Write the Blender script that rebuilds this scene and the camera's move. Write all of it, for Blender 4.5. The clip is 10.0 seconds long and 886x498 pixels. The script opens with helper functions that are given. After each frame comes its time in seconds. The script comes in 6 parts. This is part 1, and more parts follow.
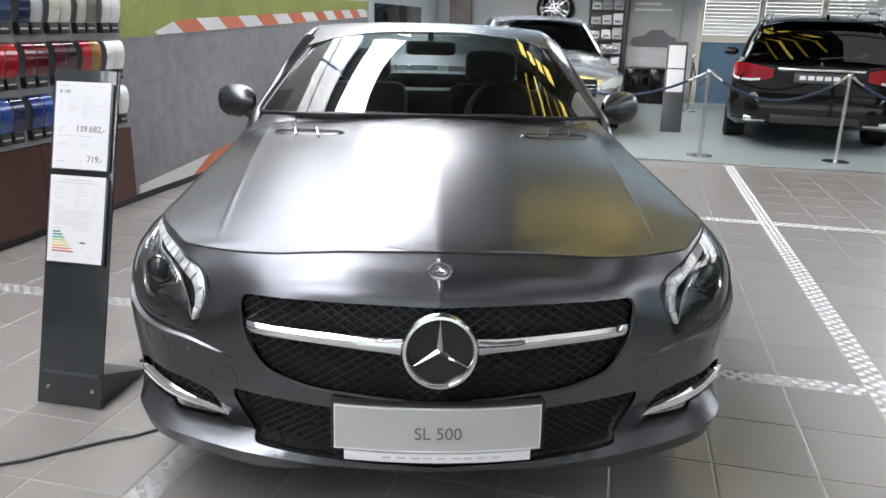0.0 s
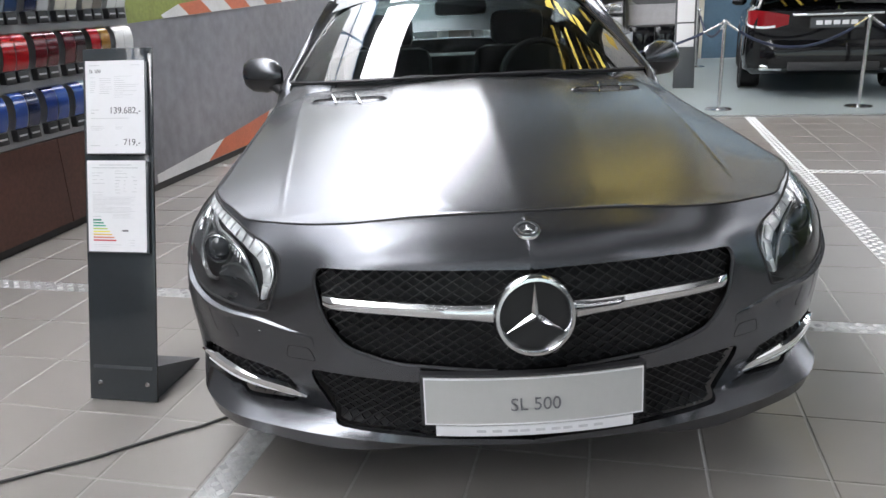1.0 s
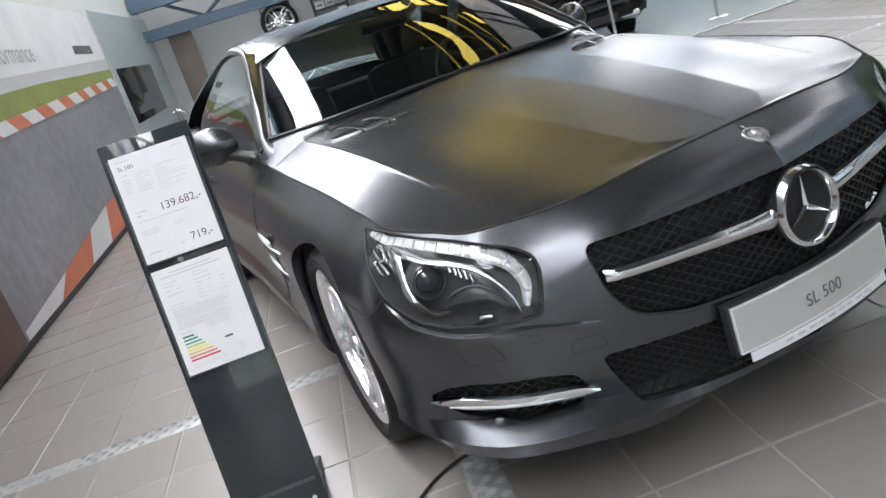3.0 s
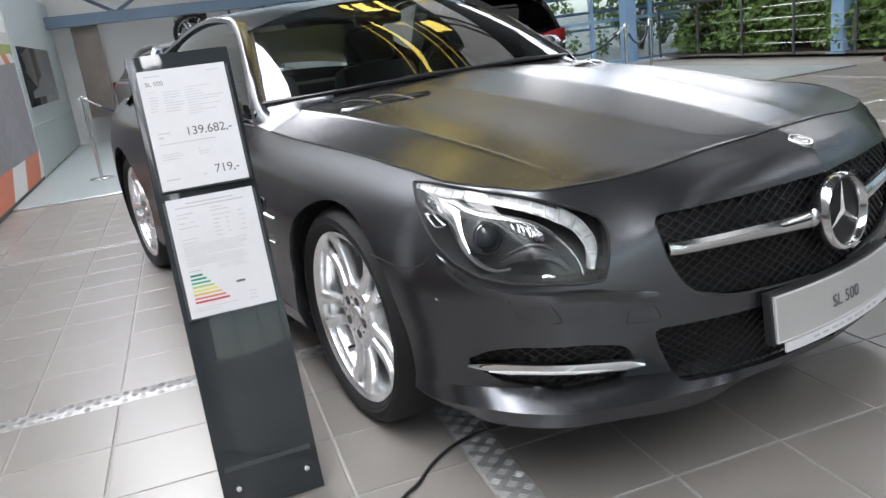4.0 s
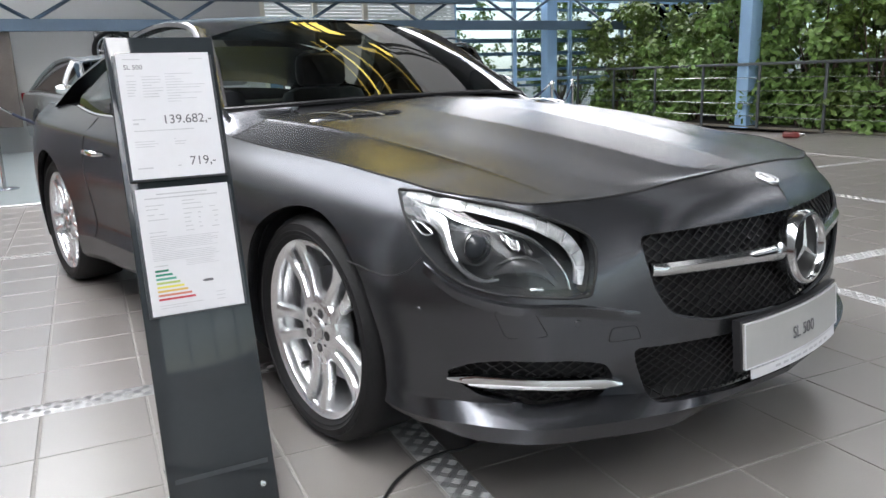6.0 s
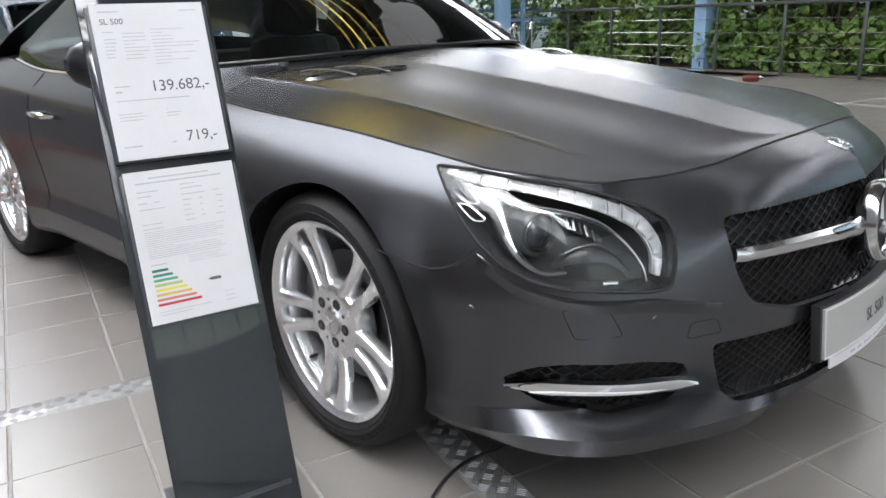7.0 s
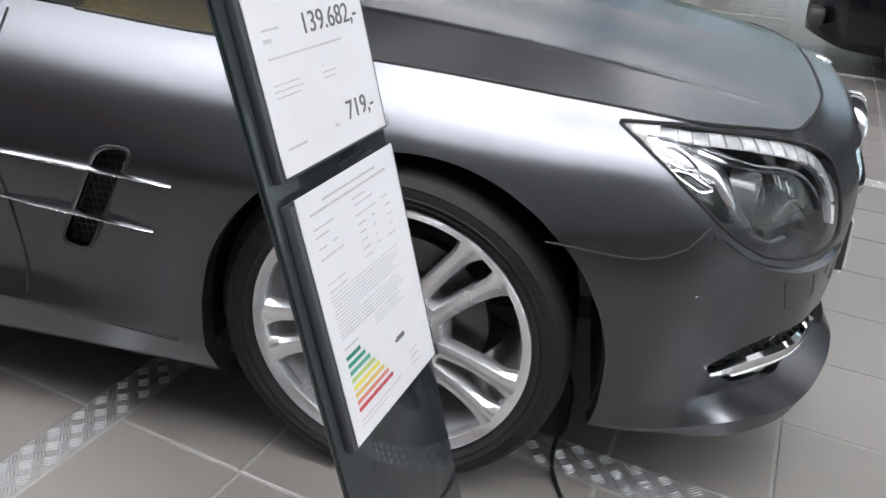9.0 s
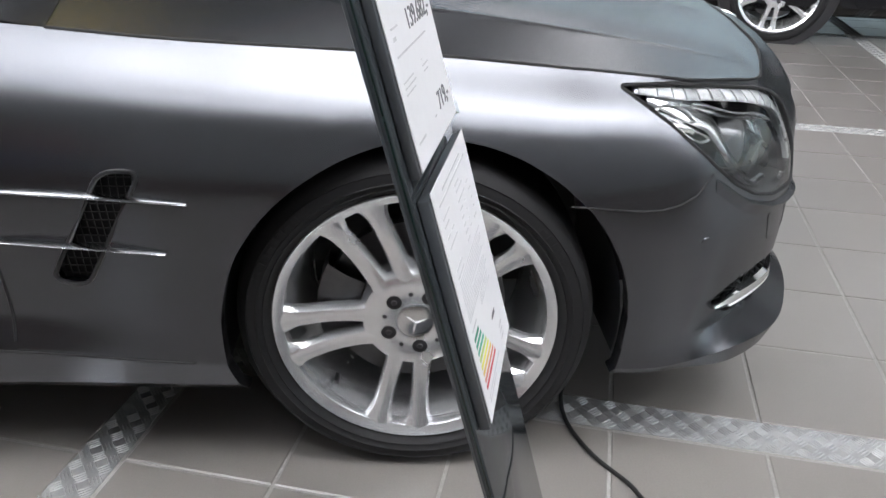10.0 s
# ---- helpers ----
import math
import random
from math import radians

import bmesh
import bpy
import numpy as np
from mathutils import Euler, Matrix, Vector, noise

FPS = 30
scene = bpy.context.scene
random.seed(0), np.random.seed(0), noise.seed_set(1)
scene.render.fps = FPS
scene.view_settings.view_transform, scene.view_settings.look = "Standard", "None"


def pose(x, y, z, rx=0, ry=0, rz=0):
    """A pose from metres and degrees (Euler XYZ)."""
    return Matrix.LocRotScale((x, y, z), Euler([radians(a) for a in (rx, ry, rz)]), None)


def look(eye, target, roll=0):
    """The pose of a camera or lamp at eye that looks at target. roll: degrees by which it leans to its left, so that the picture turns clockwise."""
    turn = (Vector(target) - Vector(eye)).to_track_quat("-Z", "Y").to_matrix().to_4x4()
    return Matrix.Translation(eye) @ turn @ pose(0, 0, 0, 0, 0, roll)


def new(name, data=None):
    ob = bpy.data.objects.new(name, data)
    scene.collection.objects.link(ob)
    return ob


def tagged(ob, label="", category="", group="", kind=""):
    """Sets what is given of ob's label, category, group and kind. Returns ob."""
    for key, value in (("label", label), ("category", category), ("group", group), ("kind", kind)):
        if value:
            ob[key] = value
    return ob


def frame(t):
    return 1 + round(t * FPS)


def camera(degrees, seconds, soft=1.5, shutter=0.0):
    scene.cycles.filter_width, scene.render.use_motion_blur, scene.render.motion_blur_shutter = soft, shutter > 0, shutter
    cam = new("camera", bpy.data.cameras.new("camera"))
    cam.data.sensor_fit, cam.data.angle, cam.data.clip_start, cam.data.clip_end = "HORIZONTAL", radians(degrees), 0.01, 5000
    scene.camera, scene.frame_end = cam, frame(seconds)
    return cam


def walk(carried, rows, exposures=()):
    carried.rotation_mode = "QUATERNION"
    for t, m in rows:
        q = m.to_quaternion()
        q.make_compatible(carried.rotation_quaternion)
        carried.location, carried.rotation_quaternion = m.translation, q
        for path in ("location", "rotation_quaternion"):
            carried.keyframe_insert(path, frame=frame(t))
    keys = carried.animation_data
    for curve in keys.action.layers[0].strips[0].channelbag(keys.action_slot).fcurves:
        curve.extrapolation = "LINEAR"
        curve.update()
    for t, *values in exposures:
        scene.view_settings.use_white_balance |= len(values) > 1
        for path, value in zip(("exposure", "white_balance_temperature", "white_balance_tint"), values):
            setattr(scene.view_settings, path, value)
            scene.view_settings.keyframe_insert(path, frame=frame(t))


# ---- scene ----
EXPOSURE = 0.92
cam = camera(61.0, 10.0)
PATH = [
    (0, (-0.063, -2.625, 1.334), (0.011, -0.712, 0.755), 1.4),
    (0.5, (-0.076, -2.602, 1.322), (0.005, -0.691, 0.737), 2.1),
    (1, (-0.255, -2.509, 1.262), (-0.189, -0.615, 0.625), -2.4),
    (1.5, (-0.521, -2.404, 1.292), (-0.328, -0.542, 0.585), -10.7),
    (2, (-0.782, -2.254, 1.298), (-0.413, -0.426, 0.575), -17.8),
    (2.5, (-1.093, -2.219, 1.268), (-0.541, -0.395, 0.661), -19.9),
    (3, (-1.347, -2.138, 1.257), (-0.651, -0.368, 0.636), -17.7),
    (4.5, (-1.891, -1.839, 1.04), (-0.713, -0.3, 0.545), -3.3),
    (5, (-1.912, -1.824, 1.025), (-0.666, -0.328, 0.566), -1.8),
    (5.5, (-1.931, -1.84, 1.027), (-0.682, -0.338, 0.601), -1.6),
    (7, (-1.909, -1.442, 1.062), (-0.569, -0.081, 0.468), -2.1),
    (7.5, (-1.88, -1.169, 1.097), (-0.463, 0.062, 0.404), -0.6),
    (8, (-1.996, -0.841, 1.082), (-0.406, 0.095, 0.309), 1.9),
    (8.5, (-2.037, -0.523, 1.102), (-0.351, 0.126, 0.244), 0.2),
    (9, (-2.008, -0.245, 1.099), (-0.241, 0.023, 0.2), 3.7),
    (9.5, (-2.051, -0.072, 1.096), (-0.264, 0.007, 0.2), 1.5),
    (10, (-2.055, 0.047, 1.1), (-0.285, -0.074, 0.175), 1.0),
]
walk(cam, [(t, look(eye, target, roll)) for t, eye, target, roll in PATH], exposures=((0, EXPOSURE + 0.16, 6520, 13), (1.0, EXPOSURE + 0.06, 6520, 13), (2.0, EXPOSURE, 6520, 13), (10, EXPOSURE + 0.01, 6520, 13)))

# ---- light ----
world = bpy.data.worlds.new("daylight")
scene.world = world
world.use_nodes = True
wn = world.node_tree.nodes
sky = wn.new("ShaderNodeTexSky")
sky.sky_type, sky.sun_disc = "NISHITA", False
sky.sun_elevation, sky.sun_rotation = radians(50), radians(200)
pale = wn.new("ShaderNodeHueSaturation")
pale.inputs["Saturation"].default_value = 0.35
world.node_tree.links.new(sky.outputs["Color"], pale.inputs["Color"])
world.node_tree.links.new(pale.outputs["Color"], wn["Background"].inputs["Color"])
wn["Background"].inputs["Strength"].default_value = 0.3
sun_data = bpy.data.lights.new("sun", "SUN")
sun_data.energy, sun_data.angle, sun_data.color = 1.0, radians(12), (1.0, 0.97, 0.92)
sun = new("sun", sun_data)
sun.matrix_world = look((-6, -8, 14), (0, 2, 0))
scene.view_settings.exposure = EXPOSURE

# the hall stands turned against the car
BLD = Matrix.Rotation(radians(-14.5), 4, "Z")


def at_hall(u, v, z=0.0, turn=0.0):
    return BLD @ pose(u, v, z, 0, 0, turn)


def material(name, color, rough=0.5, metal=0.0, vary=0.12, scale=8.0, fine=60.0, bump=0.1, bump_size=0.002, spec=0.5, coat=0.0, rand=0.0, space="Object", uneven=0.15):
    """A surface with variation at two scales, fine relief and uneven gloss."""
    m = bpy.data.materials.new(name)
    m.use_nodes = True
    nt, n = m.node_tree, m.node_tree.nodes
    b = n["Principled BSDF"]
    tc = n.new("ShaderNodeTexCoord")
    big, small = n.new("ShaderNodeTexNoise"), n.new("ShaderNodeTexNoise")
    for t, s in ((big, scale), (small, fine)):
        t.inputs["Scale"].default_value, t.inputs["Detail"].default_value = s, 4
        nt.links.new(tc.outputs[space], t.inputs["Vector"])
    mixed = n.new("ShaderNodeMath")
    mixed.operation = "ADD"
    nt.links.new(big.outputs["Fac"], mixed.inputs[0])
    nt.links.new(small.outputs["Fac"], mixed.inputs[1])
    rng = n.new("ShaderNodeMapRange")
    rng.inputs["From Min"].default_value, rng.inputs["From Max"].default_value = 0.6, 1.4
    rng.inputs["To Min"].default_value, rng.inputs["To Max"].default_value = 1 - vary, 1 + vary
    nt.links.new(mixed.outputs[0], rng.inputs["Value"])
    hsv = n.new("ShaderNodeHueSaturation")
    hsv.inputs["Color"].default_value = (*color, 1)
    last = rng.outputs["Result"]
    if rand:
        info = n.new("ShaderNodeObjectInfo")
        r2 = n.new("ShaderNodeMapRange")
        r2.inputs["To Min"].default_value, r2.inputs["To Max"].default_value = 1 - rand, 1 + rand
        nt.links.new(info.outputs["Random"], r2.inputs["Value"])
        mul = n.new("ShaderNodeMath")
        mul.operation = "MULTIPLY"
        nt.links.new(last, mul.inputs[0])
        nt.links.new(r2.outputs["Result"], mul.inputs[1])
        last = mul.outputs[0]
    nt.links.new(last, hsv.inputs["Value"])
    nt.links.new(hsv.outputs["Color"], b.inputs["Base Color"])
    rr = n.new("ShaderNodeMapRange")
    rr.inputs["To Min"].default_value, rr.inputs["To Max"].default_value = max(0.02, rough * (1 - uneven)), min(1, rough * (1 + uneven))
    nt.links.new(big.outputs["Fac"], rr.inputs["Value"])
    nt.links.new(rr.outputs["Result"], b.inputs["Roughness"])
    b.inputs["Metallic"].default_value, b.inputs["Specular IOR Level"].default_value = metal, spec
    b.inputs["Coat Weight"].default_value = coat
    if bump:
        bp = n.new("ShaderNodeBump")
        bp.inputs["Strength"].default_value, bp.inputs["Distance"].default_value = bump, bump_size
        nt.links.new(small.outputs["Fac"], bp.inputs["Height"])
        nt.links.new(bp.outputs["Normal"], b.inputs["Normal"])
    return m


def glass(name, color=(0.9, 0.95, 0.94), clear=0.9, rough=0.0, ior=1.55):
    """A thin pane: tinted, see-through, with a mirror of its own by the angle."""
    m = bpy.data.materials.new(name)
    m.use_nodes = True
    nt, n = m.node_tree, m.node_tree.nodes
    out = n["Material Output"]
    tr, gl, mx, fr = n.new("ShaderNodeBsdfTransparent"), n.new("ShaderNodeBsdfGlossy"), n.new("ShaderNodeMixShader"), n.new("ShaderNodeFresnel")
    tr.inputs["Color"].default_value = tuple(c * clear for c in color) + (1,)
    gl.inputs["Roughness"].default_value = rough
    fr.inputs["IOR"].default_value = ior
    nt.links.new(fr.outputs["Fac"], mx.inputs["Fac"])
    nt.links.new(tr.outputs[0], mx.inputs[1])
    nt.links.new(gl.outputs[0], mx.inputs[2])
    nt.links.new(mx.outputs[0], out.inputs["Surface"])
    return m


def glow(name, color, strength):
    m = bpy.data.materials.new(name)
    m.use_nodes = True
    b = m.node_tree.nodes["Principled BSDF"]
    b.inputs["Base Color"].default_value = (*color, 1)
    b.inputs["Emission Color"].default_value = (*color, 1)
    b.inputs["Emission Strength"].default_value = strength
    return m


PAINT = material("satin_grey_paint", (0.113, 0.117, 0.127), rough=0.265, metal=0.92, vary=0.015, scale=1.2, fine=6, bump=0, uneven=0.04)
CHROME = material("chrome", (0.82, 0.83, 0.84), rough=0.06, metal=1, vary=0.03, bump=0)
ALLOY = material("silver_alloy", (0.82, 0.83, 0.84), rough=0.26, metal=0.84, vary=0.05, scale=12, bump=0.03, bump_size=0.0005)
RUBBER = material("tyre_rubber", (0.014, 0.014, 0.015), spec=0.25, rough=0.62, vary=0.25, scale=14, fine=160, bump=0.25, bump_size=0.001)
BLACK = material("black_plastic", (0.018, 0.018, 0.02), rough=0.42, vary=0.2, scale=10, fine=300, bump=0.1, bump_size=0.0005)
MESHMAT = material("grille_plastic", (0.012, 0.012, 0.013), spec=0.4, rough=0.36, vary=0.1, bump=0)
# near-black: the shade inside openings is put into this colour
SHADEBLACK = material("painted_recess_shade", (0.006, 0.006, 0.007), rough=0.8, vary=0.2, bump=0)
GAP = material("seam_shadow", (0.01, 0.01, 0.011), rough=0.7, vary=0.1, bump=0)
LEATHER = material("black_leather", (0.02, 0.02, 0.022), rough=0.5, vary=0.2, scale=20, fine=400, bump=0.2, bump_size=0.0008)
CARGLASS = glass("tinted_car_glass", (0.66, 0.78, 0.76), 0.84, ior=1.75)
LENS = glass("clear_lens", (0.96, 0.97, 0.97), 0.95)
STEEL = material("iron_disc", (0.12, 0.12, 0.125), rough=0.35, metal=1, vary=0.1, bump=0.05)
TILE = material("taupe_floor_tile", (0.200, 0.186, 0.174), spec=0.75, rough=0.30, vary=0.08, scale=5, fine=240, bump=0.12, bump_size=0.0006, rand=0.05, space="Object")
GROUT = material("pale_grout", (0.31, 0.30, 0.285), rough=0.8, vary=0.2, scale=6, fine=120)
TREAD = material("aluminium_tread_plate", (0.44, 0.445, 0.445), rough=0.36, metal=0.58, vary=0.15, scale=9, fine=90, bump=0.05)
PLATFORM = material("pale_blue_floor_covering", (0.27, 0.315, 0.325), rough=0.36, vary=0.06, scale=2, fine=120, bump=0.05)
GREYWALL = material("grey_panel_paint", (0.42, 0.43, 0.43), rough=0.5, vary=0.04, scale=2, bump=0.04)
BLUEWALL = material("pale_blue_metal_panel", (0.40, 0.46, 0.48), rough=0.4, vary=0.05, scale=1.5, bump=0.03)
WHITEWALL = material("white_wall_paint", (0.72, 0.73, 0.72), rough=0.7, vary=0.04, scale=2, bump=0.08)
STAND = material("anthracite_glass_panel", (0.027, 0.032, 0.036), rough=0.05, vary=0.05, scale=2, bump=0, spec=0.6)
STANDFRAME = material("anthracite_frame", (0.05, 0.056, 0.062), rough=0.35, vary=0.08, bump=0.03)
PAPER = material("white_paper", (0.70, 0.70, 0.72), rough=0.75, vary=0.02, scale=20, bump=0.03)
INK = material("grey_print", (0.13, 0.13, 0.14), rough=0.7, vary=0.1, bump=0)
PALEINK = material("pale_grey_print", (0.50, 0.50, 0.52), rough=0.7, vary=0.15, bump=0)
POSTMETAL = material("brushed_steel", (0.6, 0.6, 0.6), rough=0.24, metal=1, vary=0.08, scale=20, bump=0.04)
ROPE = material("navy_rope", (0.02, 0.028, 0.06), rough=0.8, vary=0.3, scale=60, fine=300, bump=0.4)
CABLE = material("black_cable", (0.012, 0.012, 0.012), rough=0.5, vary=0.2)
BLUESTEEL = material("light_blue_steel", (0.26, 0.42, 0.62), rough=0.45, vary=0.06, scale=3, bump=0.05)
DARKSTEEL = material("dark_blue_steel", (0.06, 0.10, 0.15), rough=0.5, vary=0.1, scale=3)
RAILMETAL = material("dark_grey_rail", (0.05, 0.056, 0.062), rough=0.4, vary=0.1)
DECK = material("grey_roof_deck", (0.055, 0.060, 0.066), rough=0.55, vary=0.1, scale=2)
BLACKPAINT = material("black_car_paint", (0.004, 0.004, 0.005), rough=0.08, vary=0.05, bump=0, spec=0.4, coat=0.0)
SILVERPAINT = material("silver_car_paint", (0.64, 0.65, 0.66), rough=0.22, metal=0.8, vary=0.02, bump=0, coat=0.4)
REDLIGHT = material("red_lamp_lens", (0.20, 0.006, 0.010), rough=0.1, vary=0.1, bump=0)
WOOD = material("dark_red_wood", (0.085, 0.035, 0.026), rough=0.35, vary=0.35, scale=2.5, fine=40, bump=0.06)
LEAF = material("green_leaf", (0.13, 0.23, 0.055), rough=0.42, vary=0.35, scale=1.5, fine=9, bump=0.1)
BARK = material("brown_bark", (0.07, 0.05, 0.035), rough=0.85, vary=0.3, scale=8, fine=60, bump=0.5, bump_size=0.004)

# ---- tools ----
def finish(name, bm, mat, parent=None, label="", smooth=True, m=None):
    bmesh.ops.recalc_face_normals(bm, faces=bm.faces)
    me = bpy.data.meshes.new(name)
    bm.to_mesh(me)
    bm.free()
    mats = mat if isinstance(mat, (list, tuple)) else [mat]
    for x in mats:
        me.materials.append(x)
    if smooth:
        me.polygons.foreach_set("use_smooth", [True] * len(me.polygons))
        me.set_sharp_from_angle(angle=radians(38))
    ob = new(name, me)
    if parent is not None:
        ob.parent = parent
    if m is not None:
        ob.matrix_local = m
    if label:
        ob["label"] = label
    return ob


def part(name, bm, mat, parent, label="", smooth=True, m=None):
    """One mesh under a thing or under a part."""
    return finish(name, bm, mat, parent, label, smooth, m)


def thing(name, label, category, m=None, group="", kind=""):
    ob = new(name)
    ob.empty_display_size = 0.2
    if m is not None:
        ob.matrix_basis = m
    return tagged(ob, label, category, group, kind)


def box(bm, lo, hi, bev=0.0, m=None, seg=2):
    """A box from corner lo to corner hi, its edges rounded by bev."""
    c = [(a + b) / 2 for a, b in zip(lo, hi)]
    s = [max(1e-5, b - a) for a, b in zip(lo, hi)]
    r = bmesh.ops.create_cube(bm, size=1, matrix=Matrix.Translation(c) @ Matrix.Diagonal((*s, 1)))
    vs = r["verts"]
    if bev:
        es = list({e for v in vs for e in v.link_edges})
        g = bmesh.ops.bevel(bm, geom=es, offset=min(bev, min(s) * 0.49), segments=seg, affect="EDGES", profile=0.5)
        vs = list({v for f in g["faces"] for v in f.verts} | {v for v in vs if v.is_valid})
    if m is not None:
        bmesh.ops.transform(bm, matrix=m, verts=vs)
    return vs


def tube(bm, pts, r, seg=8, caps=True):
    """A round bar along points; r is one radius or one for each point."""
    pts = [Vector(p) for p in pts]
    rs = r if isinstance(r, (list, tuple)) else [r] * len(pts)
    rings, up = [], None
    for i, p in enumerate(pts):
        d = (pts[min(i + 1, len(pts) - 1)] - pts[max(i - 1, 0)]).normalized()
        if up is None:
            up = d.orthogonal().normalized()
        up = (up - d * up.dot(d)).normalized()
        side = d.cross(up)
        rings.append([bm.verts.new(p + (up * math.cos(2 * math.pi * k / seg) + side * math.sin(2 * math.pi * k / seg)) * rs[i]) for k in range(seg)])
    for a, b in zip(rings, rings[1:]):
        for k in range(seg):
            bm.faces.new((a[k], a[(k + 1) % seg], b[(k + 1) % seg], b[k]))
    if caps:
        bm.faces.new(rings[0])
        bm.faces.new(rings[-1])
    return rings


def sweep(bm, pts, section, closed=False):
    """A section of (across, up) points swept along pts, with up along z."""
    pts = [Vector(p) for p in pts]
    rings = []
    for i, p in enumerate(pts):
        a = pts[(i + 1) % len(pts)] if closed else pts[min(i + 1, len(pts) - 1)]
        d = (a - pts[i - 1 if (closed or i) else 0]).normalized()
        side = d.cross(Vector((0, 0, 1)))
        side = side.normalized() if side.length > 1e-4 else Vector((1, 0, 0))
        up = side.cross(d).normalized()
        rings.append([bm.verts.new(p + side * sx + up * sy) for sx, sy in section])
    n = len(section)
    for a, b in list(zip(rings, rings[1:])) + ([(rings[-1], rings[0])] if closed else []):
        for k in range(n):
            bm.faces.new((a[k], a[(k + 1) % n], b[(k + 1) % n], b[k]))
    if not closed:
        bm.faces.new(rings[0])
        bm.faces.new(rings[-1])


def lathe(bm, prof, seg=48, m=None, cap=False):
    """A profile of (radius, along) turned about the local x axis."""
    rings = []
    vs = []
    for r, x in prof:
        ring = [bm.verts.new((x, r * math.cos(2 * math.pi * k / seg), r * math.sin(2 * math.pi * k / seg))) for k in range(seg)]
        rings.append(ring)
        vs += ring
    for a, b in zip(rings, rings[1:]):
        for k in range(seg):
            bm.faces.new((a[k], a[(k + 1) % seg], b[(k + 1) % seg], b[k]))
    if cap:
        bm.faces.new(rings[0])
        bm.faces.new(rings[-1])
    if m is not None:
        bmesh.ops.transform(bm, matrix=m, verts=vs)
    return vs


def grid(bm, rows, mask=None):
    """A sheet through rows of points."""
    vs = [[bm.verts.new(p) for p in r] for r in rows]
    for i in range(len(vs) - 1):
        for j in range(len(vs[0]) - 1):
            if mask is None or mask(i, j):
                q = (vs[i][j], vs[i][j + 1], vs[i + 1][j + 1], vs[i + 1][j])
                if len({tuple(round(c, 6) for c in v.co) for v in q}) == 4:
                    bm.faces.new(q)
    return vs


def prism(bm, poly, depth, m=None):
    """A flat outline in (x, z) given thickness along y."""
    a = [bm.verts.new((x, 0, z)) for x, z in poly]
    b = [bm.verts.new((x, depth, z)) for x, z in poly]
    bm.faces.new(a)
    bm.faces.new(b)
    n = len(poly)
    for k in range(n):
        bm.faces.new((a[k], a[(k + 1) % n], b[(k + 1) % n], b[k]))
    if m is not None:
        bmesh.ops.transform(bm, matrix=m, verts=a + b)
    return a + b


def mirror_x(bm):
    """Adds the other half, across x = 0."""
    geo = bmesh.ops.duplicate(bm, geom=bm.verts[:] + bm.edges[:] + bm.faces[:])["geom"]
    bmesh.ops.scale(bm, vec=(-1, 1, 1), verts=[g for g in geo if isinstance(g, bmesh.types.BMVert)])
    bmesh.ops.remove_doubles(bm, verts=[v for v in bm.verts if abs(v.co.x) < 2e-4], dist=4e-4)


def pchip(xs, ys):
    """A smooth curve through points that never overshoots. ys may be columns."""
    xs, ys = np.asarray(xs, float), np.asarray(ys, float)
    flat = ys.ndim == 1
    if flat:
        ys = ys[:, None]
    h = np.diff(xs)[:, None]
    d = np.diff(ys, axis=0) / h
    m = np.zeros_like(ys)
    w1, w2 = 2 * h[1:] + h[:-1], h[1:] + 2 * h[:-1]
    ok = d[:-1] * d[1:] > 0
    with np.errstate(all="ignore"):
        m[1:-1] = np.where(ok, (w1 + w2) / (w1 / np.where(ok, d[:-1], 1) + w2 / np.where(ok, d[1:], 1)), 0)
    m[0], m[-1] = d[0], d[-1]

    def f(x):
        x = np.atleast_1d(np.asarray(x, float))
        i = np.clip(np.searchsorted(xs, x) - 1, 0, len(xs) - 2)
        t = ((x - xs[i]) / h[i, 0])[:, None]
        t = np.clip(t, 0, 1)
        r = ys[i] * (1 + 2 * t) * (1 - t) ** 2 + h[i] * m[i] * t * (1 - t) ** 2 + ys[i + 1] * t * t * (3 - 2 * t) + h[i] * m[i + 1] * t * t * (t - 1)
        return r[:, 0] if flat else r
    return f


def catmull(xs, ys):
    """A rounder curve through points, for outlines."""
    xs, ys = np.asarray(xs, float), np.asarray(ys, float)
    m = np.gradient(ys, xs, axis=0)

    def f(x):
        x = np.atleast_1d(np.asarray(x, float))
        i = np.clip(np.searchsorted(xs, x) - 1, 0, len(xs) - 2)
        h = (xs[i + 1] - xs[i])[:, None]
        t = np.clip((x - xs[i])[:, None] / h, 0, 1)
        return ys[i] * (1 + 2 * t) * (1 - t) ** 2 + h * m[i] * t * (1 - t) ** 2 + ys[i + 1] * t * t * (3 - 2 * t) + h * m[i + 1] * t * t * (t - 1)
    return f


def words(name, text, size, mat, parent, m, depth=0.0004, align="CENTER", label=""):
    """Lettering in the built-in font, as a mesh."""
    c = bpy.data.curves.new(name, "FONT")
    c.body, c.size, c.extrude, c.align_x, c.align_y = text, size, depth, align, "CENTER"
    tmp = bpy.data.objects.new(name, c)
    me = bpy.data.meshes.new_from_object(tmp)
    bpy.data.objects.remove(tmp)
    bpy.data.curves.remove(c)
    me.materials.clear()
    me.materials.append(mat)
    ob = new(name, me)
    ob.parent = parent
    ob.matrix_local = m
    if label:
        ob["label"] = label
    return ob

# ---- the hall: walls, roof, windows ----
def hall_box(name, lo, hi, mat, bev=0.0, kind="structure", label="", category="wall"):
    bm = bmesh.new()
    box(bm, lo, hi, bev)
    ob = finish(name, bm, mat, smooth=False)
    ob.matrix_basis = BLD
    return tagged(ob, label, category, kind=kind)


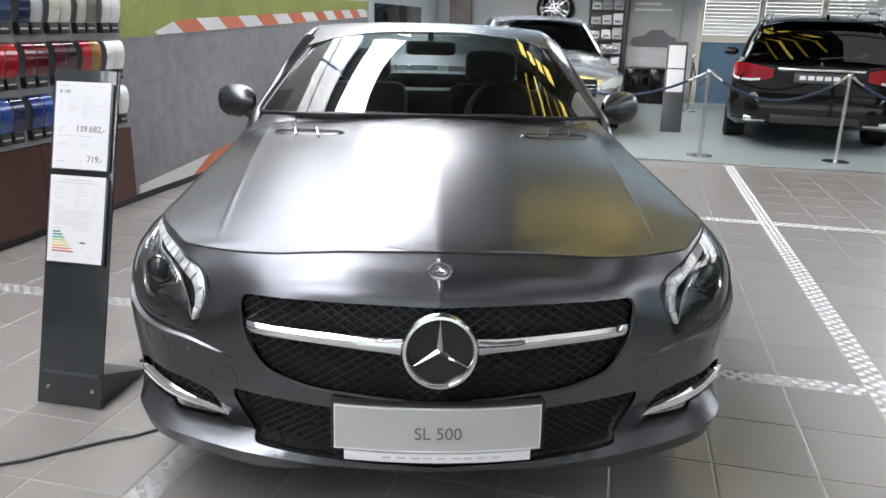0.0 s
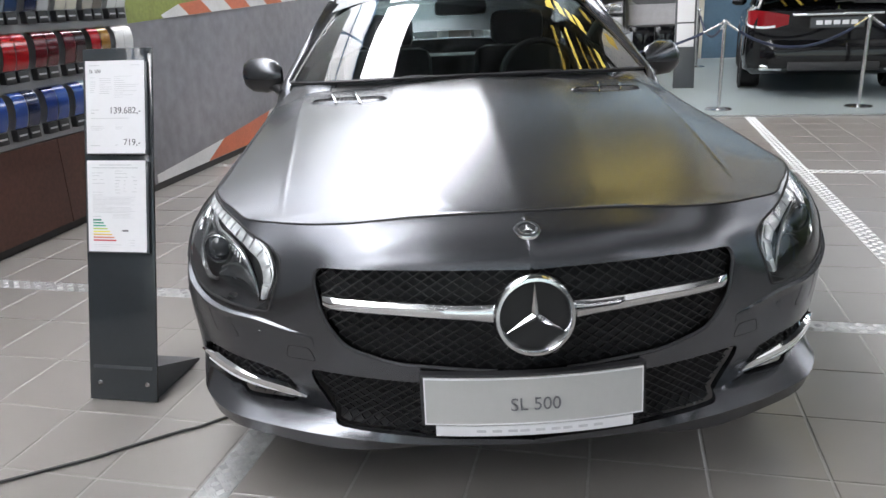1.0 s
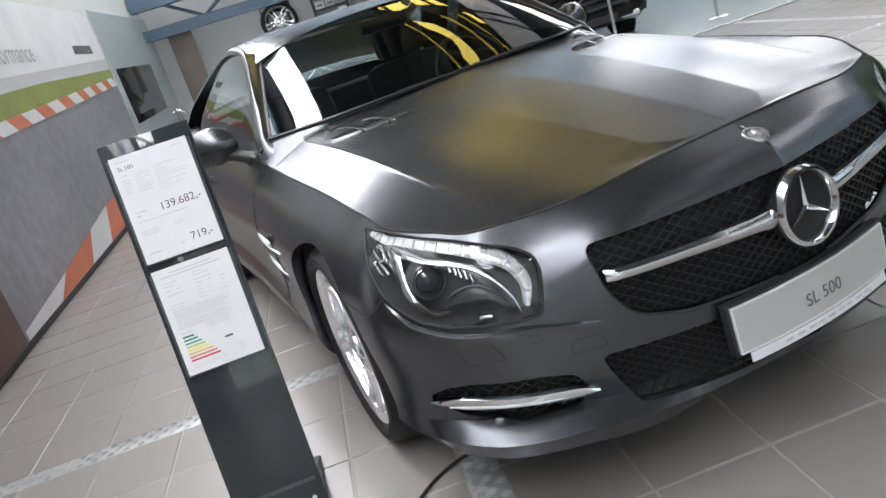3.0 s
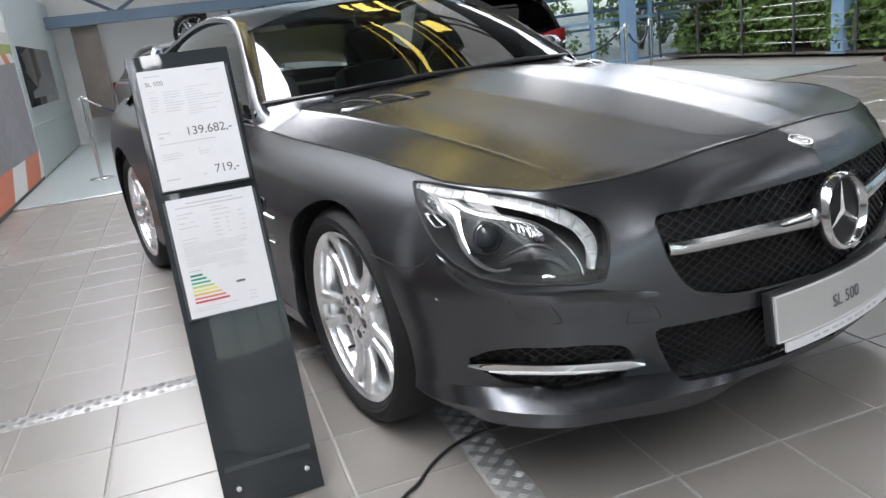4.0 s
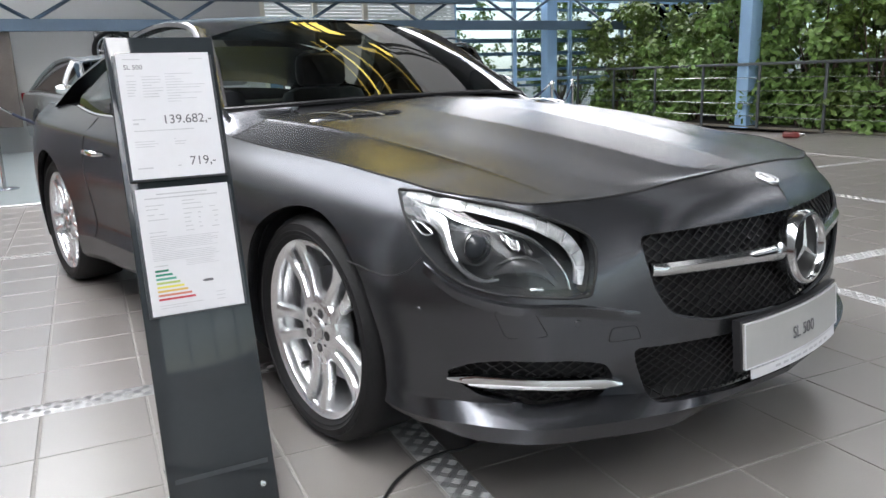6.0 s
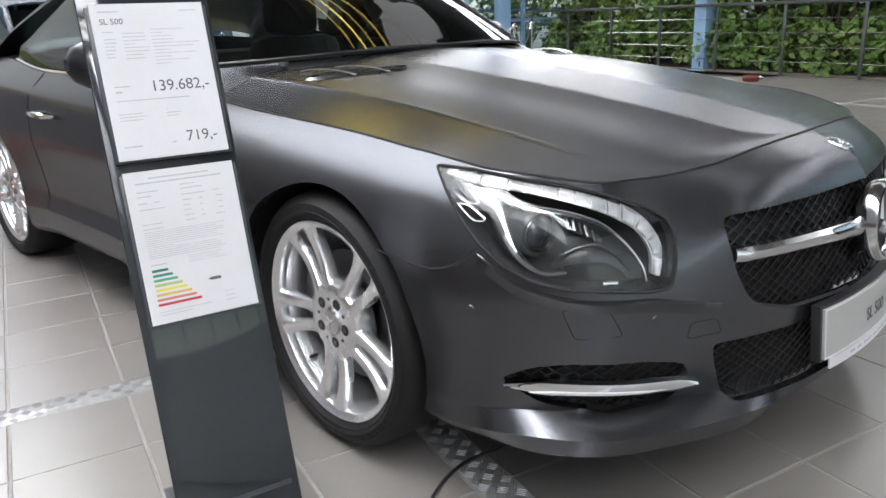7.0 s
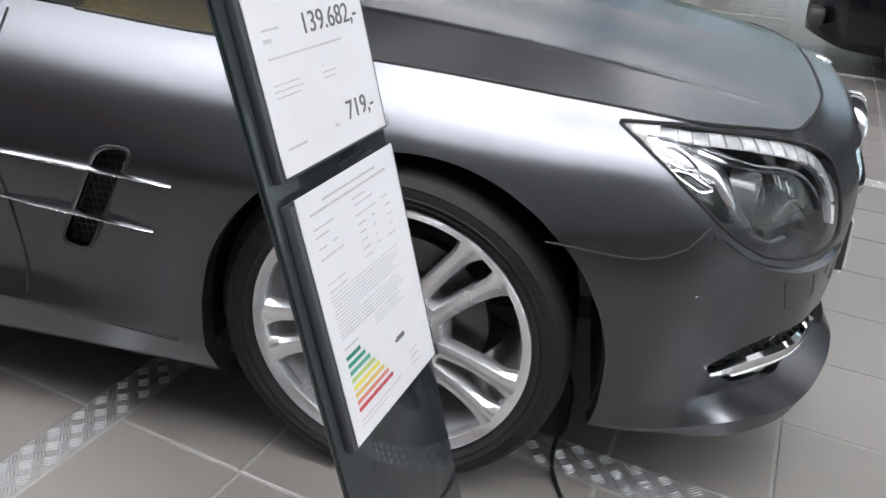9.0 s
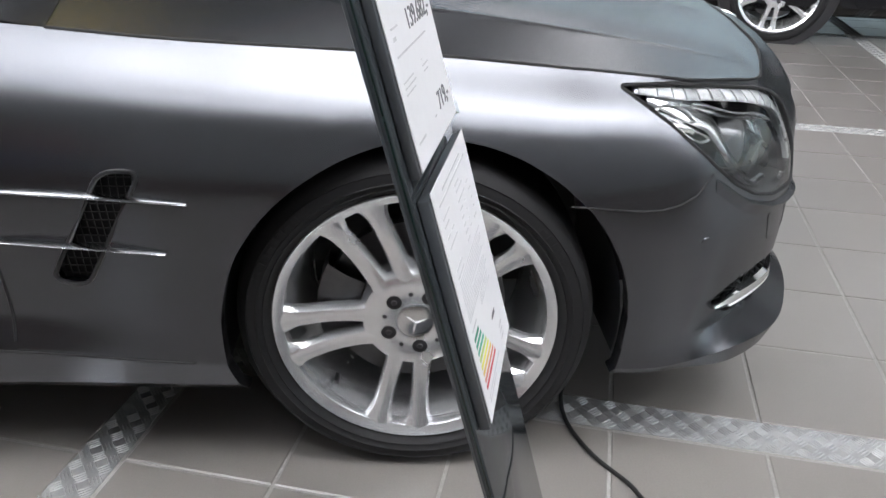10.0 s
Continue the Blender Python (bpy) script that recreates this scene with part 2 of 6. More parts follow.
WALL_U, BACK_V, EAST_U, SOUTH_V, ROOF_Z = -2.80, 12.0, 14.6, -9.0, 5.6
hall_box("wall_west", (WALL_U - 0.2, SOUTH_V, 0), (WALL_U - 0.02, BACK_V, 3.5), WHITEWALL, label="white painted side wall of the car hall")
# unseen filler wall, added beside the shortened glowing glazing
hall_box("wall_west_top", (WALL_U - 0.2, SOUTH_V, 3.502), (WALL_U - 0.02, -7.64, 5.6), WHITEWALL, label="unseen white upper side wall, added where the glowing glazing stops")
hall_box("wall_north", (WALL_U - 0.2, BACK_V, 0), (1.95, BACK_V + 0.2, 2.6), GREYWALL, label="grey panelled back wall of the car hall")
hall_box("wall_south_base", (WALL_U - 0.2, SOUTH_V - 0.2, 0), (EAST_U, SOUTH_V, 0.5), WHITEWALL, label="low white wall under the front glazing")
hall_box("wall_south_top", (WALL_U - 0.2, SOUTH_V - 0.2, 3.6), (EAST_U, SOUTH_V, ROOF_Z), WHITEWALL, label="white wall over the front glazing")

# ground outside
bm = bmesh.new()
grid(bm, [[(x, y, -0.06) for x in np.linspace(-400, 400, 9)] for y in np.linspace(-400, 400, 9)])
GROUNDMAT = material("pale_paving", (0.33, 0.32, 0.30), rough=0.8, vary=0.15, scale=0.3, fine=12)
tagged(finish("ground", bm, GROUNDMAT, smooth=False), "pale paved yard outside the hall", "ground", kind="structure")

# roof deck of folded sheet with open bands for the roof glass
LIT_V = -7.6      # the glass bands begin here; closed in front to dim the car's nose
BANDS = [(-2.58, -1.70), (3.2, 4.6), (8.7, 10.2)]
bm = bmesh.new()
edges = [WALL_U - 0.2] + [x for b in BANDS for x in b] + [EAST_U]
for a, b in zip(edges[::2], edges[1::2]):
    n = max(1, round((b - a) / 0.25))
    for i in range(n):
        x0, w = a + (b - a) * i / n, (b - a) / n
        box(bm, (x0, SOUTH_V - 0.2, ROOF_Z + 0.06), (x0 + w, BACK_V + 0.4, ROOF_Z + 0.1))
        box(bm, (x0 + w * 0.25, SOUTH_V - 0.2, ROOF_Z), (x0 + w * 0.75, BACK_V + 0.4, ROOF_Z + 0.057))
# unseen covers, added to shut the front ends of the glowing bands
for a, b in BANDS:
    box(bm, (a, SOUTH_V - 0.2, ROOF_Z + 0.055), (b, LIT_V, ROOF_Z + 0.1))
ceiling = finish("ceiling", bm, DECK, smooth=False)
ceiling.matrix_basis = BLD
tagged(ceiling, "grey folded sheet roof deck with glazed bands", "ceiling", kind="structure")
# the panes glow in place of daylight, each band as strong as reflections need
ROOFGLOW = [glow("roof_glass_glow_strong", (0.97, 0.985, 1.0), 8.6), glow("roof_glass_glow_faint", (0.975, 0.985, 1.0), 0.3), glow("roof_glass_glow_middle", (0.975, 0.985, 1.0), 3.5)]
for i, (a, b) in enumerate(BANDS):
    hall_box("roof_window_%d" % (i + 1), (a + 0.002, LIT_V, ROOF_Z + 0.03), (b - 0.002, BACK_V, ROOF_Z + 0.05), ROOFGLOW[i], label="roof glazing band glowing in place of daylight", category="window")


def truss(v, u0, u1, z0, z1, mat, label):
    t = thing("roof_truss", label, "truss", at_hall(0, v, 0), group="roof trusses")
    bm = bmesh.new()
    box(bm, (u0, -0.06, z0 - 0.09), (u1, 0.06, z0 + 0.09), 0.005)
    part("bottom_chord", bm, mat, t, smooth=False)
    bm = bmesh.new()
    box(bm, (u0, -0.06, z1 - 0.06), (u1, 0.06, z1 + 0.06), 0.005)
    part("top_chord", bm, mat, t, smooth=False)
    n = max(2, round((u1 - u0) / 1.1))
    for i in range(n):
        a, b = u0 + (u1 - u0) * i / n, u0 + (u1 - u0) * (i + 1) / n
        lo, hi = (z0 + 0.06, z1 - 0.06) if i % 2 else (z1 - 0.06, z0 + 0.06)
        bm = bmesh.new()
        tube(bm, [(a, 0, lo), (b, 0, hi)], 0.03, 6)
        part("diagonal", bm, mat, t)
    return t


for v in (-4.0, 0.5, 5.3, 10.1):
    truss(v, WALL_U, EAST_U, ROOF_Z - 0.75, ROOF_Z - 0.08, RAILMETAL, "dark grey steel lattice truss under the roof deck")
truss(11.3, WALL_U, EAST_U, 1.98, 2.75, DARKSTEEL, "dark blue steel lattice gallery beam across the back")

hall_box("gallery_floor", (WALL_U, 11.0, 2.36), (5.9, 11.24, 2.72), DARKSTEEL, 0.004, label="dark blue steel edge of the gallery at the back", category="beam")

# unseen glowing yellow strips, added under the roof to tint paint and glass reflections
YELLOWGLOW = glow("yellow_strip_glow", (0.95, 0.74, 0.16), 3.0)
DIMYELLOWGLOW = glow("dim_yellow_strip_glow", (0.90, 0.66, 0.14), 1.0)
for x, w, y0, y1, tone in ((2.25, 0.05, 1.7, 4.2, DIMYELLOWGLOW), (2.62, 0.07, 1.7, 4.4, YELLOWGLOW), (3.00, 0.05, 1.7, 4.2, DIMYELLOWGLOW), (3.42, 0.05, 1.9, 4.2, DIMYELLOWGLOW),
                           (2.32, 0.22, 5.6, 6.5, YELLOWGLOW), (2.72, 0.22, 5.5, 6.5, YELLOWGLOW), (3.12, 0.22, 5.4, 6.5, YELLOWGLOW), (3.50, 0.26, 5.2, 6.6, YELLOWGLOW), (3.75, 0.18, 3.6, 4.5, YELLOWGLOW), (4.50, 0.20, 7.8, 9.0, DIMYELLOWGLOW), (5.10, 0.30, 6.8, 7.8, DIMYELLOWGLOW)):
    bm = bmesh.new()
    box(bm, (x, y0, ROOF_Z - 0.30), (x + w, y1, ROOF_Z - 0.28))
    tagged(finish("roof_blind", bm, tone, smooth=False), "glowing yellow strip added under the roof for reflections", "blind", "roof blinds")

# east glazing: posts, rails and panes
def glazing(name, a, b, along, fixed, z0, z1, step, label, mat=BLUESTEEL, bars=(1.1, 2.4), pane=None):
    t = thing(name, label, "window", BLD.copy(), kind="structure")
    n = round((b - a) / step)

    def span(p0, p1, q0, q1, za, zb):
        return ((p0, q0, za), (p1, q1, zb)) if along == "u" else ((q0, p0, za), (q1, p1, zb))
    for i in range(n + 1):
        p = a + (b - a) * i / n
        bm = bmesh.new()
        box(bm, *span(p - 0.035, p + 0.035, fixed - 0.05, fixed + 0.05, z0, z1), 0.004)
        part("mullion", bm, mat, t, smooth=False)
    for z in (z0 + 0.03, *[z for z in bars if z0 < z < z1], z1 - 0.03):
        bm = bmesh.new()
        box(bm, *span(a, b, fixed - 0.04, fixed + 0.04, z - 0.03, z + 0.03), 0.003)
        part("transom", bm, mat, t, smooth=False)
    for i in range(n):
        p, q = a + (b - a) * i / n + 0.036, a + (b - a) * (i + 1) / n - 0.036
        bm = bmesh.new()
        box(bm, *span(p, q, fixed - 0.006, fixed + 0.006, z0 + 0.02, z1 - 0.02))
        part("pane", bm, pane or WINDOWGLASS, t, smooth=False).visible_shadow = False
    return t


# glowing panes stand in for daylight and brighten the car's reflections
UPPERGLOW = glow("upper_pane_glow", (0.97, 0.985, 1.0), 2.6)
WALLGLOW = glow("wall_pane_glow", (0.97, 0.985, 1.0), 2.1)
WINDOWGLASS = glass("window_glass", (0.88, 0.97, 0.98), 0.66)
DIMGLASS = glass("shop_glass", (0.9, 0.96, 0.95), 0.60)
glazing("window_1", SOUTH_V, BACK_V, "v", EAST_U, 0.0, ROOF_Z, 1.75, "tall blue-framed glazing along the side of the hall", bars=(1.2, 2.3, 3.4, 4.5))
glazing("window_6", LIT_V, BACK_V, "v", WALL_U - 0.1, 3.5, ROOF_Z, 2.1, "unseen high blue-framed glazing band above the side wall, with glowing panes", bars=(4.2,), pane=WALLGLOW)
glazing("window_2", WALL_U, EAST_U, "u", SOUTH_V - 0.1, 0.5, 3.6, 1.9, "wide shop-front glazing behind the camera", bars=(2.6,), pane=DIMGLASS)
glazing("window_3", 5.95, EAST_U, "u", BACK_V + 0.1, 2.62, ROOF_Z, 1.45, "blue-framed glazing at the back of the hall, with glowing panes", bars=(3.4, 4.5), pane=UPPERGLOW)
glazing("window_5", WALL_U, 5.95, "u", BACK_V + 0.1, 2.62, ROOF_Z, 1.85, "high glazing above the white back wall", DARKSTEEL, bars=(3.6, 4.6))

# open louvres with daylight between them
lou = glazing("window_7", 5.95, EAST_U, "u", BACK_V + 0.1, 0.0, 2.58, 1.45, "blue-framed window with dark open louvre slats", bars=(0.9,))
for k in range(6):
    z = 0.75 + 0.31 * k + 0.02 * (k % 3)
    bm = bmesh.new()
    box(bm, (6.0, BACK_V + 0.20, z), (EAST_U - 0.05, BACK_V + 0.23, z + 0.045 + 0.015 * ((k * 5) % 4)), 0.004)
    part("louvre_slat", bm, BLUESTEEL, lou, smooth=False)
truss(9.2, 4.9, EAST_U, 2.35, 3.0, DARKSTEEL, "dark blue steel lattice beam over the planting")

# back window with slatted blinds and cream frame
BLINDS = material("white_blind_slats", (0.74, 0.77, 0.78), rough=0.5, vary=0.05, bump=0)
CREAM = material("cream_frame", (0.60, 0.58, 0.50), rough=0.5, vary=0.05)
BLUEGLASS = material("dark_blue_panel", (0.10, 0.17, 0.24), rough=0.25, vary=0.15, scale=1.5, bump=0)
t = thing("window_4", "cream-framed window with closed white slatted blinds over blue panels", "window", BLD.copy(), kind="structure")
for u0 in (1.95, 2.95, 3.95, 4.95):
    for lo, hi in (((u0, BACK_V, 0.0), (u0 + 0.09, BACK_V + 0.14, 2.6)), ((u0 + 0.092, BACK_V, 1.10), (u0 + 0.998, BACK_V + 0.12, 1.22)), ((u0 + 0.092, BACK_V, 2.5), (u0 + 0.998, BACK_V + 0.12, 2.6))):
        bm = bmesh.new()
        box(bm, lo, hi, 0.006)
        part("window_frame", bm, CREAM, t, smooth=False)
    bm = bmesh.new()
    box(bm, (u0 + 0.095, BACK_V + 0.04, 0.02), (u0 + 0.995, BACK_V + 0.08, 1.095))
    part("lower_panel", bm, BLUEGLASS, t, smooth=False)
    for k in range(21):
        z = 1.23 + k * 0.061
        bm = bmesh.new()
        box(bm, (u0 + 0.1, BACK_V + 0.04, z), (u0 + 0.99, BACK_V + 0.047, z + 0.056), m=Matrix.Translation((0, 0, 0)))
        part("blind_slat", bm, BLINDS, t, smooth=False)

# pale raised floor at the back
hall_box("floor_platform", (WALL_U, 5.50, -0.05), (7.4, BACK_V, 0.015), PLATFORM, 0.004, label="pale blue-grey smooth floor covering of the display area", category="floor")
hall_box("floor_edge_trim", (WALL_U, 5.475, -0.05), (7.4, 5.499, 0.019), POSTMETAL, 0.003, label="thin metal edge trim of the display floor", category="trim")

# sample wall: grey board above dark wood
BOARDGREY = material("mid_grey_board", (0.27, 0.275, 0.28), rough=0.5, vary=0.05, scale=2, bump=0.04)
hall_box("wall_sample_board", (WALL_U - 0.018, -6.0, 0.56), (WALL_U + 0.02, 2.25, 2.9), BOARDGREY, 0.003, label="grey board for paint samples")
for i, (a, b) in enumerate(((-6.0, -2.2), (-2.196, -0.1), (-0.096, 1.35), (1.354, 2.25))):
    hall_box("wall_wood_%d" % (i + 1), (WALL_U - 0.018, a, 0.05), (WALL_U + 0.03, b, 0.557), WOOD, 0.002, label="dark red-brown wooden panel at the foot of the wall")
hall_box("baseboard", (WALL_U - 0.018, -6.0, 0.0), (WALL_U + 0.01, 7.75, 0.047), BLACK, 0.002, label="black skirting at the foot of the wall", category="trim")

# printed race track banner
ASPHALT = material("printed_asphalt", (0.245, 0.24, 0.268), rough=0.4, vary=0.3, scale=1.1, fine=9, bump=0)
GRASS = material("printed_grass", (0.27, 0.31, 0.08), rough=0.5, vary=0.25, scale=2.5, fine=30, bump=0)
KERBW = material("printed_white", (0.72, 0.72, 0.74), rough=0.5, vary=0.1, scale=4, bump=0)
KERBR = material("printed_orange_red", (0.60, 0.17, 0.09), rough=0.5, vary=0.15, scale=4, bump=0)
SKYPRINT = material("printed_pale_haze", (0.80, 0.81, 0.83), rough=0.5, vary=0.1, scale=0.8, fine=3, bump=0)
TRACKPRINT = material("printed_far_track", (0.56, 0.56, 0.58), rough=0.5, vary=0.1, scale=1, bump=0)
banner = thing("banner", "printed wall banner of a race track with grass and red-white kerbs", "banner", at_hall(WALL_U + 0.012, 2.255, 0))
BV = 7.75 - 2.255
bm = bmesh.new()
box(bm, (-0.03, 0, 0.05), (0.0, BV, 2.25))
part("board", bm, GREYWALL, banner, smooth=False)


def print_area(name, pts, mat, lift=0.004, label=""):
    bm = bmesh.new()
    bm.faces.new([bm.verts.new((lift, y, z)) for y, z in pts])
    return part(name, bm, mat, banner, label, smooth=False)


KB = pchip([0, BV], [1.17, 1.37])       # lower edge of the upper kerb
kb = lambda y: float(KB(y)[0])
print_area("asphalt", [(0, 0.05), (BV, 0.05), (BV, kb(BV)), (0, kb(0))], ASPHALT)
print_area("grass", [(0, kb(0)), (0.42, kb(0.42) + 0.002), (0.62, kb(0.62) + 0.05), (1.0, kb(1.0) + 0.10), (BV, kb(BV) + 0.09), (BV, kb(BV) + 0.20), (2.5, 1.54), (0, 1.46)], GRASS)
print_area("far_track", [(0, 1.46), (2.5, 1.54), (BV, kb(BV) + 0.20), (BV, 1.70), (2.5, 1.64), (0, 1.59)], TRACKPRINT)
print_area("haze", [(0, 1.59), (2.5, 1.64), (BV, 1.70), (BV, 2.25), (0, 2.25)], SKYPRINT)
y, k = 0.45, 0
while y < BV - 0.05:
    w = 0.36 if y < 3.4 else 0.30
    y2 = min(BV, y + w)
    t0, t1 = min(1, (y - 0.30) / 0.6), min(1, (y2 - 0.30) / 0.6)
    s = 0.16
    print_area("kerb_block", [(y, kb(y) + 0.003), (y2, kb(y2) + 0.003), (max(y + 0.02, min(BV, y2 - s * t1)), kb(y2) + 0.10 * t1), (max(0.3, y - s * t0), kb(y) + 0.10 * t0)], KERBR if k % 2 else KERBW, 0.008)
    y, k = y2, k + 1
y, k = 0.05, 0
while y < BV - 0.05:
    y2 = min(BV, y + (0.95 if k % 2 else 0.75))
    h0, h1 = min(0.30, 0.06 + 0.1 * y), min(0.30, 0.06 + 0.1 * y2)
    print_area("kerb_block", [(y, 0.055), (y2, 0.055), (min(BV, y2 + 0.3), 0.05 + h1), (min(BV, y + 0.3) if k else y, 0.05 + h0)], KERBR if k % 2 else KERBW, 0.008)
    y, k = y2, k + 1
RIGHTWAYS = Matrix(((0, 0, 1, 0), (1, 0, 0, 0), (0, 1, 0, 0), (0, 0, 0, 1)))
words("slogan", "Driving", 0.245, PALEINK, banner, Matrix.Translation((0.009, 0.80, 1.80)) @ RIGHTWAYS)
words("slogan", "Performance", 0.245, PALEINK, banner, Matrix.Translation((0.009, 2.08, 1.80)) @ RIGHTWAYS)
for k, (a, b) in enumerate(((0, 0.17), (0.19, 0.42), (0.44, 0.62), (0.64, 0.80))):
    bm = bmesh.new()
    box(bm, (0.006, 4.15 + a, 1.775), (0.009, 4.15 + b, 1.865))
    part("emblem_bar", bm, INK, banner, smooth=False)

# pale blue metal wall beyond the banner, with a dark picture
for i, (a, b) in enumerate(((7.754, 9.3), (9.304, 10.8), (10.804, BACK_V))):
    for j, (z0, z1) in enumerate(((0.05, 0.62), (0.624, 1.30), (1.304, 2.3))):
        hall_box("wall_metal_%d" % (3 * i + j + 1), (WALL_U - 0.018, a, z0), (WALL_U + 0.03, b, z1), BLUEWALL, 0.004, label="pale blue-grey metal wall panel")
pic = thing("picture", "dark framed photograph of a car on the metal wall", "picture", at_hall(WALL_U + 0.03, 8.0, 0.84))
bm = bmesh.new()
box(bm, (0, 0, 0), (0.02, 2.6, 0.72), 0.003)
part("print", bm, BLACKPAINT, pic)
bm = bmesh.new()
prof = [(0.25, 0.1), (0.3, 0.18), (0.75, 0.22), (1.05, 0.33), (1.5, 0.34), (1.85, 0.22), (2.15, 0.18), (2.2, 0.1)]
bm.faces.new([bm.verts.new((0.024, y, z)) for y, z in prof])
part("printed_car", bm, material("printed_grey", (0.10, 0.11, 0.12), vary=0.4, scale=6, bump=0), pic, smooth=False)
hall_box("bronze_panel", (WALL_U + 0.35, 11.5, 0.45), (WALL_U + 0.75, 11.6, 1.95), material("bronze_sheet", (0.14, 0.12, 0.11), rough=0.35, metal=0.6, vary=0.3, scale=3), 0.004, kind="thing", label="tall dark bronze metal sheet hanging by the wall", category="panel")

# ---- floor of tiles with tread-plate channels ----
STRIP, U0, V0 = 0.098, -0.570, 0.462
PU, PV, NU, NV = 0.317, 0.324, 7, 8
LAID = Matrix.Rotation(radians(-15.5), 4, "Z")     # the tiles lie a little askew to the walls


def tile_lines(start, lo, hi, pitch, count):
    """Where tiles begin and where tread plates lie along one axis."""
    tiles, strips = [], []
    period = count * pitch + STRIP
    k = math.floor((lo - start) / period) - 1
    while start + k * period < hi:
        base = start + k * period
        tiles += [base + i * pitch for i in range(count)]
        strips.append(base + count * pitch)
        k += 1
    return [x for x in tiles if lo - pitch < x < hi], [x for x in strips if lo - STRIP < x < hi]


def tile_verts(u, v, w, l, zt=0.0):
    c = 0.0025
    lo = [(u, v, -0.03), (u + w, v, -0.03), (u + w, v + l, -0.03), (u, v + l, -0.03)]
    mid = [(x, y, zt - 0.0015) for x, y, z in lo]
    top = [(u + c, v + c, zt), (u + w - c, v + c, zt), (u + w - c, v + l - c, zt), (u + c, v + l - c, zt)]
    return lo + mid + top


TILE_FACES = [(8, 9, 10, 11)] + [(a + k, a + (k + 1) % 4, a + 4 + (k + 1) % 4, a + 4 + k) for a in (0, 4) for k in range(4)]
J = 0.007
bm = bmesh.new()
box(bm, (WALL_U - 0.2, SOUTH_V, -0.05), (EAST_U, 5.75, -0.0025))
floor = finish("floor", bm, GROUT, smooth=False)
floor.matrix_basis = LAID
tagged(floor, "taupe square ceramic floor tiles with pale joints", "floor", kind="structure")
us, ustrips = tile_lines(U0, WALL_U - 0.2, EAST_U, PU, NU)
vs_, vstrips = tile_lines(V0, SOUTH_V + 0.3, 5.70, PV, NV)
tile_mesh = bpy.data.meshes.new("tile")
tile_mesh.from_pydata(tile_verts(0, 0, PU - J, PV - J), [], TILE_FACES)
tile_mesh.materials.append(TILE)
rest_v, rest_f = [], []
near_tiles = []
for u in us:
    for v in vs_:
        z = random.uniform(-0.0004, 0.0004)
        if -2.75 < u < 2.6 and -1.9 < v < 2.3:
            near_tiles.append((u, v, z))
        elif v + PV < 5.95:
            a = len(rest_v)
            rest_v += tile_verts(u, v, PU - J, PV - J, z)
            rest_f += [tuple(a + i for i in f) for f in TILE_FACES]
me = bpy.data.meshes.new("tile_field")
me.from_pydata(rest_v, [], rest_f)
me.materials.append(TILE)
ob = new("tile_field", me)
ob.parent = floor
ob["kind"] = "stuff"


def tread(u0, v0, u1, v1):
    """A strip of tread plate with raised bars in crossing groups."""
    bm = bmesh.new()
    box(bm, (u0 + 0.002, v0 + 0.002, -0.03), (u1 - 0.002, v1 - 0.002, -0.0008), 0.001)
    p = part("tread_plate", bm, TREAD, floor, "aluminium tread plate strip")
    vv, ff = [], []
    step = 0.031
    nx, ny = max(1, round((u1 - u0) / step)), max(1, round((v1 - v0) / step))
    sx, sy = (u1 - u0) / nx, (v1 - v0) / ny
    for i in range(nx):
        for j in range(ny):
            cx, cy = u0 + (i + 0.5) * sx, v0 + (j + 0.5) * sy
            d = 1 if (i + j) % 2 else -1
            ca, sa = math.cos(d * math.pi / 4), math.sin(d * math.pi / 4)
            for q in (-0.0099, -0.0033, 0.0033, 0.0099):
                L, W, H = 0.0150, 0.0021, 0.0022
                pts = [(-L, 0), (0, -W), (L, 0), (0, W)]
                a = len(vv)
                vv += [(cx + ca * px - sa * (py + q), cy + sa * px + ca * (py + q), -0.0009) for px, py in pts]
                vv += [(cx + ca * px - sa * (py + q), cy + sa * px + ca * (py + q), H - 0.0009) for px, py in ((-L * 0.55, 0), (L * 0.55, 0))]
                ff += [(a, a + 1, a + 4), (a + 1, a + 5, a + 4), (a + 1, a + 2, a + 5), (a + 2, a + 3, a + 5), (a + 3, a + 4, a + 5), (a + 3, a, a + 4)]
    me = bpy.data.meshes.new("tread_bars")
    me.from_pydata(vv, [], ff)
    me.materials.append(TREAD)
    ob = new("tread_bars", me)
    ob.parent = p
    ob["kind"] = "stuff"


for s in ustrips:
    if s < 4.5:
        tread(s, -3.6, s + STRIP, 5.70)
for s in vstrips:
    if -3 < s < 4:
        cuts = [WALL_U] + [x for q in ustrips for x in (q, q + STRIP) if q < 4.5] + [6.0]
        for a, b in zip(cuts[::2], cuts[1::2]):
            if b - a > 0.05:
                tread(a, s, b, s + STRIP)

# ---- the grey roadster ----
car = thing("car", "satin grey two-seat roadster with closed roof, on the tiled floor", "car")

# plan outline at bumper height, half a car, from the middle of the nose round to the middle of the tail
PLAN = np.array([(0, -0.925), (0.26, -0.888), (0.48, -0.828), (0.63, -0.76), (0.74, -0.70), (0.835, -0.605), (0.91, -0.47), (0.933, -0.25), (0.938, 0.0),
                 (0.932, 0.40), (0.925, 0.75), (0.92, 1.4), (0.922, 1.95), (0.934, 2.585), (0.895, 3.0), (0.80, 3.33), (0.63, 3.51), (0.36, 3.575), (0, 3.59)])
SK = np.concatenate([[0], np.cumsum(np.hypot(*np.diff(PLAN, axis=0).T))])
plan = catmull(SK, PLAN)
fine_s = np.linspace(0, SK[-1], 3000)
fine_p = plan(fine_s)


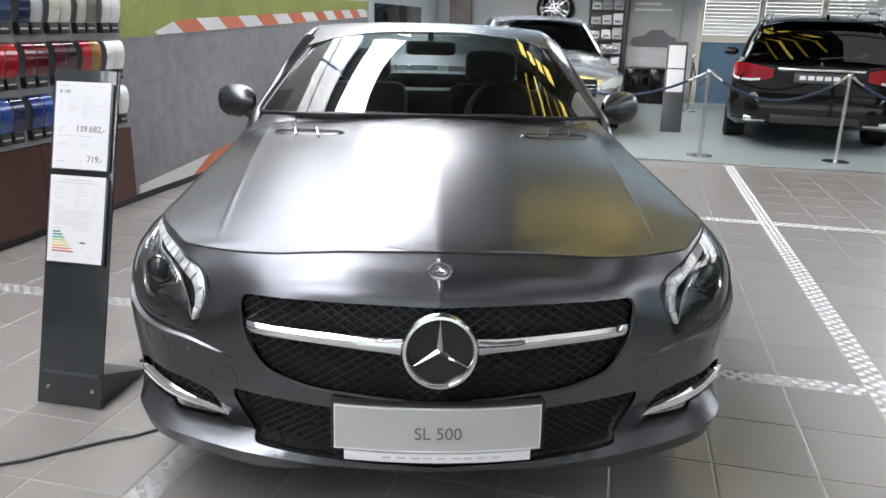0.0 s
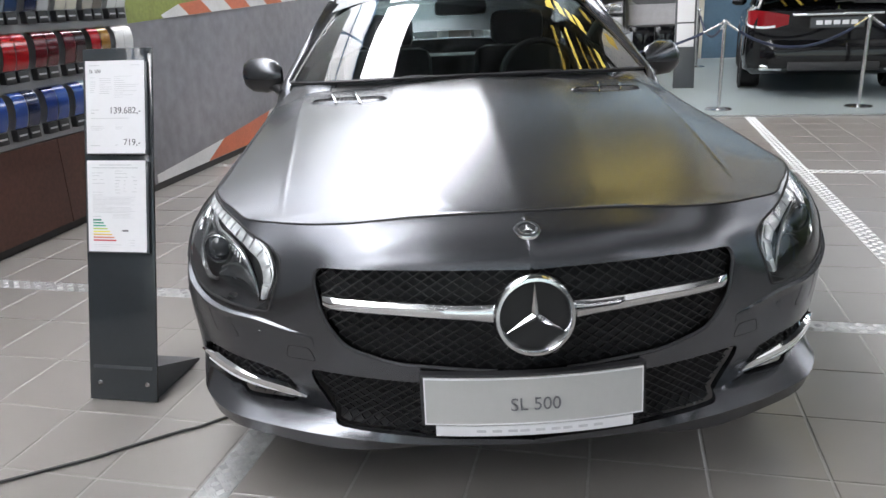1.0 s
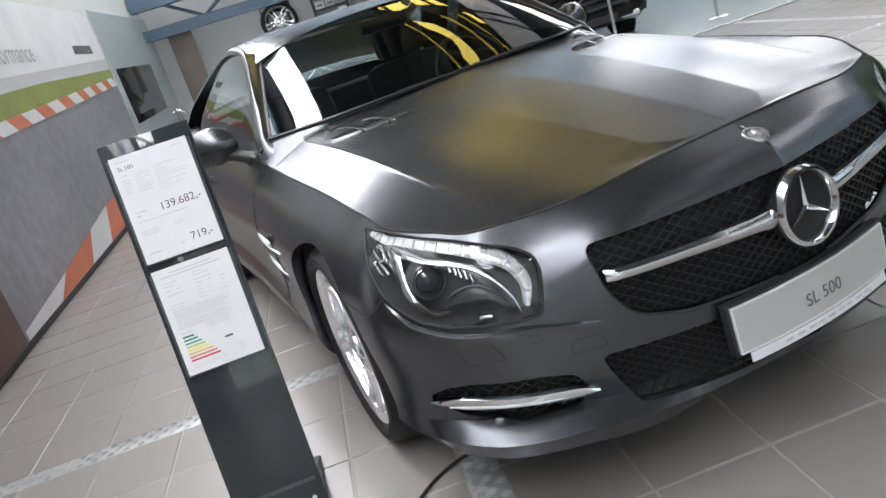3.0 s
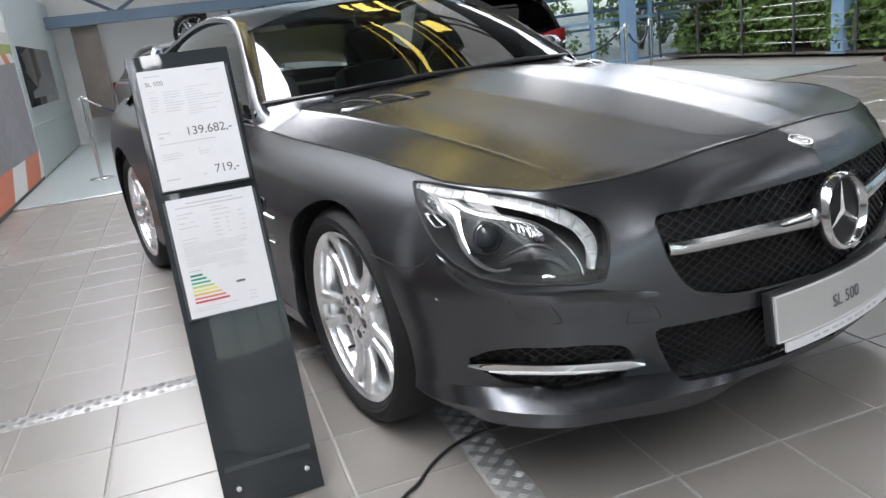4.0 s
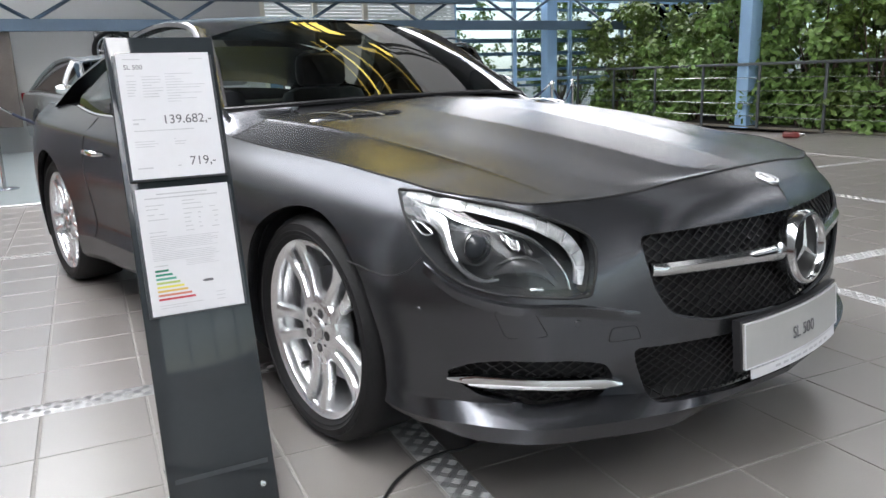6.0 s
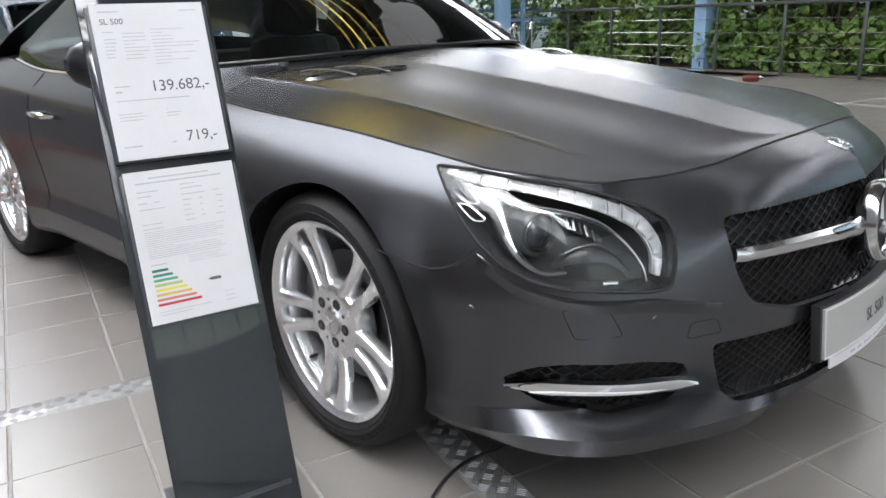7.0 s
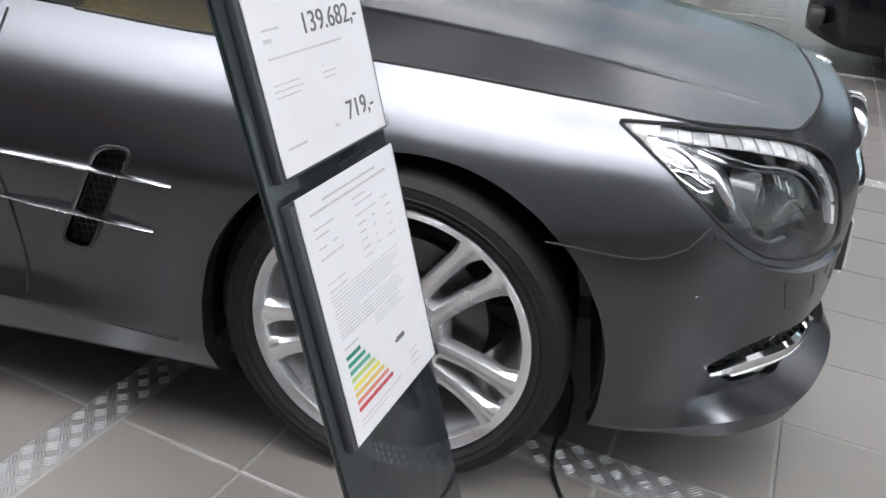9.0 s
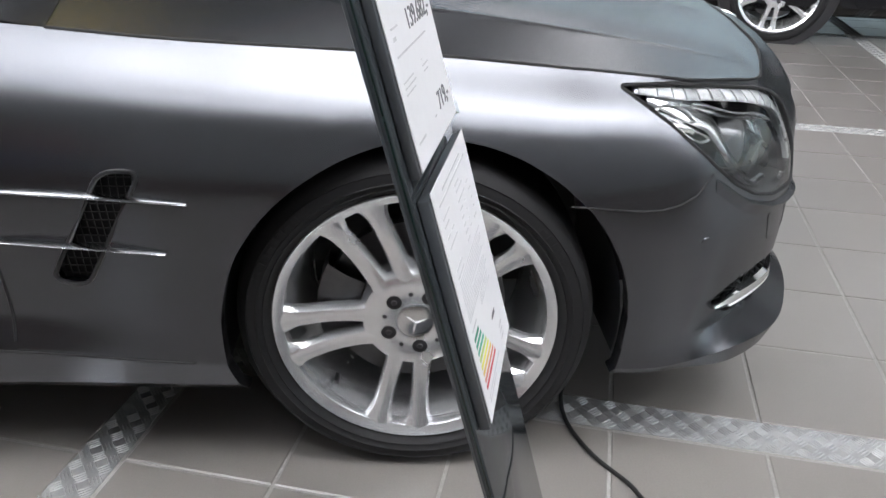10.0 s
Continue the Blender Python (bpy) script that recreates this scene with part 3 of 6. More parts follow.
def s_of(x, y):
    return float(fine_s[np.argmin((fine_p[:, 0] - x) ** 2 + (fine_p[:, 1] - y) ** 2)])


# heights and insets of eight waterlines at each key of the outline
ZL, DL = [], []


def station(z, d):
    ZL.append(z), DL.append(d)


station([.200, .240, .30, .43, .56, .67, .735, .771], [.08, .00, .0, .0, .010, .032, .075, .165])
station([.205, .238, .30, .43, .55, .66, .725, .764], [.035, -.008, .0, .0, .008, .028, .068, .148])
station([.212, .256, .288, .42, .53, .64, .69, .749], [-.022, -.036, .018, .0, .0, .014, .045, .118])
station([.219, .262, .294, .38, .50, .57, .66, .742], [-.030, -.046, .032, .0, .0, .008, .046, .105])
station([.219, .262, .294, .38, .51, .59, .67, .742], [-.026, -.041, .032, .005, .0, .012, .045, .100])
station([.219, .262, .296, .38, .52, .61, .69, .754], [-.010, -.022, .026, .012, .0, .012, .045, .115])
station([.224, .250, .300, .38, .51, .632, .69, .768], [.03, .008, .016, .010, .0, .016, .043, .115])
station([.245, .260, .300, .38, .49, .589, .69, .786], [.02, .012, .012, .008, .0, .006, .040, .128])
station([.190, .215, .27, .38, .49, .60, .70, .806], [.03, .02, .015, .010, .002, .006, .038, .135])
station([.195, .225, .285, .38, .50, .61, .72, .828], [.06, .03, .012, .018, .010, .002, .030, .125])
station([.205, .235, .315, .39, .50, .62, .740, .856], [.06, .03, .012, .032, .022, .002, .026, .115])
station([.210, .245, .335, .40, .50, .63, .760, .875], [.06, .03, .012, .036, .026, .001, .024, .10])
station([.205, .240, .330, .40, .50, .65, .79, .885], [.06, .03, .012, .030, .020, .0, .018, .10])
station([.180, .200, .28, .38, .52, .66, .82, .93], [.03, .02, .012, .006, .0, .0, .035, .16])
station([.190, .210, .28, .38, .52, .68, .83, .93], [.06, .02, .012, .004, .0, .005, .04, .15])
station([.220, .250, .32, .42, .54, .70, .85, .935], [.10, .03, .015, .004, .0, .01, .04, .12])
station([.240, .270, .34, .44, .56, .72, .86, .94], [.12, .03, .01, .0, .0, .015, .05, .12])
station([.250, .280, .35, .45, .57, .72, .86, .94], [.12, .03, .01, .0, .0, .02, .06, .12])
station([.250, .280, .35, .45, .57, .72, .86, .94], [.12, .03, .01, .0, .0, .02, .06, .12])
z_levels, d_levels = pchip(SK, ZL), pchip(SK, DL)


def normal_at(s):
    p = plan([s - 0.004, s + 0.004])
    t = p[1] - p[0]
    if s < 0.004 or s > SK[-1] - 0.004:
        return np.array([0.0, -1.0 if s < 1 else 1.0])
    t /= np.hypot(*t)
    return np.array([t[1], -t[0]])


def inset(zl, dl, zs):
    """Inset at heights zs: flat facets at the lip, a smooth curve above."""
    zs = np.clip(zs, zl[0], zl[-1])
    return np.where(zs < zl[2], np.interp(zs, zl[:3], dl[:3]), pchip(zl[2:], dl[2:])(np.maximum(zs, zl[2])))


def skin(s, z, out=0.0):
    """The body side at outline length s and height z, moved outward by out."""
    zl, dl = z_levels(s)[0], d_levels(s)[0]
    d = float(inset(zl, dl, np.array([z]))[0])
    p, n = plan(s)[0], normal_at(s)
    q = p - n * (d - out)
    return Vector((max(0.0, q[0]) if s < 0.3 or s > SK[-1] - 0.3 else q[0], q[1], z))


def skin_column(s, zs):
    zl, dl = z_levels(s)[0], d_levels(s)[0]
    d = inset(zl, dl, zs)
    p, n = plan(s)[0], normal_at(s)
    return np.column_stack([np.maximum(0, p[0] - n[0] * d), p[1] - n[1] * d, zs])


S_LAMP, S_ARCH0, S_DOOR0, S_DOOR1, S_REAR = s_of(.905, -.482), s_of(.934, -.10), s_of(.925, .715), s_of(.922, 1.95), s_of(.80, 3.33)


def outline(pts):
    """A closed outline in outline length and height, from (x, y, z) or (s, z) points, with its corners rounded."""
    return np.array([(s_of(p[0], p[1]), p[2]) if len(p) == 3 else p for p in pts])


def rounded(poly, r, n=5):
    out = []
    for i in range(len(poly)):
        a, b, c = poly[i - 1], poly[i], poly[(i + 1) % len(poly)]
        u, w = a - b, c - b
        lu, lw = np.hypot(*u), np.hypot(*w)
        k = min(r, lu * 0.45, lw * 0.45)
        p, q = b + u / lu * k, b + w / lw * k
        for t in np.linspace(0, 1, n):
            out.append(p * (1 - t) ** 2 + 2 * b * t * (1 - t) + q * t * t)
    return np.array(out)


def inside(poly, p):
    x, y = p[:, 0], p[:, 1]
    r = np.zeros(len(p), bool)
    for (x0, y0), (x1, y1) in zip(poly, np.roll(poly, -1, axis=0)):
        c = ((y0 > y) != (y1 > y))
        with np.errstate(all="ignore"):
            r ^= c & (x < (x1 - x0) * (y - y0) / (y1 - y0) + x0)
    return r


def nearest(poly, p):
    best, bd = p.copy(), np.full(len(p), 1e9)
    for a, b in zip(poly, np.roll(poly, -1, axis=0)):
        e = b - a
        t = np.clip(((p - a) @ e) / max(1e-12, e @ e), 0, 1)
        q = a + t[:, None] * e
        d = np.hypot(*(q - p).T)
        m = d < bd
        best[m], bd[m] = q[m], d[m]
    return best, bd


GRILLE = rounded(outline([(-.3, .672), (.25, -.90, .671), (.520, -.80, .668), (.498, -.825, .55), (.448, -.845, .478), (.33, -.88, .444), (.12, -.92, .432), (-.3, .425)]), 0.035)
INTAKE = rounded(outline([(-.3, .395), (.30, -.895, .402), (.538, -.80, .412), (.530, -.81, .375), (.485, -.83, .272), (.25, -.905, .255), (-.3, .25)]), 0.02)
FOG = rounded(outline([(.575, -.79, .335), (.60, -.78, .385), (.68, -.735, .402), (.80, -.645, .408), (.85, -.585, .398), (.885, -.53, .370), (.84, -.60, .316), (.74, -.70, .288), (.60, -.778, .292)]), 0.02)
LAMP = rounded(outline([(1.225, .764), (1.12, .765), (1.05, .760), (.94, .747), (.84, .734), (.757, .717), (.683, .694), (.645, .671), (.636, .642), (.645, .595), (.660, .546),
                        (.71, .545), (.795, .554), (.875, .561), (.945, .578), (1.0, .606), (1.045, .640), (1.10, .684), (1.17, .731)]), 0.012, 4)


def arch_poly(cy, r):
    return np.array([(s_of(.938, cy + r * math.cos(a)), 0.335 + r * math.sin(a)) for a in np.linspace(-0.45, math.pi + 0.45, 60)] + [(s_of(.93, cy - r * 0.9), 0.0), (s_of(.93, cy + r * 0.9), 0.0)])


OPENINGS = {"grille": GRILLE, "intake": INTAKE, "fog": FOG, "lamp": LAMP, "arch": arch_poly(-0.001, 0.361), "arch_rear": arch_poly(2.585, 0.375)}
SIDEVENT = rounded(outline([(.93, .450, .652), (.93, .512, .652), (.93, .630, .450), (.93, .572, .438)]), 0.025)
OPENINGS["sidevent"] = SIDEVENT
CELLS = {}

# columns and rows of the skin
keys = sorted({0.0, S_LAMP, S_DOOR0, S_DOOR1, S_REAR, SK[-1]})
cols = []
for a, b in zip(keys, keys[1:]):
    step = 0.0095 if a < s_of(.93, .7) - 0.01 else 0.025
    cols += list(np.linspace(a, b, max(2, round((b - a) / step)), endpoint=False))
cols.append(SK[-1])
sub = [5, 9, 11, 11, 10, 9, 10]
S, Z, POS = [], [], []
for s in cols:
    zl = z_levels(s)[0]
    zs = np.concatenate([np.linspace(a, b, n, endpoint=False) for a, b, n in zip(zl, zl[1:], sub)] + [[zl[-1]]])
    S.append(np.full(len(zs), s)), Z.append(zs), POS.append(skin_column(s, zs))
S, Z, POS = np.array(S), np.array(Z), np.array(POS)
NC, NR = S.shape
RIM = POS[:, -1].copy()
level_row = np.concatenate([[0], np.cumsum(sub)])
CS, CZ = (S[:-1, :-1] + S[1:, :-1] + S[1:, 1:] + S[:-1, 1:]) / 4, (Z[:-1, :-1] + Z[1:, :-1] + Z[1:, 1:] + Z[:-1, 1:]) / 4
gone = np.zeros(CS.shape, bool)
edge_of = {}
for name, poly in OPENINGS.items():
    m = inside(poly, np.column_stack([CS.ravel(), CZ.ravel()])).reshape(CS.shape)
    gone |= m
    CELLS[name] = m
    touch = np.zeros(S.shape, bool)
    keep = np.zeros(S.shape, bool)
    for di in (0, 1):
        for dj in (0, 1):
            touch[di:NC - 1 + di, dj:NR - 1 + dj] |= m
            keep[di:NC - 1 + di, dj:NR - 1 + dj] |= ~m
    ii, jj = np.nonzero(touch & keep)
    if not len(ii):
        continue
    q, dist = nearest(poly, np.column_stack([S[ii, jj], Z[ii, jj]]))
    for i, j, (ns, nz), dd in zip(ii, jj, q, dist):
        if dd > 0.03:
            continue
        zl = z_levels(max(0, ns))[0]
        if S[i, j] < 1e-6:
            ns = 0.0
        if j == NR - 1:
            continue
        POS[i, j] = skin_column(max(0.0, ns), np.array([min(max(nz, zl[0]), zl[-1])]))[0]
        edge_of[(i, j)] = name


def panel_of(i, j):
    s = cols[i]
    if s < S_LAMP - 1e-6 or (j < level_row[5] and s < S_ARCH0):
        return "front_bumper"
    if s < S_DOOR0 - 1e-6:
        return "fender" if j >= level_row[1] or s < s_of(.93, .40) else "sill"
    if j < level_row[2] and s < s_of(.93, 2.3):
        return "sill"
    if s < S_DOOR1 - 1e-6:
        return "door"
    return "rear_quarter" if s < S_REAR - 1e-6 else "rear_bumper"


PANELS = {}
for i in range(NC - 1):
    for j in range(NR - 1):
        if not gone[i, j]:
            PANELS.setdefault(panel_of(i, j), []).append((i, j))


def skin_part(name, cells, sides):
    """Panels of the skin; openings get a turned-in flange."""
    for side in sides:
        bm = bmesh.new()
        vs = {}

        def vert(i, j):
            if (i, j) not in vs:
                vs[(i, j)] = bm.verts.new(POS[i, j])
            return vs[(i, j)]
        for i, j in cells:
            q = []
            for c in ((i, j), (i + 1, j), (i + 1, j + 1), (i, j + 1)):
                v = vert(*c)
                if v not in q and all((v.co - w.co).length > 1e-5 for w in q):
                    q.append(v)
            if len(q) > 2:
                bm.faces.new(q)
        back = {v: k for k, v in vs.items()}
        for e in [e for e in bm.edges if e.is_boundary]:
            a, b = e.verts
            if back[a] in edge_of and back[b] in edge_of:
                n = e.link_faces[0].normal.copy()
                n.normalize()
                depth = 0.02 if edge_of[back[a]] not in ("arch", "arch_rear") else 0.035
                inward = Vector((0 if abs(a.co.x) < 0.75 and a.co.y < 0 else -1, 1 if abs(a.co.x) < 0.9 and a.co.y < -.3 else 0, 0)).normalized() * depth
                if edge_of[back[a]].startswith("arch"):
                    inward = Vector((-depth, 0, 0))
                c1, d1, c2, d2 = bm.verts.new(a.co), bm.verts.new(b.co), bm.verts.new(b.co + inward), bm.verts.new(a.co + inward)
                bm.faces.new((c1, d1, c2, d2))
        if side == "both":
            mirror_x(bm)
        elif side == "right":
            bmesh.ops.scale(bm, vec=(-1, 1, 1), verts=bm.verts)
        part(name, bm, PAINT, car)


for pname, cells in PANELS.items():
    skin_part(pname, cells, ("both",) if "bumper" in pname else ("right", "left"))

# bonnet
TOP = [k for k, s in enumerate(cols) if 0 < k and plan(s)[0][1] < 0.62]
EDGE = np.array([RIM[k] for k in TOP])
cut = int(np.argmax(EDGE[:, 1] > 0.60)) or len(EDGE)
EDGE = EDGE[:cut]
ZC = pchip([-0.76, -0.70, -0.5, -0.25, 0.0, 0.3, 0.62], [0.7725, 0.788, 0.828, 0.870, 0.904, 0.934, 0.954])


def creases(y, xe):
    """Where the two pressed lines of the bonnet run."""
    return min(0.19 + 0.113 * (y + 0.75), 0.34 * xe), min(0.602 + 0.06 * (y + 0.6), 0.95 * xe)


def bonnet_z(x, y, xe, ze):
    x = abs(x)
    zc, (x1, x2) = float(ZC(y)[0]), creases(y, xe)
    z1 = zc - 0.050 * x1
    w = max(0.0, min(1.0, (0.95 * xe - x2) / 0.05 + (xe - 0.63) / 0.06))
    w *= max(0.0, min(1.0, (y + 0.64) / 0.22))
    flat = z1 + (ze - z1) * (x2 - x1) / max(1e-6, xe - x1)
    z2 = flat + (max(flat, z1 - 0.105 * (x2 - x1)) - flat) * w
    bead = 0.0016 * w * math.exp(-((x - x2) / 0.0065) ** 2)
    if x <= x1:
        return zc - 0.050 * x + bead
    if x <= x2:
        f = (x - x1) / (x2 - x1)
        return z1 + (z2 - z1) * (f + 0.05 * math.sin(2 * math.pi * f)) + bead
    f = (x - x2) / max(1e-6, xe - x2)
    return z2 + (ze - z2) * (1.2 * f - 0.2 * f * f) + bead


rows = []
for x, y, z in EDGE:
    xe = max(x, 1e-3)
    x1, x2 = creases(y, xe)
    xs = list(np.linspace(0, x1, 15)) + list(np.linspace(x1, x2, 27)[1:]) + list(np.linspace(x2, xe, 14)[1:])
    k1, k2 = min(0.006, x1 * 0.05), min(0.006, (xe - x2) * 0.06)
    xs = sorted(xs + [x1 - 2 * k1, x1 - k1, x1 + k1, x1 + 2 * k1, x2 - 2 * k2, x2 - k2, x2 + k2, x2 + 2 * k2])
    rows.append([(q, y, bonnet_z(q, y, xe, z)) for q in xs])


def bonnet_at(x, y):
    i = int(np.argmin(np.abs(EDGE[:, 1] - y)))
    return Vector((x, y, bonnet_z(x, y, EDGE[i, 0], EDGE[i, 2])))


bm = bmesh.new()
grid(bm, rows)
mirror_x(bm)
part("bonnet", bm, PAINT, car)
# shut line round the bonnet, and the other seams


def seam(pts, r=0.0022, name="seam"):
    for sgn in (-1, 1):
        bm = bmesh.new()
        tube(bm, [(sgn * p[0], p[1], p[2]) for p in pts], r, 6)
        part(name, bm, GAP, car)


seam([Vector(p) + Vector((0, 0, 0.0002)) for p in EDGE], 0.0028)
seam([skin(s_of(.93, -.232), .589), *[skin(s, z) for s, z in zip(np.linspace(s_of(.934, -.25), S_LAMP, 8), pchip([0, .5, .8, 1], [.588, .578, .592, .632])(np.linspace(0, 1, 8)))]], 0.0018)
seam([skin(S_DOOR0, z) for z in np.linspace(.33, .838, 14)], 0.0022)
seam([skin(S_DOOR1, z) for z in np.linspace(.335, .88, 14)], 0.0022)
seam([skin(s, float(z_levels(s)[0][2])) for s in np.linspace(s_of(.93, .41), S_DOOR1, 24)], 0.0022)

# cabin: windscreen, roof, pillars, windows
COWL = catmull([0, .35, .6, .744], np.array([(0, .515, .948), (.35, .545, .946), (.60, .635, .935), (.764, .765, .925)]))
HEAD = catmull([0, .3, .46, .55], np.array([(0, 1.14, 1.262), (.30, 1.165, 1.256), (.47, 1.215, 1.240), (.574, 1.275, 1.216)]))
rows = []
for t in np.linspace(0, 1, 14):
    r = []
    for k in np.linspace(0, 1, 16):
        a, b = COWL(k * .744)[0], HEAD(k * .55)[0]
        p = a * (1 - t) + b * t
        bulge = 0.028 * math.sin(math.pi * t) * (1 - 0.5 * k * k)
        r.append((p[0], p[1] - bulge * 0.55, p[2] + bulge * 0.75))
    rows.append(r)
bm = bmesh.new()
grid(bm, rows)
mirror_x(bm)
SCREEN_SIDE = [r[-1] for r in rows]
screen = part("windscreen", bm, CARGLASS, car, "tinted curved windscreen")
bm = bmesh.new()
for sgn in (-1, 1):
    tube(bm, [(sgn * p[0], p[1] - 0.002, p[2] + 0.002) for p in (COWL(k)[0] for k in np.linspace(0, .744, 14))], 0.007, 6)
part("cowl_seal", bm, BLACK, screen)
for sgn in (-1, 1):
    bm = bmesh.new()
    sweep(bm, [(sgn * (r[-1][0] - 0.012), r[-1][1] - 0.004, r[-1][2] + 0.003) for r in rows], [(-0.014, -0.006), (0.014, -0.006), (0.012, 0.005), (-0.012, 0.005)])
    part("screen_edge", bm, BLACK, screen)
# cant rail from the pillar foot over the side windows to the tail
RAIL = catmull([0, .7, 1.2, 2.0, 2.6, 3.1], np.array([(.792, .735, .892), (.622, 1.225, 1.206), (.592, 1.50, 1.264), (.60, 2.05, 1.225), (.66, 2.48, 1.08), (.72, 2.80, .93)]))
ru = np.linspace(0, 3.1, 44)
for sgn in (-1, 1):
    bm = bmesh.new()
    prev = None
    for u in ru:
        p = RAIL(u)[0]
        w = 0.012 + 0.012 * min(1, max(0, u - 0.9) / 0.5) if u < 2.1 else 0.027 + 0.05 * min(1, (u - 2.1) / 0.6)
        ring = [bm.verts.new((sgn * (p[0] + dx), p[1], p[2] + dz)) for dx, dz in ((w, -0.012), (w * 0.8, 0.006), (0.0, 0.013), (-w * 0.9, 0.010), (-w, -0.008), (0, -0.014))]
        if prev:
            for k in range(6):
                bm.faces.new((prev[k], prev[(k + 1) % 6], ring[(k + 1) % 6], ring[k]))
        prev = ring
    part("roof_pillar", bm, PAINT, car)
# broad painted pillar beside the screen, flowing down into the wing
for sgn in (-1, 1):
    rings = [[(.752, .66, .872), (.772, .66, .862), (.792, .66, .850), (.811, .66, .836)], [(.756, .728, .916), (.777, .724, .906), (.797, .724, .888), (.815, .728, .858)]]
    for x, y, z in SCREEN_SIDE:
        e = RAIL(np.interp(y, RAIL(ru)[:22, 1], ru[:22]))[0]
        rings.append([(x - .014, y - .006, z + .009), (x + .004, y - .004, z + .016), (e[0] + .004, y, e[2] + .020), (e[0] + .021, y, e[2] + .001)])
    bm = bmesh.new()
    grid(bm, [[(sgn * p[0], p[1], p[2]) for p in (catmull([0, 1, 2, 3], np.array(r))(np.linspace(0, 3, 10)))] for r in rings])
    part("screen_pillar", bm, PAINT, car)
    rows = []
    for x in np.linspace(.55, .809, 16):
        a = bonnet_at(x, .598)
        f = max(0.0, (x - .764) / .045)
        b = COWL(min(x, .764) * .744 / .764)[0]
        b = Vector((x, b[1] - .006 + .02 * f, (b[2] - .008) * (1 - f) + .872 * f))
        rows.append([(sgn * x, a.y + (b.y - a.y) * q, a.z + .001 + (b.z - a.z) * (.75 * q + .25 * q * q)) for q in np.linspace(0, 1, 7)])
    bm = bmesh.new()
    grid(bm, rows)
    part("pillar_foot", bm, PAINT, car)
# roof and tail deck
ROOFC = catmull([0, .4, .9, 1.5, 2.0], np.array([(1.14, 1.268), (1.45, 1.302), (1.80, 1.300), (2.10, 1.262), (2.20, 1.24)]))
rows = []
for k in np.linspace(0, 2.0, 18):
    y, zc = ROOFC(k)[0]
    u = np.interp(y, RAIL(ru)[:, 1], ru)
    e = RAIL(u)[0]
    yy = y
    rows.append([(e[0] * f, yy + 0.06 * f * f, zc + (e[2] + 0.012 - zc) * f ** 2.6) for f in np.linspace(0, 1, 14)])
bm = bmesh.new()
grid(bm, rows)
mirror_x(bm)
part("roof", bm, PAINT, car)
rows = []
for t in np.linspace(0, 1, 10):
    y0, z0 = 2.20 + 0.50 * t, 1.24 - 0.22 * t
    u = np.interp(y0 + 0.05, RAIL(ru)[:, 1], ru)
    e = RAIL(u)[0]
    rows.append([(e[0] * f, y0 + 0.06 * f * f, z0 + (e[2] - z0) * f ** 2.6 + 0.01) for f in np.linspace(0, 1, 12)])
bm = bmesh.new()
grid(bm, rows)
mirror_x(bm)
part("rear_window", bm, CARGLASS, car)
TAIL = [k for k, s in enumerate(cols) if plan(s)[0][1] > 2.45]
rows = []
for k in TAIL[::2]:
    x, y, z = POS[k, -1]
    rows.append([(x * f, y, z + (0.985 - 0.04 * (y - 2.6) - z) * (1 - f ** 2.2)) for f in np.linspace(0, 1, 14)])
bm = bmesh.new()
grid(bm, rows)
mirror_x(bm)
part("boot_lid", bm, PAINT, car)
# side windows and belt trim
for sgn in (-1, 1):
    rows = []
    for y in np.linspace(.80, 2.45, 20):
        s = s_of(.92, y)
        lo = skin(s, float(z_levels(s)[0][-1]))
        u = np.interp(y, RAIL(ru)[:, 1], ru)
        e = Vector(RAIL(u)[0])
        a = Vector((lo.x - 0.02, y, lo.z))
        rows.append([(sgn * (a.x + (e.x - a.x) * t + 0.02 * math.sin(math.pi * t)), y, a.z + (e.z - a.z) * t) for t in np.linspace(0, 1, 6)])
    bm = bmesh.new()
    grid(bm, rows)
    part("side_window", bm, CARGLASS, car)
    bm = bmesh.new()
    tube(bm, [(sgn * (p.x - 0.008), p.y, p.z + 0.004) for p in (skin(s, float(z_levels(s)[0][-1])) for s in (s_of(.92, y) for y in np.linspace(.72, 2.4, 24)))], 0.008, 6)
    part("belt_trim", bm, CHROME, car)
    # inner shelf that closes the gap between skin edge and cabin
    rows = []
    for y in np.linspace(.55, 2.5, 20):
        p = skin(s_of(.92, y), float(z_levels(s_of(.92, y))[0][-1]))
        rows.append([(sgn * p.x, y, p.z), (sgn * (p.x - 0.10), y, p.z + 0.012)])
    bm = bmesh.new()
    grid(bm, rows)
    part("shoulder", bm, PAINT, car)
# cowl plate between bonnet and screen
rows = []
for k in np.linspace(0, .57, 14):
    c = COWL(k)[0]
    rows.append([(c[0], min(c[1], .56) - .03, c[2] - 0.035), (c[0], c[1] + 0.01, c[2] - 0.012)])
bm = bmesh.new()
grid(bm, rows)
mirror_x(bm)
part("scuttle", bm, BLACK, car)
# cabin inside
bm = bmesh.new()
box(bm, (-.72, .62, .55), (.72, 1.05, .90), 0.06)
part("dashboard", bm, LEATHER, car)
bm = bmesh.new()
box(bm, (-.80, .55, .16), (.80, 2.5, .24), 0.01)
part("underfloor", bm, BLACK, car)
bm = bmesh.new()
box(bm, (-.74, 2.15, .3), (.74, 2.30, .92), 0.04)
part("rear_bulkhead", bm, LEATHER, car)
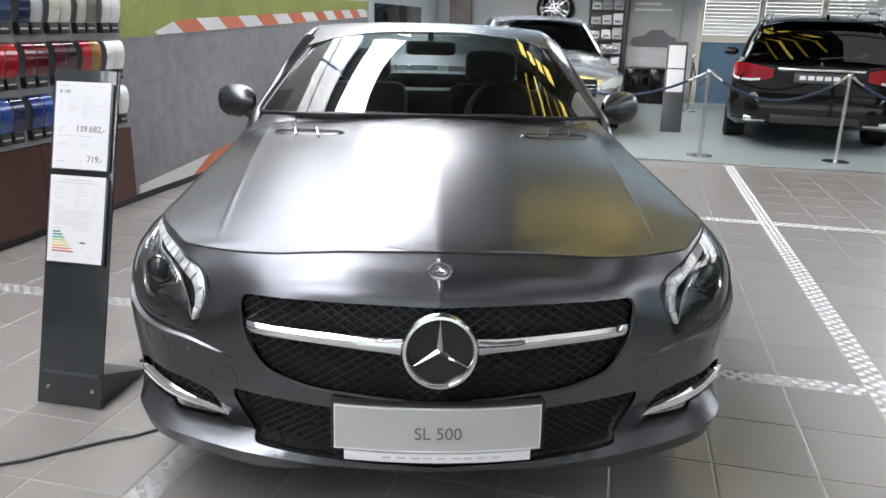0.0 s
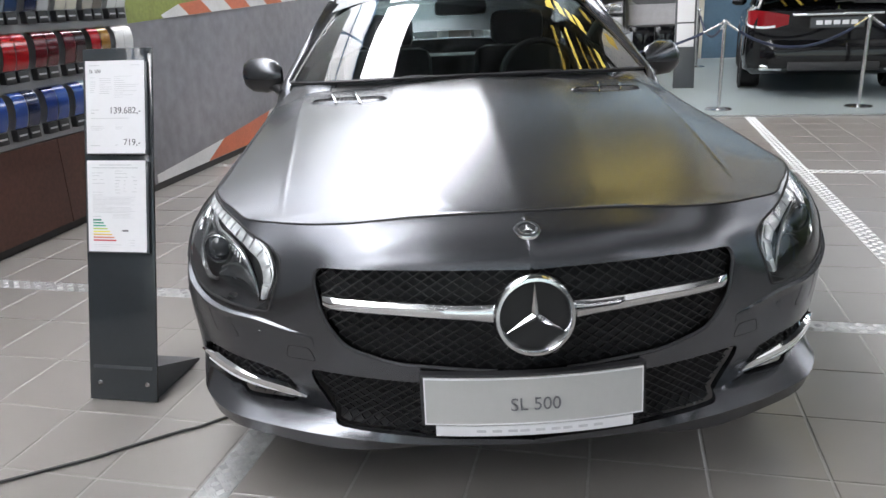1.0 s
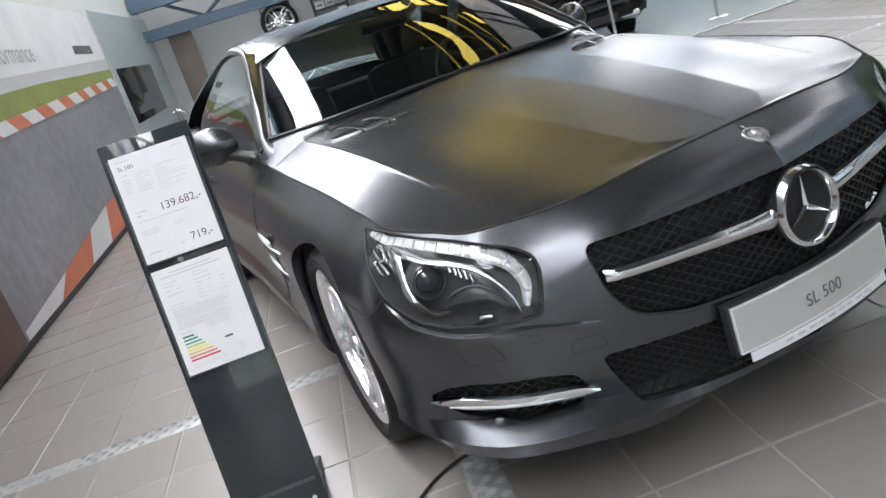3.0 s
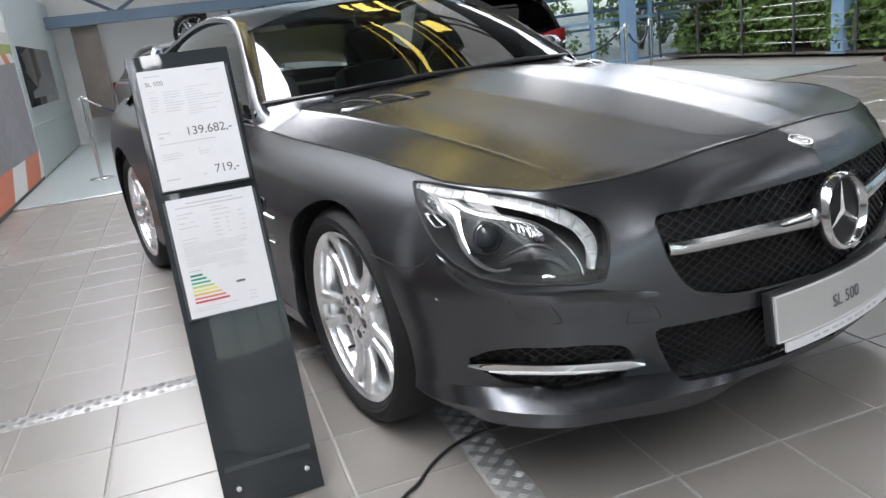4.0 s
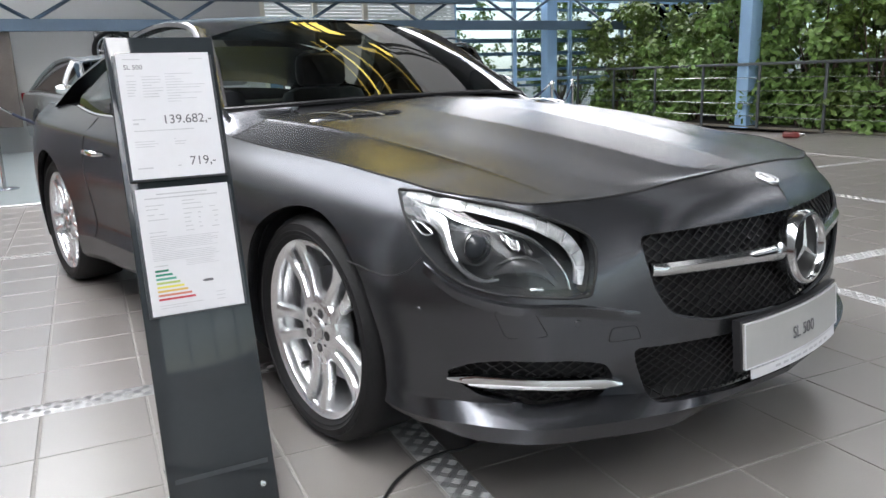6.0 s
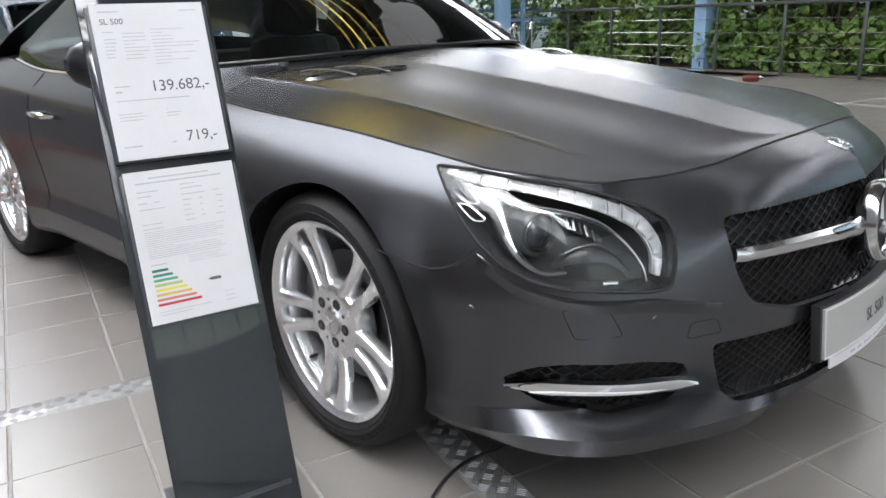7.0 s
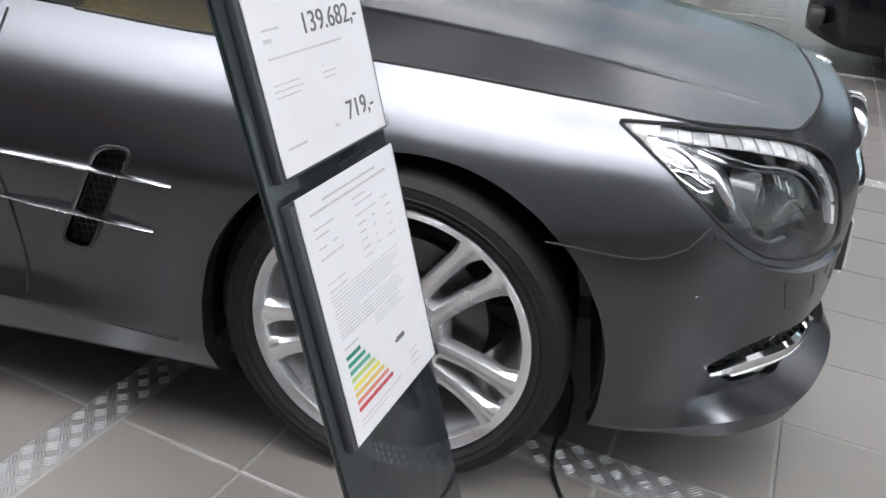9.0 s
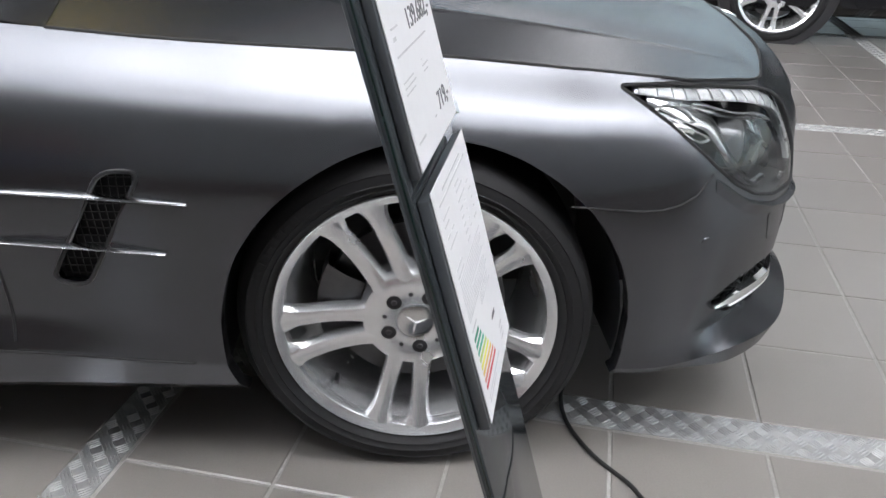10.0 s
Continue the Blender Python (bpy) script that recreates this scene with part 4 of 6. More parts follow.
for sx in (-.37, .37):
    bm = bmesh.new()
    box(bm, (sx - .26, 1.25, .38), (sx + .26, 1.80, .56), 0.07)
    box(bm, (sx - .25, 1.70, .50), (sx + .25, 1.88, 1.00), 0.07, Matrix.Translation((sx, 1.75, .5)) @ Matrix.Rotation(radians(-14), 4, "X") @ Matrix.Translation((-sx, -1.75, -.5)))
    box(bm, (sx - .15, 1.86, .98), (sx + .15, 1.97, 1.16), 0.05)
    part("seat", bm, LEATHER, car, "black leather sports seat")
bm = bmesh.new()
wheel_m = pose(.37, 1.13, .86, 68, 0, 0)
ring = [wheel_m @ Vector((.185 * math.cos(a), .185 * math.sin(a), 0)) for a in np.linspace(0, 2 * math.pi, 33)]
tube(bm, ring, 0.016, 8)
tube(bm, [wheel_m @ Vector((-.18, 0, 0)), wheel_m @ Vector((.18, 0, 0))], 0.018, 8)
tube(bm, [wheel_m @ Vector((0, 0, 0)), wheel_m @ Vector((0, -.18, 0))], 0.016, 8)
tube(bm, [wheel_m @ Vector((0, 0, 0)), wheel_m @ Vector((0, -.03, -.25))], 0.045, 10)
part("steering_wheel", bm, LEATHER, car)
bm = bmesh.new()
box(bm, (-.12, 1.13, 1.16), (.12, 1.17, 1.225), 0.02)
tube(bm, [(0, 1.16, 1.2), (0, 1.19, 1.26)], 0.015)
part("rear_view_mirror", bm, BLACK, car)
# wipers
for x0, x1 in ((-.30, .35), (.30, -.28)):
    bm = bmesh.new()
    pts = []
    for t in np.linspace(0, 1, 8):
        x = x0 + (x1 - x0) * t
        c = COWL(abs(x))[0]
        pts.append((x, c[1] - 0.014 + 0.010 * t, c[2] + 0.004 + 0.005 * t))
    tube(bm, pts, 0.0045, 6)
    part("wiper", bm, BLACK, car)
# door mirrors
def mirror_rings(sgn, a0, a1, grow):
    rings = []
    for k, (x, w, h) in enumerate(((.83, .040, .034), (.855, .060, .060), (.91, .070, .078), (.975, .066, .072), (1.01, .048, .050), (1.024, .024, .020))):
        rings.append([(sgn * x, 1.02 + .02 * k - (w + grow) * math.cos(a) * (1.15 if math.cos(a) > 0 else 0.55), .940 + (h + grow) * math.sin(a)) for a in np.linspace(a0, a1, 15)])
    return rings


for sgn in (-1, 1):
    bm = bmesh.new()
    grid(bm, mirror_rings(sgn, -.22, math.pi + .22, 0))
    m = part("door_mirror", bm, PAINT, car, "grey door mirror with black lower shell")
    bm = bmesh.new()
    grid(bm, mirror_rings(sgn, math.pi + .20, 2 * math.pi - .20, 0.0015))
    part("mirror_lower_shell", bm, BLACK, m)
    bm = bmesh.new()
    box(bm, (.85 if sgn > 0 else -1.0, 1.068, .885), (1.0 if sgn > 0 else -.85, 1.078, .99), 0.004)
    part("mirror_glass", bm, CHROME, m)
    bm = bmesh.new()
    tube(bm, [(sgn * .775, .93, .845), (sgn * .81, .97, .862), (sgn * .86, 1.01, .892), (sgn * .90, 1.03, .905)], [.034, .026, .026, .03], 10)
    part("mirror_arm", bm, BLACK, m)

# ---- details of the roadster ----
def both(name, build, mat, parent=None, label=""):
    """The same part on both sides; build gets a bmesh and works on the x > 0 side."""
    made = []
    for sgn in (1, -1):
        bm = bmesh.new()
        build(bm)
        if sgn < 0:
            bmesh.ops.scale(bm, vec=(-1, 1, 1), verts=bm.verts)
        host = car if parent is None else parent[0 if sgn > 0 else 1]
        made.append(part(name, bm, mat, host, label))
    return made


def sheet(bm, cells, depth):
    """The skin over an opening, set back by depth."""
    vs = {}
    ii, jj = np.nonzero(cells)
    for i, j in zip(ii, jj):
        q = []
        for c in ((i, j), (i + 1, j), (i + 1, j + 1), (i, j + 1)):
            if c not in vs:
                n = normal_at(cols[c[0]])
                p = POS[c] - np.array([n[0], n[1], 0]) * depth
                vs[c] = bm.verts.new((max(0, p[0]), p[1], p[2]))
            v = vs[c]
            if all((v.co - w.co).length > 1e-5 for w in q):
                q.append(v)
        if len(q) > 2:
            bm.faces.new(q)


def lattice(bm, poly, depth, gap, slope, r, s0=0.0):
    """Crossing bars that fill an outline, set back by depth."""
    smin, smax, zmin, zmax = max(0.0, poly[:, 0].min()), poly[:, 0].max(), poly[:, 1].min(), poly[:, 1].max()
    for sg in (1, -1):
        c = zmin - abs(slope) * (smax - smin)
        while c < zmax + abs(slope) * (smax - smin):
            ss = np.arange(smin, smax, 0.008)
            zz = c + sg * slope * (ss - smin)
            ok = inside(poly, np.column_stack([ss, zz]))
            run = []
            for s, z, k in zip(ss, zz, ok):
                if k:
                    run.append(skin(s, z, -depth - (0.004 if sg > 0 else 0)))
                if (not k or s + 0.008 >= smax) and run:
                    if len(run) > 1:
                        tube(bm, run, r, 4, False)
                    run = []
            c += gap


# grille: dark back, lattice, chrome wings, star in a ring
# black sheets close behind the meshes stand in for shaded depth
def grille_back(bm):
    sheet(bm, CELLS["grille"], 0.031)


both("grille_back", grille_back, SHADEBLACK)
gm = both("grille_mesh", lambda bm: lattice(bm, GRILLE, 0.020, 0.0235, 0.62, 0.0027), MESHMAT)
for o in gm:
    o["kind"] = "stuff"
both("intake_back", lambda bm: sheet(bm, CELLS["intake"], 0.031), SHADEBLACK)
gm = both("intake_mesh", lambda bm: lattice(bm, INTAKE, 0.020, 0.021, 0.62, 0.0023), MESHMAT)
for o in gm:
    o["kind"] = "stuff"


def grille_rim(bm):
    pts = [skin(s, z, -0.006) for s, z in GRILLE if s > 0]
    tube(bm, pts, 0.005, 6)


both("grille_rim", grille_rim, BLACK)


def wing(bm):
    rings = []
    for t in np.linspace(0, 1, 22):
        x = 0.080 + (0.494 - 0.080) * t
        s = s_of(x, -.93 + .22 * x)
        zc = 0.579 + 0.0085 * t ** 1.2
        p = skin(s, zc, 0.012 - 0.022 * t)
        h = 0.0165 + 0.005 * (1 - t) ** 2 + 0.03 * max(0, 0.14 - t)
        f = 0.016 if t < 0.97 else 0.008
        sec = [(-f, -0.25 * h), (-f * .9, 0.45 * h), (-f * .3, 0.95 * h), (0.012, h), (0.012, -h), (-f * .25, -0.98 * h), (-f * .75, -0.7 * h)]
        rings.append([bm.verts.new((p.x, p.y + a, p.z + b)) for a, b in sec])
    for a, b in zip(rings, rings[1:]):
        for k in range(len(a)):
            bm.faces.new((a[k], a[(k + 1) % len(a)], b[(k + 1) % len(a)], b[k]))
    bm.faces.new(rings[0])
    bm.faces.new(rings[-1])


SATIN = material("satin_silver", (0.70, 0.71, 0.72), rough=0.16, metal=1, vary=0.03, bump=0)
both("grille_wing", wing, SATIN, label="silver chrome wing bar")
STAR_M = pose(0, -0.937, 0.580, 84, 0, 0) @ Matrix.Scale(1.065, 4)      # local x across, local y up, local z out


TO_Z = Matrix.Rotation(radians(-90), 4, "Y")    # lathe axis x onto z
emblem = None
bm = bmesh.new()
lathe(bm, [(0.0705, -0.002), (0.0725, 0.009), (0.0775, 0.0155), (0.084, 0.0145), (0.0890, 0.006), (0.088, -0.012), (0.080, -0.03)], 64, STAR_M @ TO_Z)
emblem = part("emblem_ring", bm, SATIN, car, "silver chrome ring with a three-pointed star")
bm = bmesh.new()
lathe(bm, [(0.0005, -0.004), (0.03, -0.003), (0.074, -0.004), (0.076, -0.02)], 48, STAR_M @ TO_Z)
part("emblem_back", bm, MESHMAT, emblem)


def star_mesh(bm, R, r, h, m):
    c = bm.verts.new((0, 0, h))
    tips = []
    for k in range(3):
        a = math.pi / 2 + k * 2 * math.pi / 3
        tips.append(bm.verts.new((R * math.cos(a), R * math.sin(a), h * 0.35)))
        a += math.pi / 3
        tips.append(bm.verts.new((r * math.cos(a), r * math.sin(a), 0)))
    for k in range(6):
        bm.faces.new((c, tips[k], tips[(k + 1) % 6]))
    bmesh.ops.transform(bm, matrix=m, verts=[c] + tips)


bm = bmesh.new()
star_mesh(bm, 0.0735, 0.0085, 0.006, STAR_M)
part("star", bm, SATIN, emblem, smooth=False)
# small round badge on the nose
BM_ = pose(0, -0.825, 0.7425, 19, 0, 0) @ Matrix.Scale(1.12, 4)
bm = bmesh.new()
lathe(bm, [(0.021, 0.0025), (0.0215, 0.0048), (0.0265, 0.0048), (0.0285, 0.002), (0.0285, -0.010)], 40, BM_ @ TO_Z)
badge = part("nose_badge", bm, SATIN, car, "small round silver badge")
bm = bmesh.new()
lathe(bm, [(0.0005, 0.0030), (0.0216, 0.0030)], 32, BM_ @ TO_Z)
part("badge_face", bm, BLACK, badge)
bm = bmesh.new()
lathe(bm, [(0.0005, 0.0042), (0.0165, 0.0042), (0.0172, 0.0028)], 32, BM_ @ TO_Z)
part("badge_disc", bm, SATIN, badge)
bm = bmesh.new()
star_mesh(bm, 0.0155, 0.003, 0.0022, BM_ @ Matrix.Translation((0, 0, 0.0044)))
part("badge_star", bm, ALLOY, badge, smooth=False)

# plate
PLATE = material("grey_plate", (0.42, 0.42, 0.41), rough=0.4, vary=0.03, bump=0.02)


def curved_plate(bm, x0, x1, z0, z1, off, th):
    rows = []
    for x in np.linspace(x0, x1, 15):
        y = -0.935 + 0.35 * x * x - off
        lean = 0.10
        rows.append([(x, y + lean * (z0 - 0.375), z0), (x, y + lean * (z1 - 0.375), z1), (x, y + th + lean * (z1 - 0.375), z1), (x, y + th + lean * (z0 - 0.375), z0), (x, y + lean * (z0 - 0.375), z0)])
    vs = grid(bm, rows)
    for r in (vs[0], vs[-1]):
        bm.faces.new(r[:4])


bm = bmesh.new()
curved_plate(bm, -.268, .268, .312, .438, 0.012, 0.02)
holder = part("plate_holder", bm, BLACK, car, "black number plate holder")
bm = bmesh.new()
curved_plate(bm, -.26, .26, .318, .431, 0.017, 0.006)
plate = part("plate", bm, PLATE, holder, "grey show plate with the model name")
for (x0, x1, z0, z1) in ((-.26, .26, .428, .431), (-.26, .26, .318, .321), (-.26, -.2565, .322, .4275), (.2565, .26, .322, .4275)):
    bm = bmesh.new()
    curved_plate(bm, x0, x1, z0, z1, 0.0185, 0.003)
    part("plate_rim", bm, PAPER, plate)
words("plate_text", "SL 500", 0.044, INK, plate, pose(0, -.9548, .366, 84.3, 0, 0))
bm = bmesh.new()
curved_plate(bm, -.235, .235, .290, .314, 0.017, 0.004)
strip = part("dealer_strip", bm, PAPER, holder, "narrow white strip under the plate")
for k in range(9):
    bm = bmesh.new()
    x0 = -.14 + k * .034 + (k % 3) * .003
    curved_plate(bm, x0, x0 + .022, .299, .305, 0.0178, 0.001)
    part("print_bar", bm, PALEINK, strip)

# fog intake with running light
both("fog_back", lambda bm: sheet(bm, CELLS["fog"], 0.034), SHADEBLACK)
gm = both("fog_mesh", lambda bm: lattice(bm, FOG, 0.02, 0.022, 0.6, 0.0022), MESHMAT)
for o in gm:
    o["kind"] = "stuff"


def drl(bm, s0, s1, z0, z1, h, out):
    rings = []
    for t in np.linspace(0, 1, 20):
        p = skin(s0 + (s1 - s0) * t, z0 + (z1 - z0) * t + 0.007 * math.sin(math.pi * t), 0)
        n = normal_at(s0 + (s1 - s0) * t)
        hh = h * min(1, 0.35 + 6 * t, 0.25 + 5 * (1 - t))
        sec = [(out, 0), (out * 0.8, hh * .7), (0, hh), (-0.015, hh * .8), (-0.015, -hh * .8), (0, -hh), (out * .8, -hh * .6)]
        rings.append([bm.verts.new((p.x + n[0] * a, p.y + n[1] * a, p.z + b)) for a, b in sec])
    for a, b in zip(rings, rings[1:]):
        for k in range(len(a)):
            bm.faces.new((a[k], a[(k + 1) % len(a)], b[(k + 1) % len(a)], b[k]))
    bm.faces.new(rings[0])
    bm.faces.new(rings[-1])


SF0, SF1 = s_of(.557, -.795), s_of(.878, -.54)
runs = both("running_light", lambda bm: drl(bm, SF0, SF1, .326, .358, .0172, .013), CHROME, label="chrome blade with running light")
LEDWHITE = material("white_lamp_lens", (0.86, 0.87, 0.88), rough=0.22, metal=0.05, vary=0.12, scale=40, fine=120, bump=0.04, bump_size=0.0008)
both("led_strip", lambda bm: drl(bm, SF0 + .08, SF1 - .05, .331, .347, .0112, .0146), LEDWHITE, runs)

# headlamps
LAMPBLACK = material("lamp_housing", (0.045, 0.047, 0.050), rough=0.25, vary=0.15, bump=0)
LAMPGREY = material("lamp_inner_shell", (0.12, 0.125, 0.13), rough=0.2, metal=0.4, vary=0.15, bump=0)
lenses = both("headlamp", lambda bm: sheet(bm, CELLS["lamp"], 0.001), LENS, label="clear headlamp lens over dark housing with silver reflectors")
for o in lenses:
    o.visible_shadow = False
both("lamp_housing", lambda bm: sheet(bm, CELLS["lamp"], 0.075), LAMPBLACK, lenses)


def lamp_walls(bm):
    pts = [(s, min(z, float(z_levels(max(0, s))[0][-1]))) for s, z in LAMP]
    ring0 = [bm.verts.new(skin(s, z, -0.003)) for s, z in pts]
    ring1 = [bm.verts.new(skin(s, z, -0.08)) for s, z in pts]
    for k in range(len(pts)):
        bm.faces.new((ring0[k], ring0[(k + 1) % len(pts)], ring1[(k + 1) % len(pts)], ring1[k]))


both("lamp_wall", lamp_walls, LAMPBLACK, lenses)
both("lamp_seal", lambda bm: tube(bm, [skin(s, min(z, float(z_levels(max(0, s))[0][-1])), 0.0) for s, z in list(LAMP) + [LAMP[0]]], 0.0032, 6), GAP, lenses)


def band(bm, path, half, depth, th=0.004, crown=0.002):
    """A strip along (length, height) points of the lamp face, half as wide on either side, set back by depth."""
    rings, n = [], len(path)
    for k, (u, z) in enumerate(path):
        (u0, z0), (u1, z1) = path[max(0, k - 1)], path[min(n - 1, k + 1)]
        du, dz = u1 - u0, z1 - z0
        L = math.hypot(du, dz) or 1
        w = half[k] if isinstance(half, (list, tuple, np.ndarray)) else half
        ring = []
        for side, sink in ((-1, 0), (-.5, -crown), (.5, -crown), (1, 0), (1, th), (-1, th)):
            ring.append(bm.verts.new(skin(u - dz / L * w * side, z + du / L * w * side, -depth - sink)))
        rings.append(ring)
    for x, y in zip(rings, rings[1:]):
        for k in range(6):
            bm.faces.new((x[k], x[(k + 1) % 6], y[(k + 1) % 6], y[k]))
    bm.faces.new(rings[0])
    bm.faces.new(rings[-1])


def path_of(pts, n=30):
    pts = np.array(pts, float)
    d = np.concatenate([[0], np.cumsum(np.hypot(*np.diff(pts, axis=0).T))])
    return [tuple(p) for p in catmull(d, pts)(np.linspace(0, d[-1], n))]


LAMPCHROME = material("lamp_chrome", (0.85, 0.86, 0.87), rough=0.16, metal=1, vary=0.05, scale=30, bump=0)
LEDBASE = material("silver_guide_base", (0.62, 0.63, 0.64), rough=0.3, metal=0.7, vary=0.15, scale=60, bump=0.1, bump_size=0.001)
LEDCLEAR = material("clear_light_block", (0.74, 0.76, 0.77), rough=0.12, metal=0.25, vary=0.25, scale=70, bump=0.4, bump_size=0.003, rand=0.22)
GUIDE = path_of([(1.195, .755), (1.08, .747), (.98, .739), (.89, .727), (.81, .711), (.745, .691), (.697, .662), (.677, .625), (.684, .572)], 81)
GW = np.interp(np.linspace(0, 1, 81), [0, .15, .5, .75, .9, 1], [.006, .0095, .0115, .0165, .0150, .008])
both("guide_base", lambda bm: band(bm, GUIDE, GW, 0.014, 0.010), LEDBASE, lenses, "silver light guide tray")
for k in range(16):
    cells = slice(5 * k + 1, 5 * k + 6)
    both("light_guide", lambda bm, c=cells: band(bm, GUIDE[c], GW[c] * .80, 0.0085, 0.004, 0.003), LEDCLEAR, lenses, "frosted clear light block")
# thin dark lip above the guide, catching light
both("guide_lip", lambda bm: band(bm, path_of([(1.10, .759), (1.0, .752), (.90, .740), (.82, .727), (.74, .704)], 30), 0.0022, 0.006, 0.004, 0.001), LAMPGREY, lenses)
BEZEL = path_of([(1.06, .731), (.943, .702), (.851, .688), (.784, .665), (.735, .628), (.706, .580), (.702, .560)], 40)
both("lamp_bezel", lambda bm: band(bm, BEZEL, np.interp(np.linspace(0, 1, 40), [0, .3, .8, 1], [.009, .0055, .0045, .002]), 0.020, 0.006, 0.003), LAMPCHROME, lenses, "silver bezel")
HOOK = path_of([(1.17, .743), (1.09, .726), (1.030, .702), (1.006, .666), (.982, .630), (.950, .600), (.912, .585), (.872, .588)], 44)
both("lamp_hook", lambda bm: band(bm, HOOK, np.interp(np.linspace(0, 1, 44), [0, .18, .34, .55, .75, 1], [.009, .019, .0200, .0125, .0070, .0035]), 0.022, 0.006, 0.004), LAMPCHROME, lenses, "silver reflector hook")
for pts in ([(1.160, .726), (1.128, .733), (1.095, .724), (1.070, .708), (1.095, .707), (1.130, .716), (1.160, .726)], [(1.128, .705), (1.095, .703), (1.062, .690), (1.044, .680), (1.062, .677), (1.098, .690), (1.128, .705)]):
    both("signal_loop", lambda bm, pts=pts: band(bm, path_of(pts, 26), 0.0016, 0.014, 0.004, 0.001), LAMPCHROME, lenses)


def projector_frame(u, z, depth):
    c = skin(u, z, -depth)
    d = Vector((0.25, -1, 0.05)).normalized()
    return Matrix.Translation(c) @ d.to_track_quat("X", "Z").to_matrix().to_4x4()


PROJ = projector_frame(.928, .652, .040)
both("projector_shroud", lambda bm: lathe(bm, [(.050, -.045), (.046, -.010), (.043, -.002), (.040, .0), (.037, -.003), (.036, -.012)], 40, PROJ), LAMPGREY, lenses)
both("projector_ring", lambda bm: lathe(bm, [(.0365, -.010), (.0360, .001), (.0345, .002), (.0335, -.004)], 40, PROJ), LAMPCHROME, lenses)
both("projector_lens", lambda bm: lathe(bm, [(0.0005, 0.012), (0.012, 0.0105), (0.022, 0.006), (0.030, -0.001), (0.034, -0.010)], 36, PROJ), material("projector_lens", (0.03, 0.034, 0.04), rough=0.04, vary=0.1, bump=0, coat=1.0), lenses)
# main reflector beside the projector: small bright facets in a dark bowl
both("reflector_bowl", lambda bm: band(bm, path_of([(.878, .672), (.845, .668), (.812, .655), (.785, .634)], 14), np.interp(np.linspace(0, 1, 14), [0, .4, 1], [.008, .018, .006]), 0.046, 0.006, -0.008), LAMPGREY, lenses)
for k, (u, z, w) in enumerate(((.868, .676, .005), (.852, .668, .006), (.838, .661, .004), (.824, .656, .006), (.808, .646, .004))):
    both("reflector_facet", lambda bm, u=u, z=z, w=w: band(bm, [(u + .003, z + .010), (u, z), (u - .003, z - .010)], w * .6, 0.040, 0.004, 0.001), LAMPCHROME, lenses)
both("inner_shell", lambda bm: band(bm, path_of([(.90, .590), (.85, .604), (.80, .606), (.755, .592), (.725, .566)], 22), np.interp(np.linspace(0, 1, 22), [0, .4, 1], [.006, .020, .008]), 0.048, 0.008, 0.006), LAMPBLACK, lenses)
both("shell_edge", lambda bm: band(bm, path_of([(.885, .612), (.84, .628), (.795, .628), (.755, .610)], 20), 0.0022, 0.040, 0.004, 0.001), LAMPGREY, lenses)
both("side_marker", lambda bm: band(bm, [(.800, .567), (.786, .5685), (.770, .566)], 0.0045, 0.012, 0.004, 0.002), LAMPCHROME, lenses)

# seams of the washer cover and the towing cover, parking sensors
WASHER = rounded(outline([(.884, .524), (.795, .522), (.761, .464), (.856, .461)]), 0.012)
TOW = rounded(outline([(.595, -.79, .468), (.535, -.81, .468), (.522, -.82, .435), (.60, -.785, .435)]), 0.01)
for poly in (WASHER, TOW):
    seam([skin(s, z) for s, z in list(poly) + [poly[0]]], 0.0011, "cover_seam")
for (x, y, z) in ((.916, -.483, .513), (.665, -.745, .487), (.30, -.89, .685)):
    if z > .6:
        continue

    def sens(bm, x=x, y=y, z=z):
        s = s_of(x, y)
        n = normal_at(s)
        m = Matrix.Translation(skin(s, z, 0.0006)) @ Vector((n[0], n[1], 0)).to_track_quat("X", "Z").to_matrix().to_4x4()
        lathe(bm, [(0.0003, 0.001), (0.0075, 0.001), (0.0085, 0.0), (0.0095, -0.002)], 20, m)
    both("parking_sensor", sens, PAINT)
# crease under the lamp


def crease(bm):
    pts = [(.905, -.49, .622), (.86, -.575, .565), (.78, -.665, .536), (.68, -.735, .528), (.60, -.775, .512), (.525, -.815, .497)]
    ss = [s_of(x, y) for x, y, z in pts]
    o = np.argsort(ss)
    zc = pchip(np.array(ss)[o], np.array([p[2] for p in pts])[o])
    rings = []
    for s in np.linspace(min(ss), max(ss), 40):
        t = (s - min(ss)) / (max(ss) - min(ss))
        z = float(zc(s)[0])
        h = 0.018 * min(1, 2.6 * t + .02, 6 * (1 - t) + .1)
        rings.append([skin(s, z + 0.006, -0.002), skin(s, z, h * 0.62), skin(s, z - 0.016, 0.0012), skin(s, z - 0.035, -0.002)])
    grid(bm, rings)


both("lamp_crease", crease, PAINT)

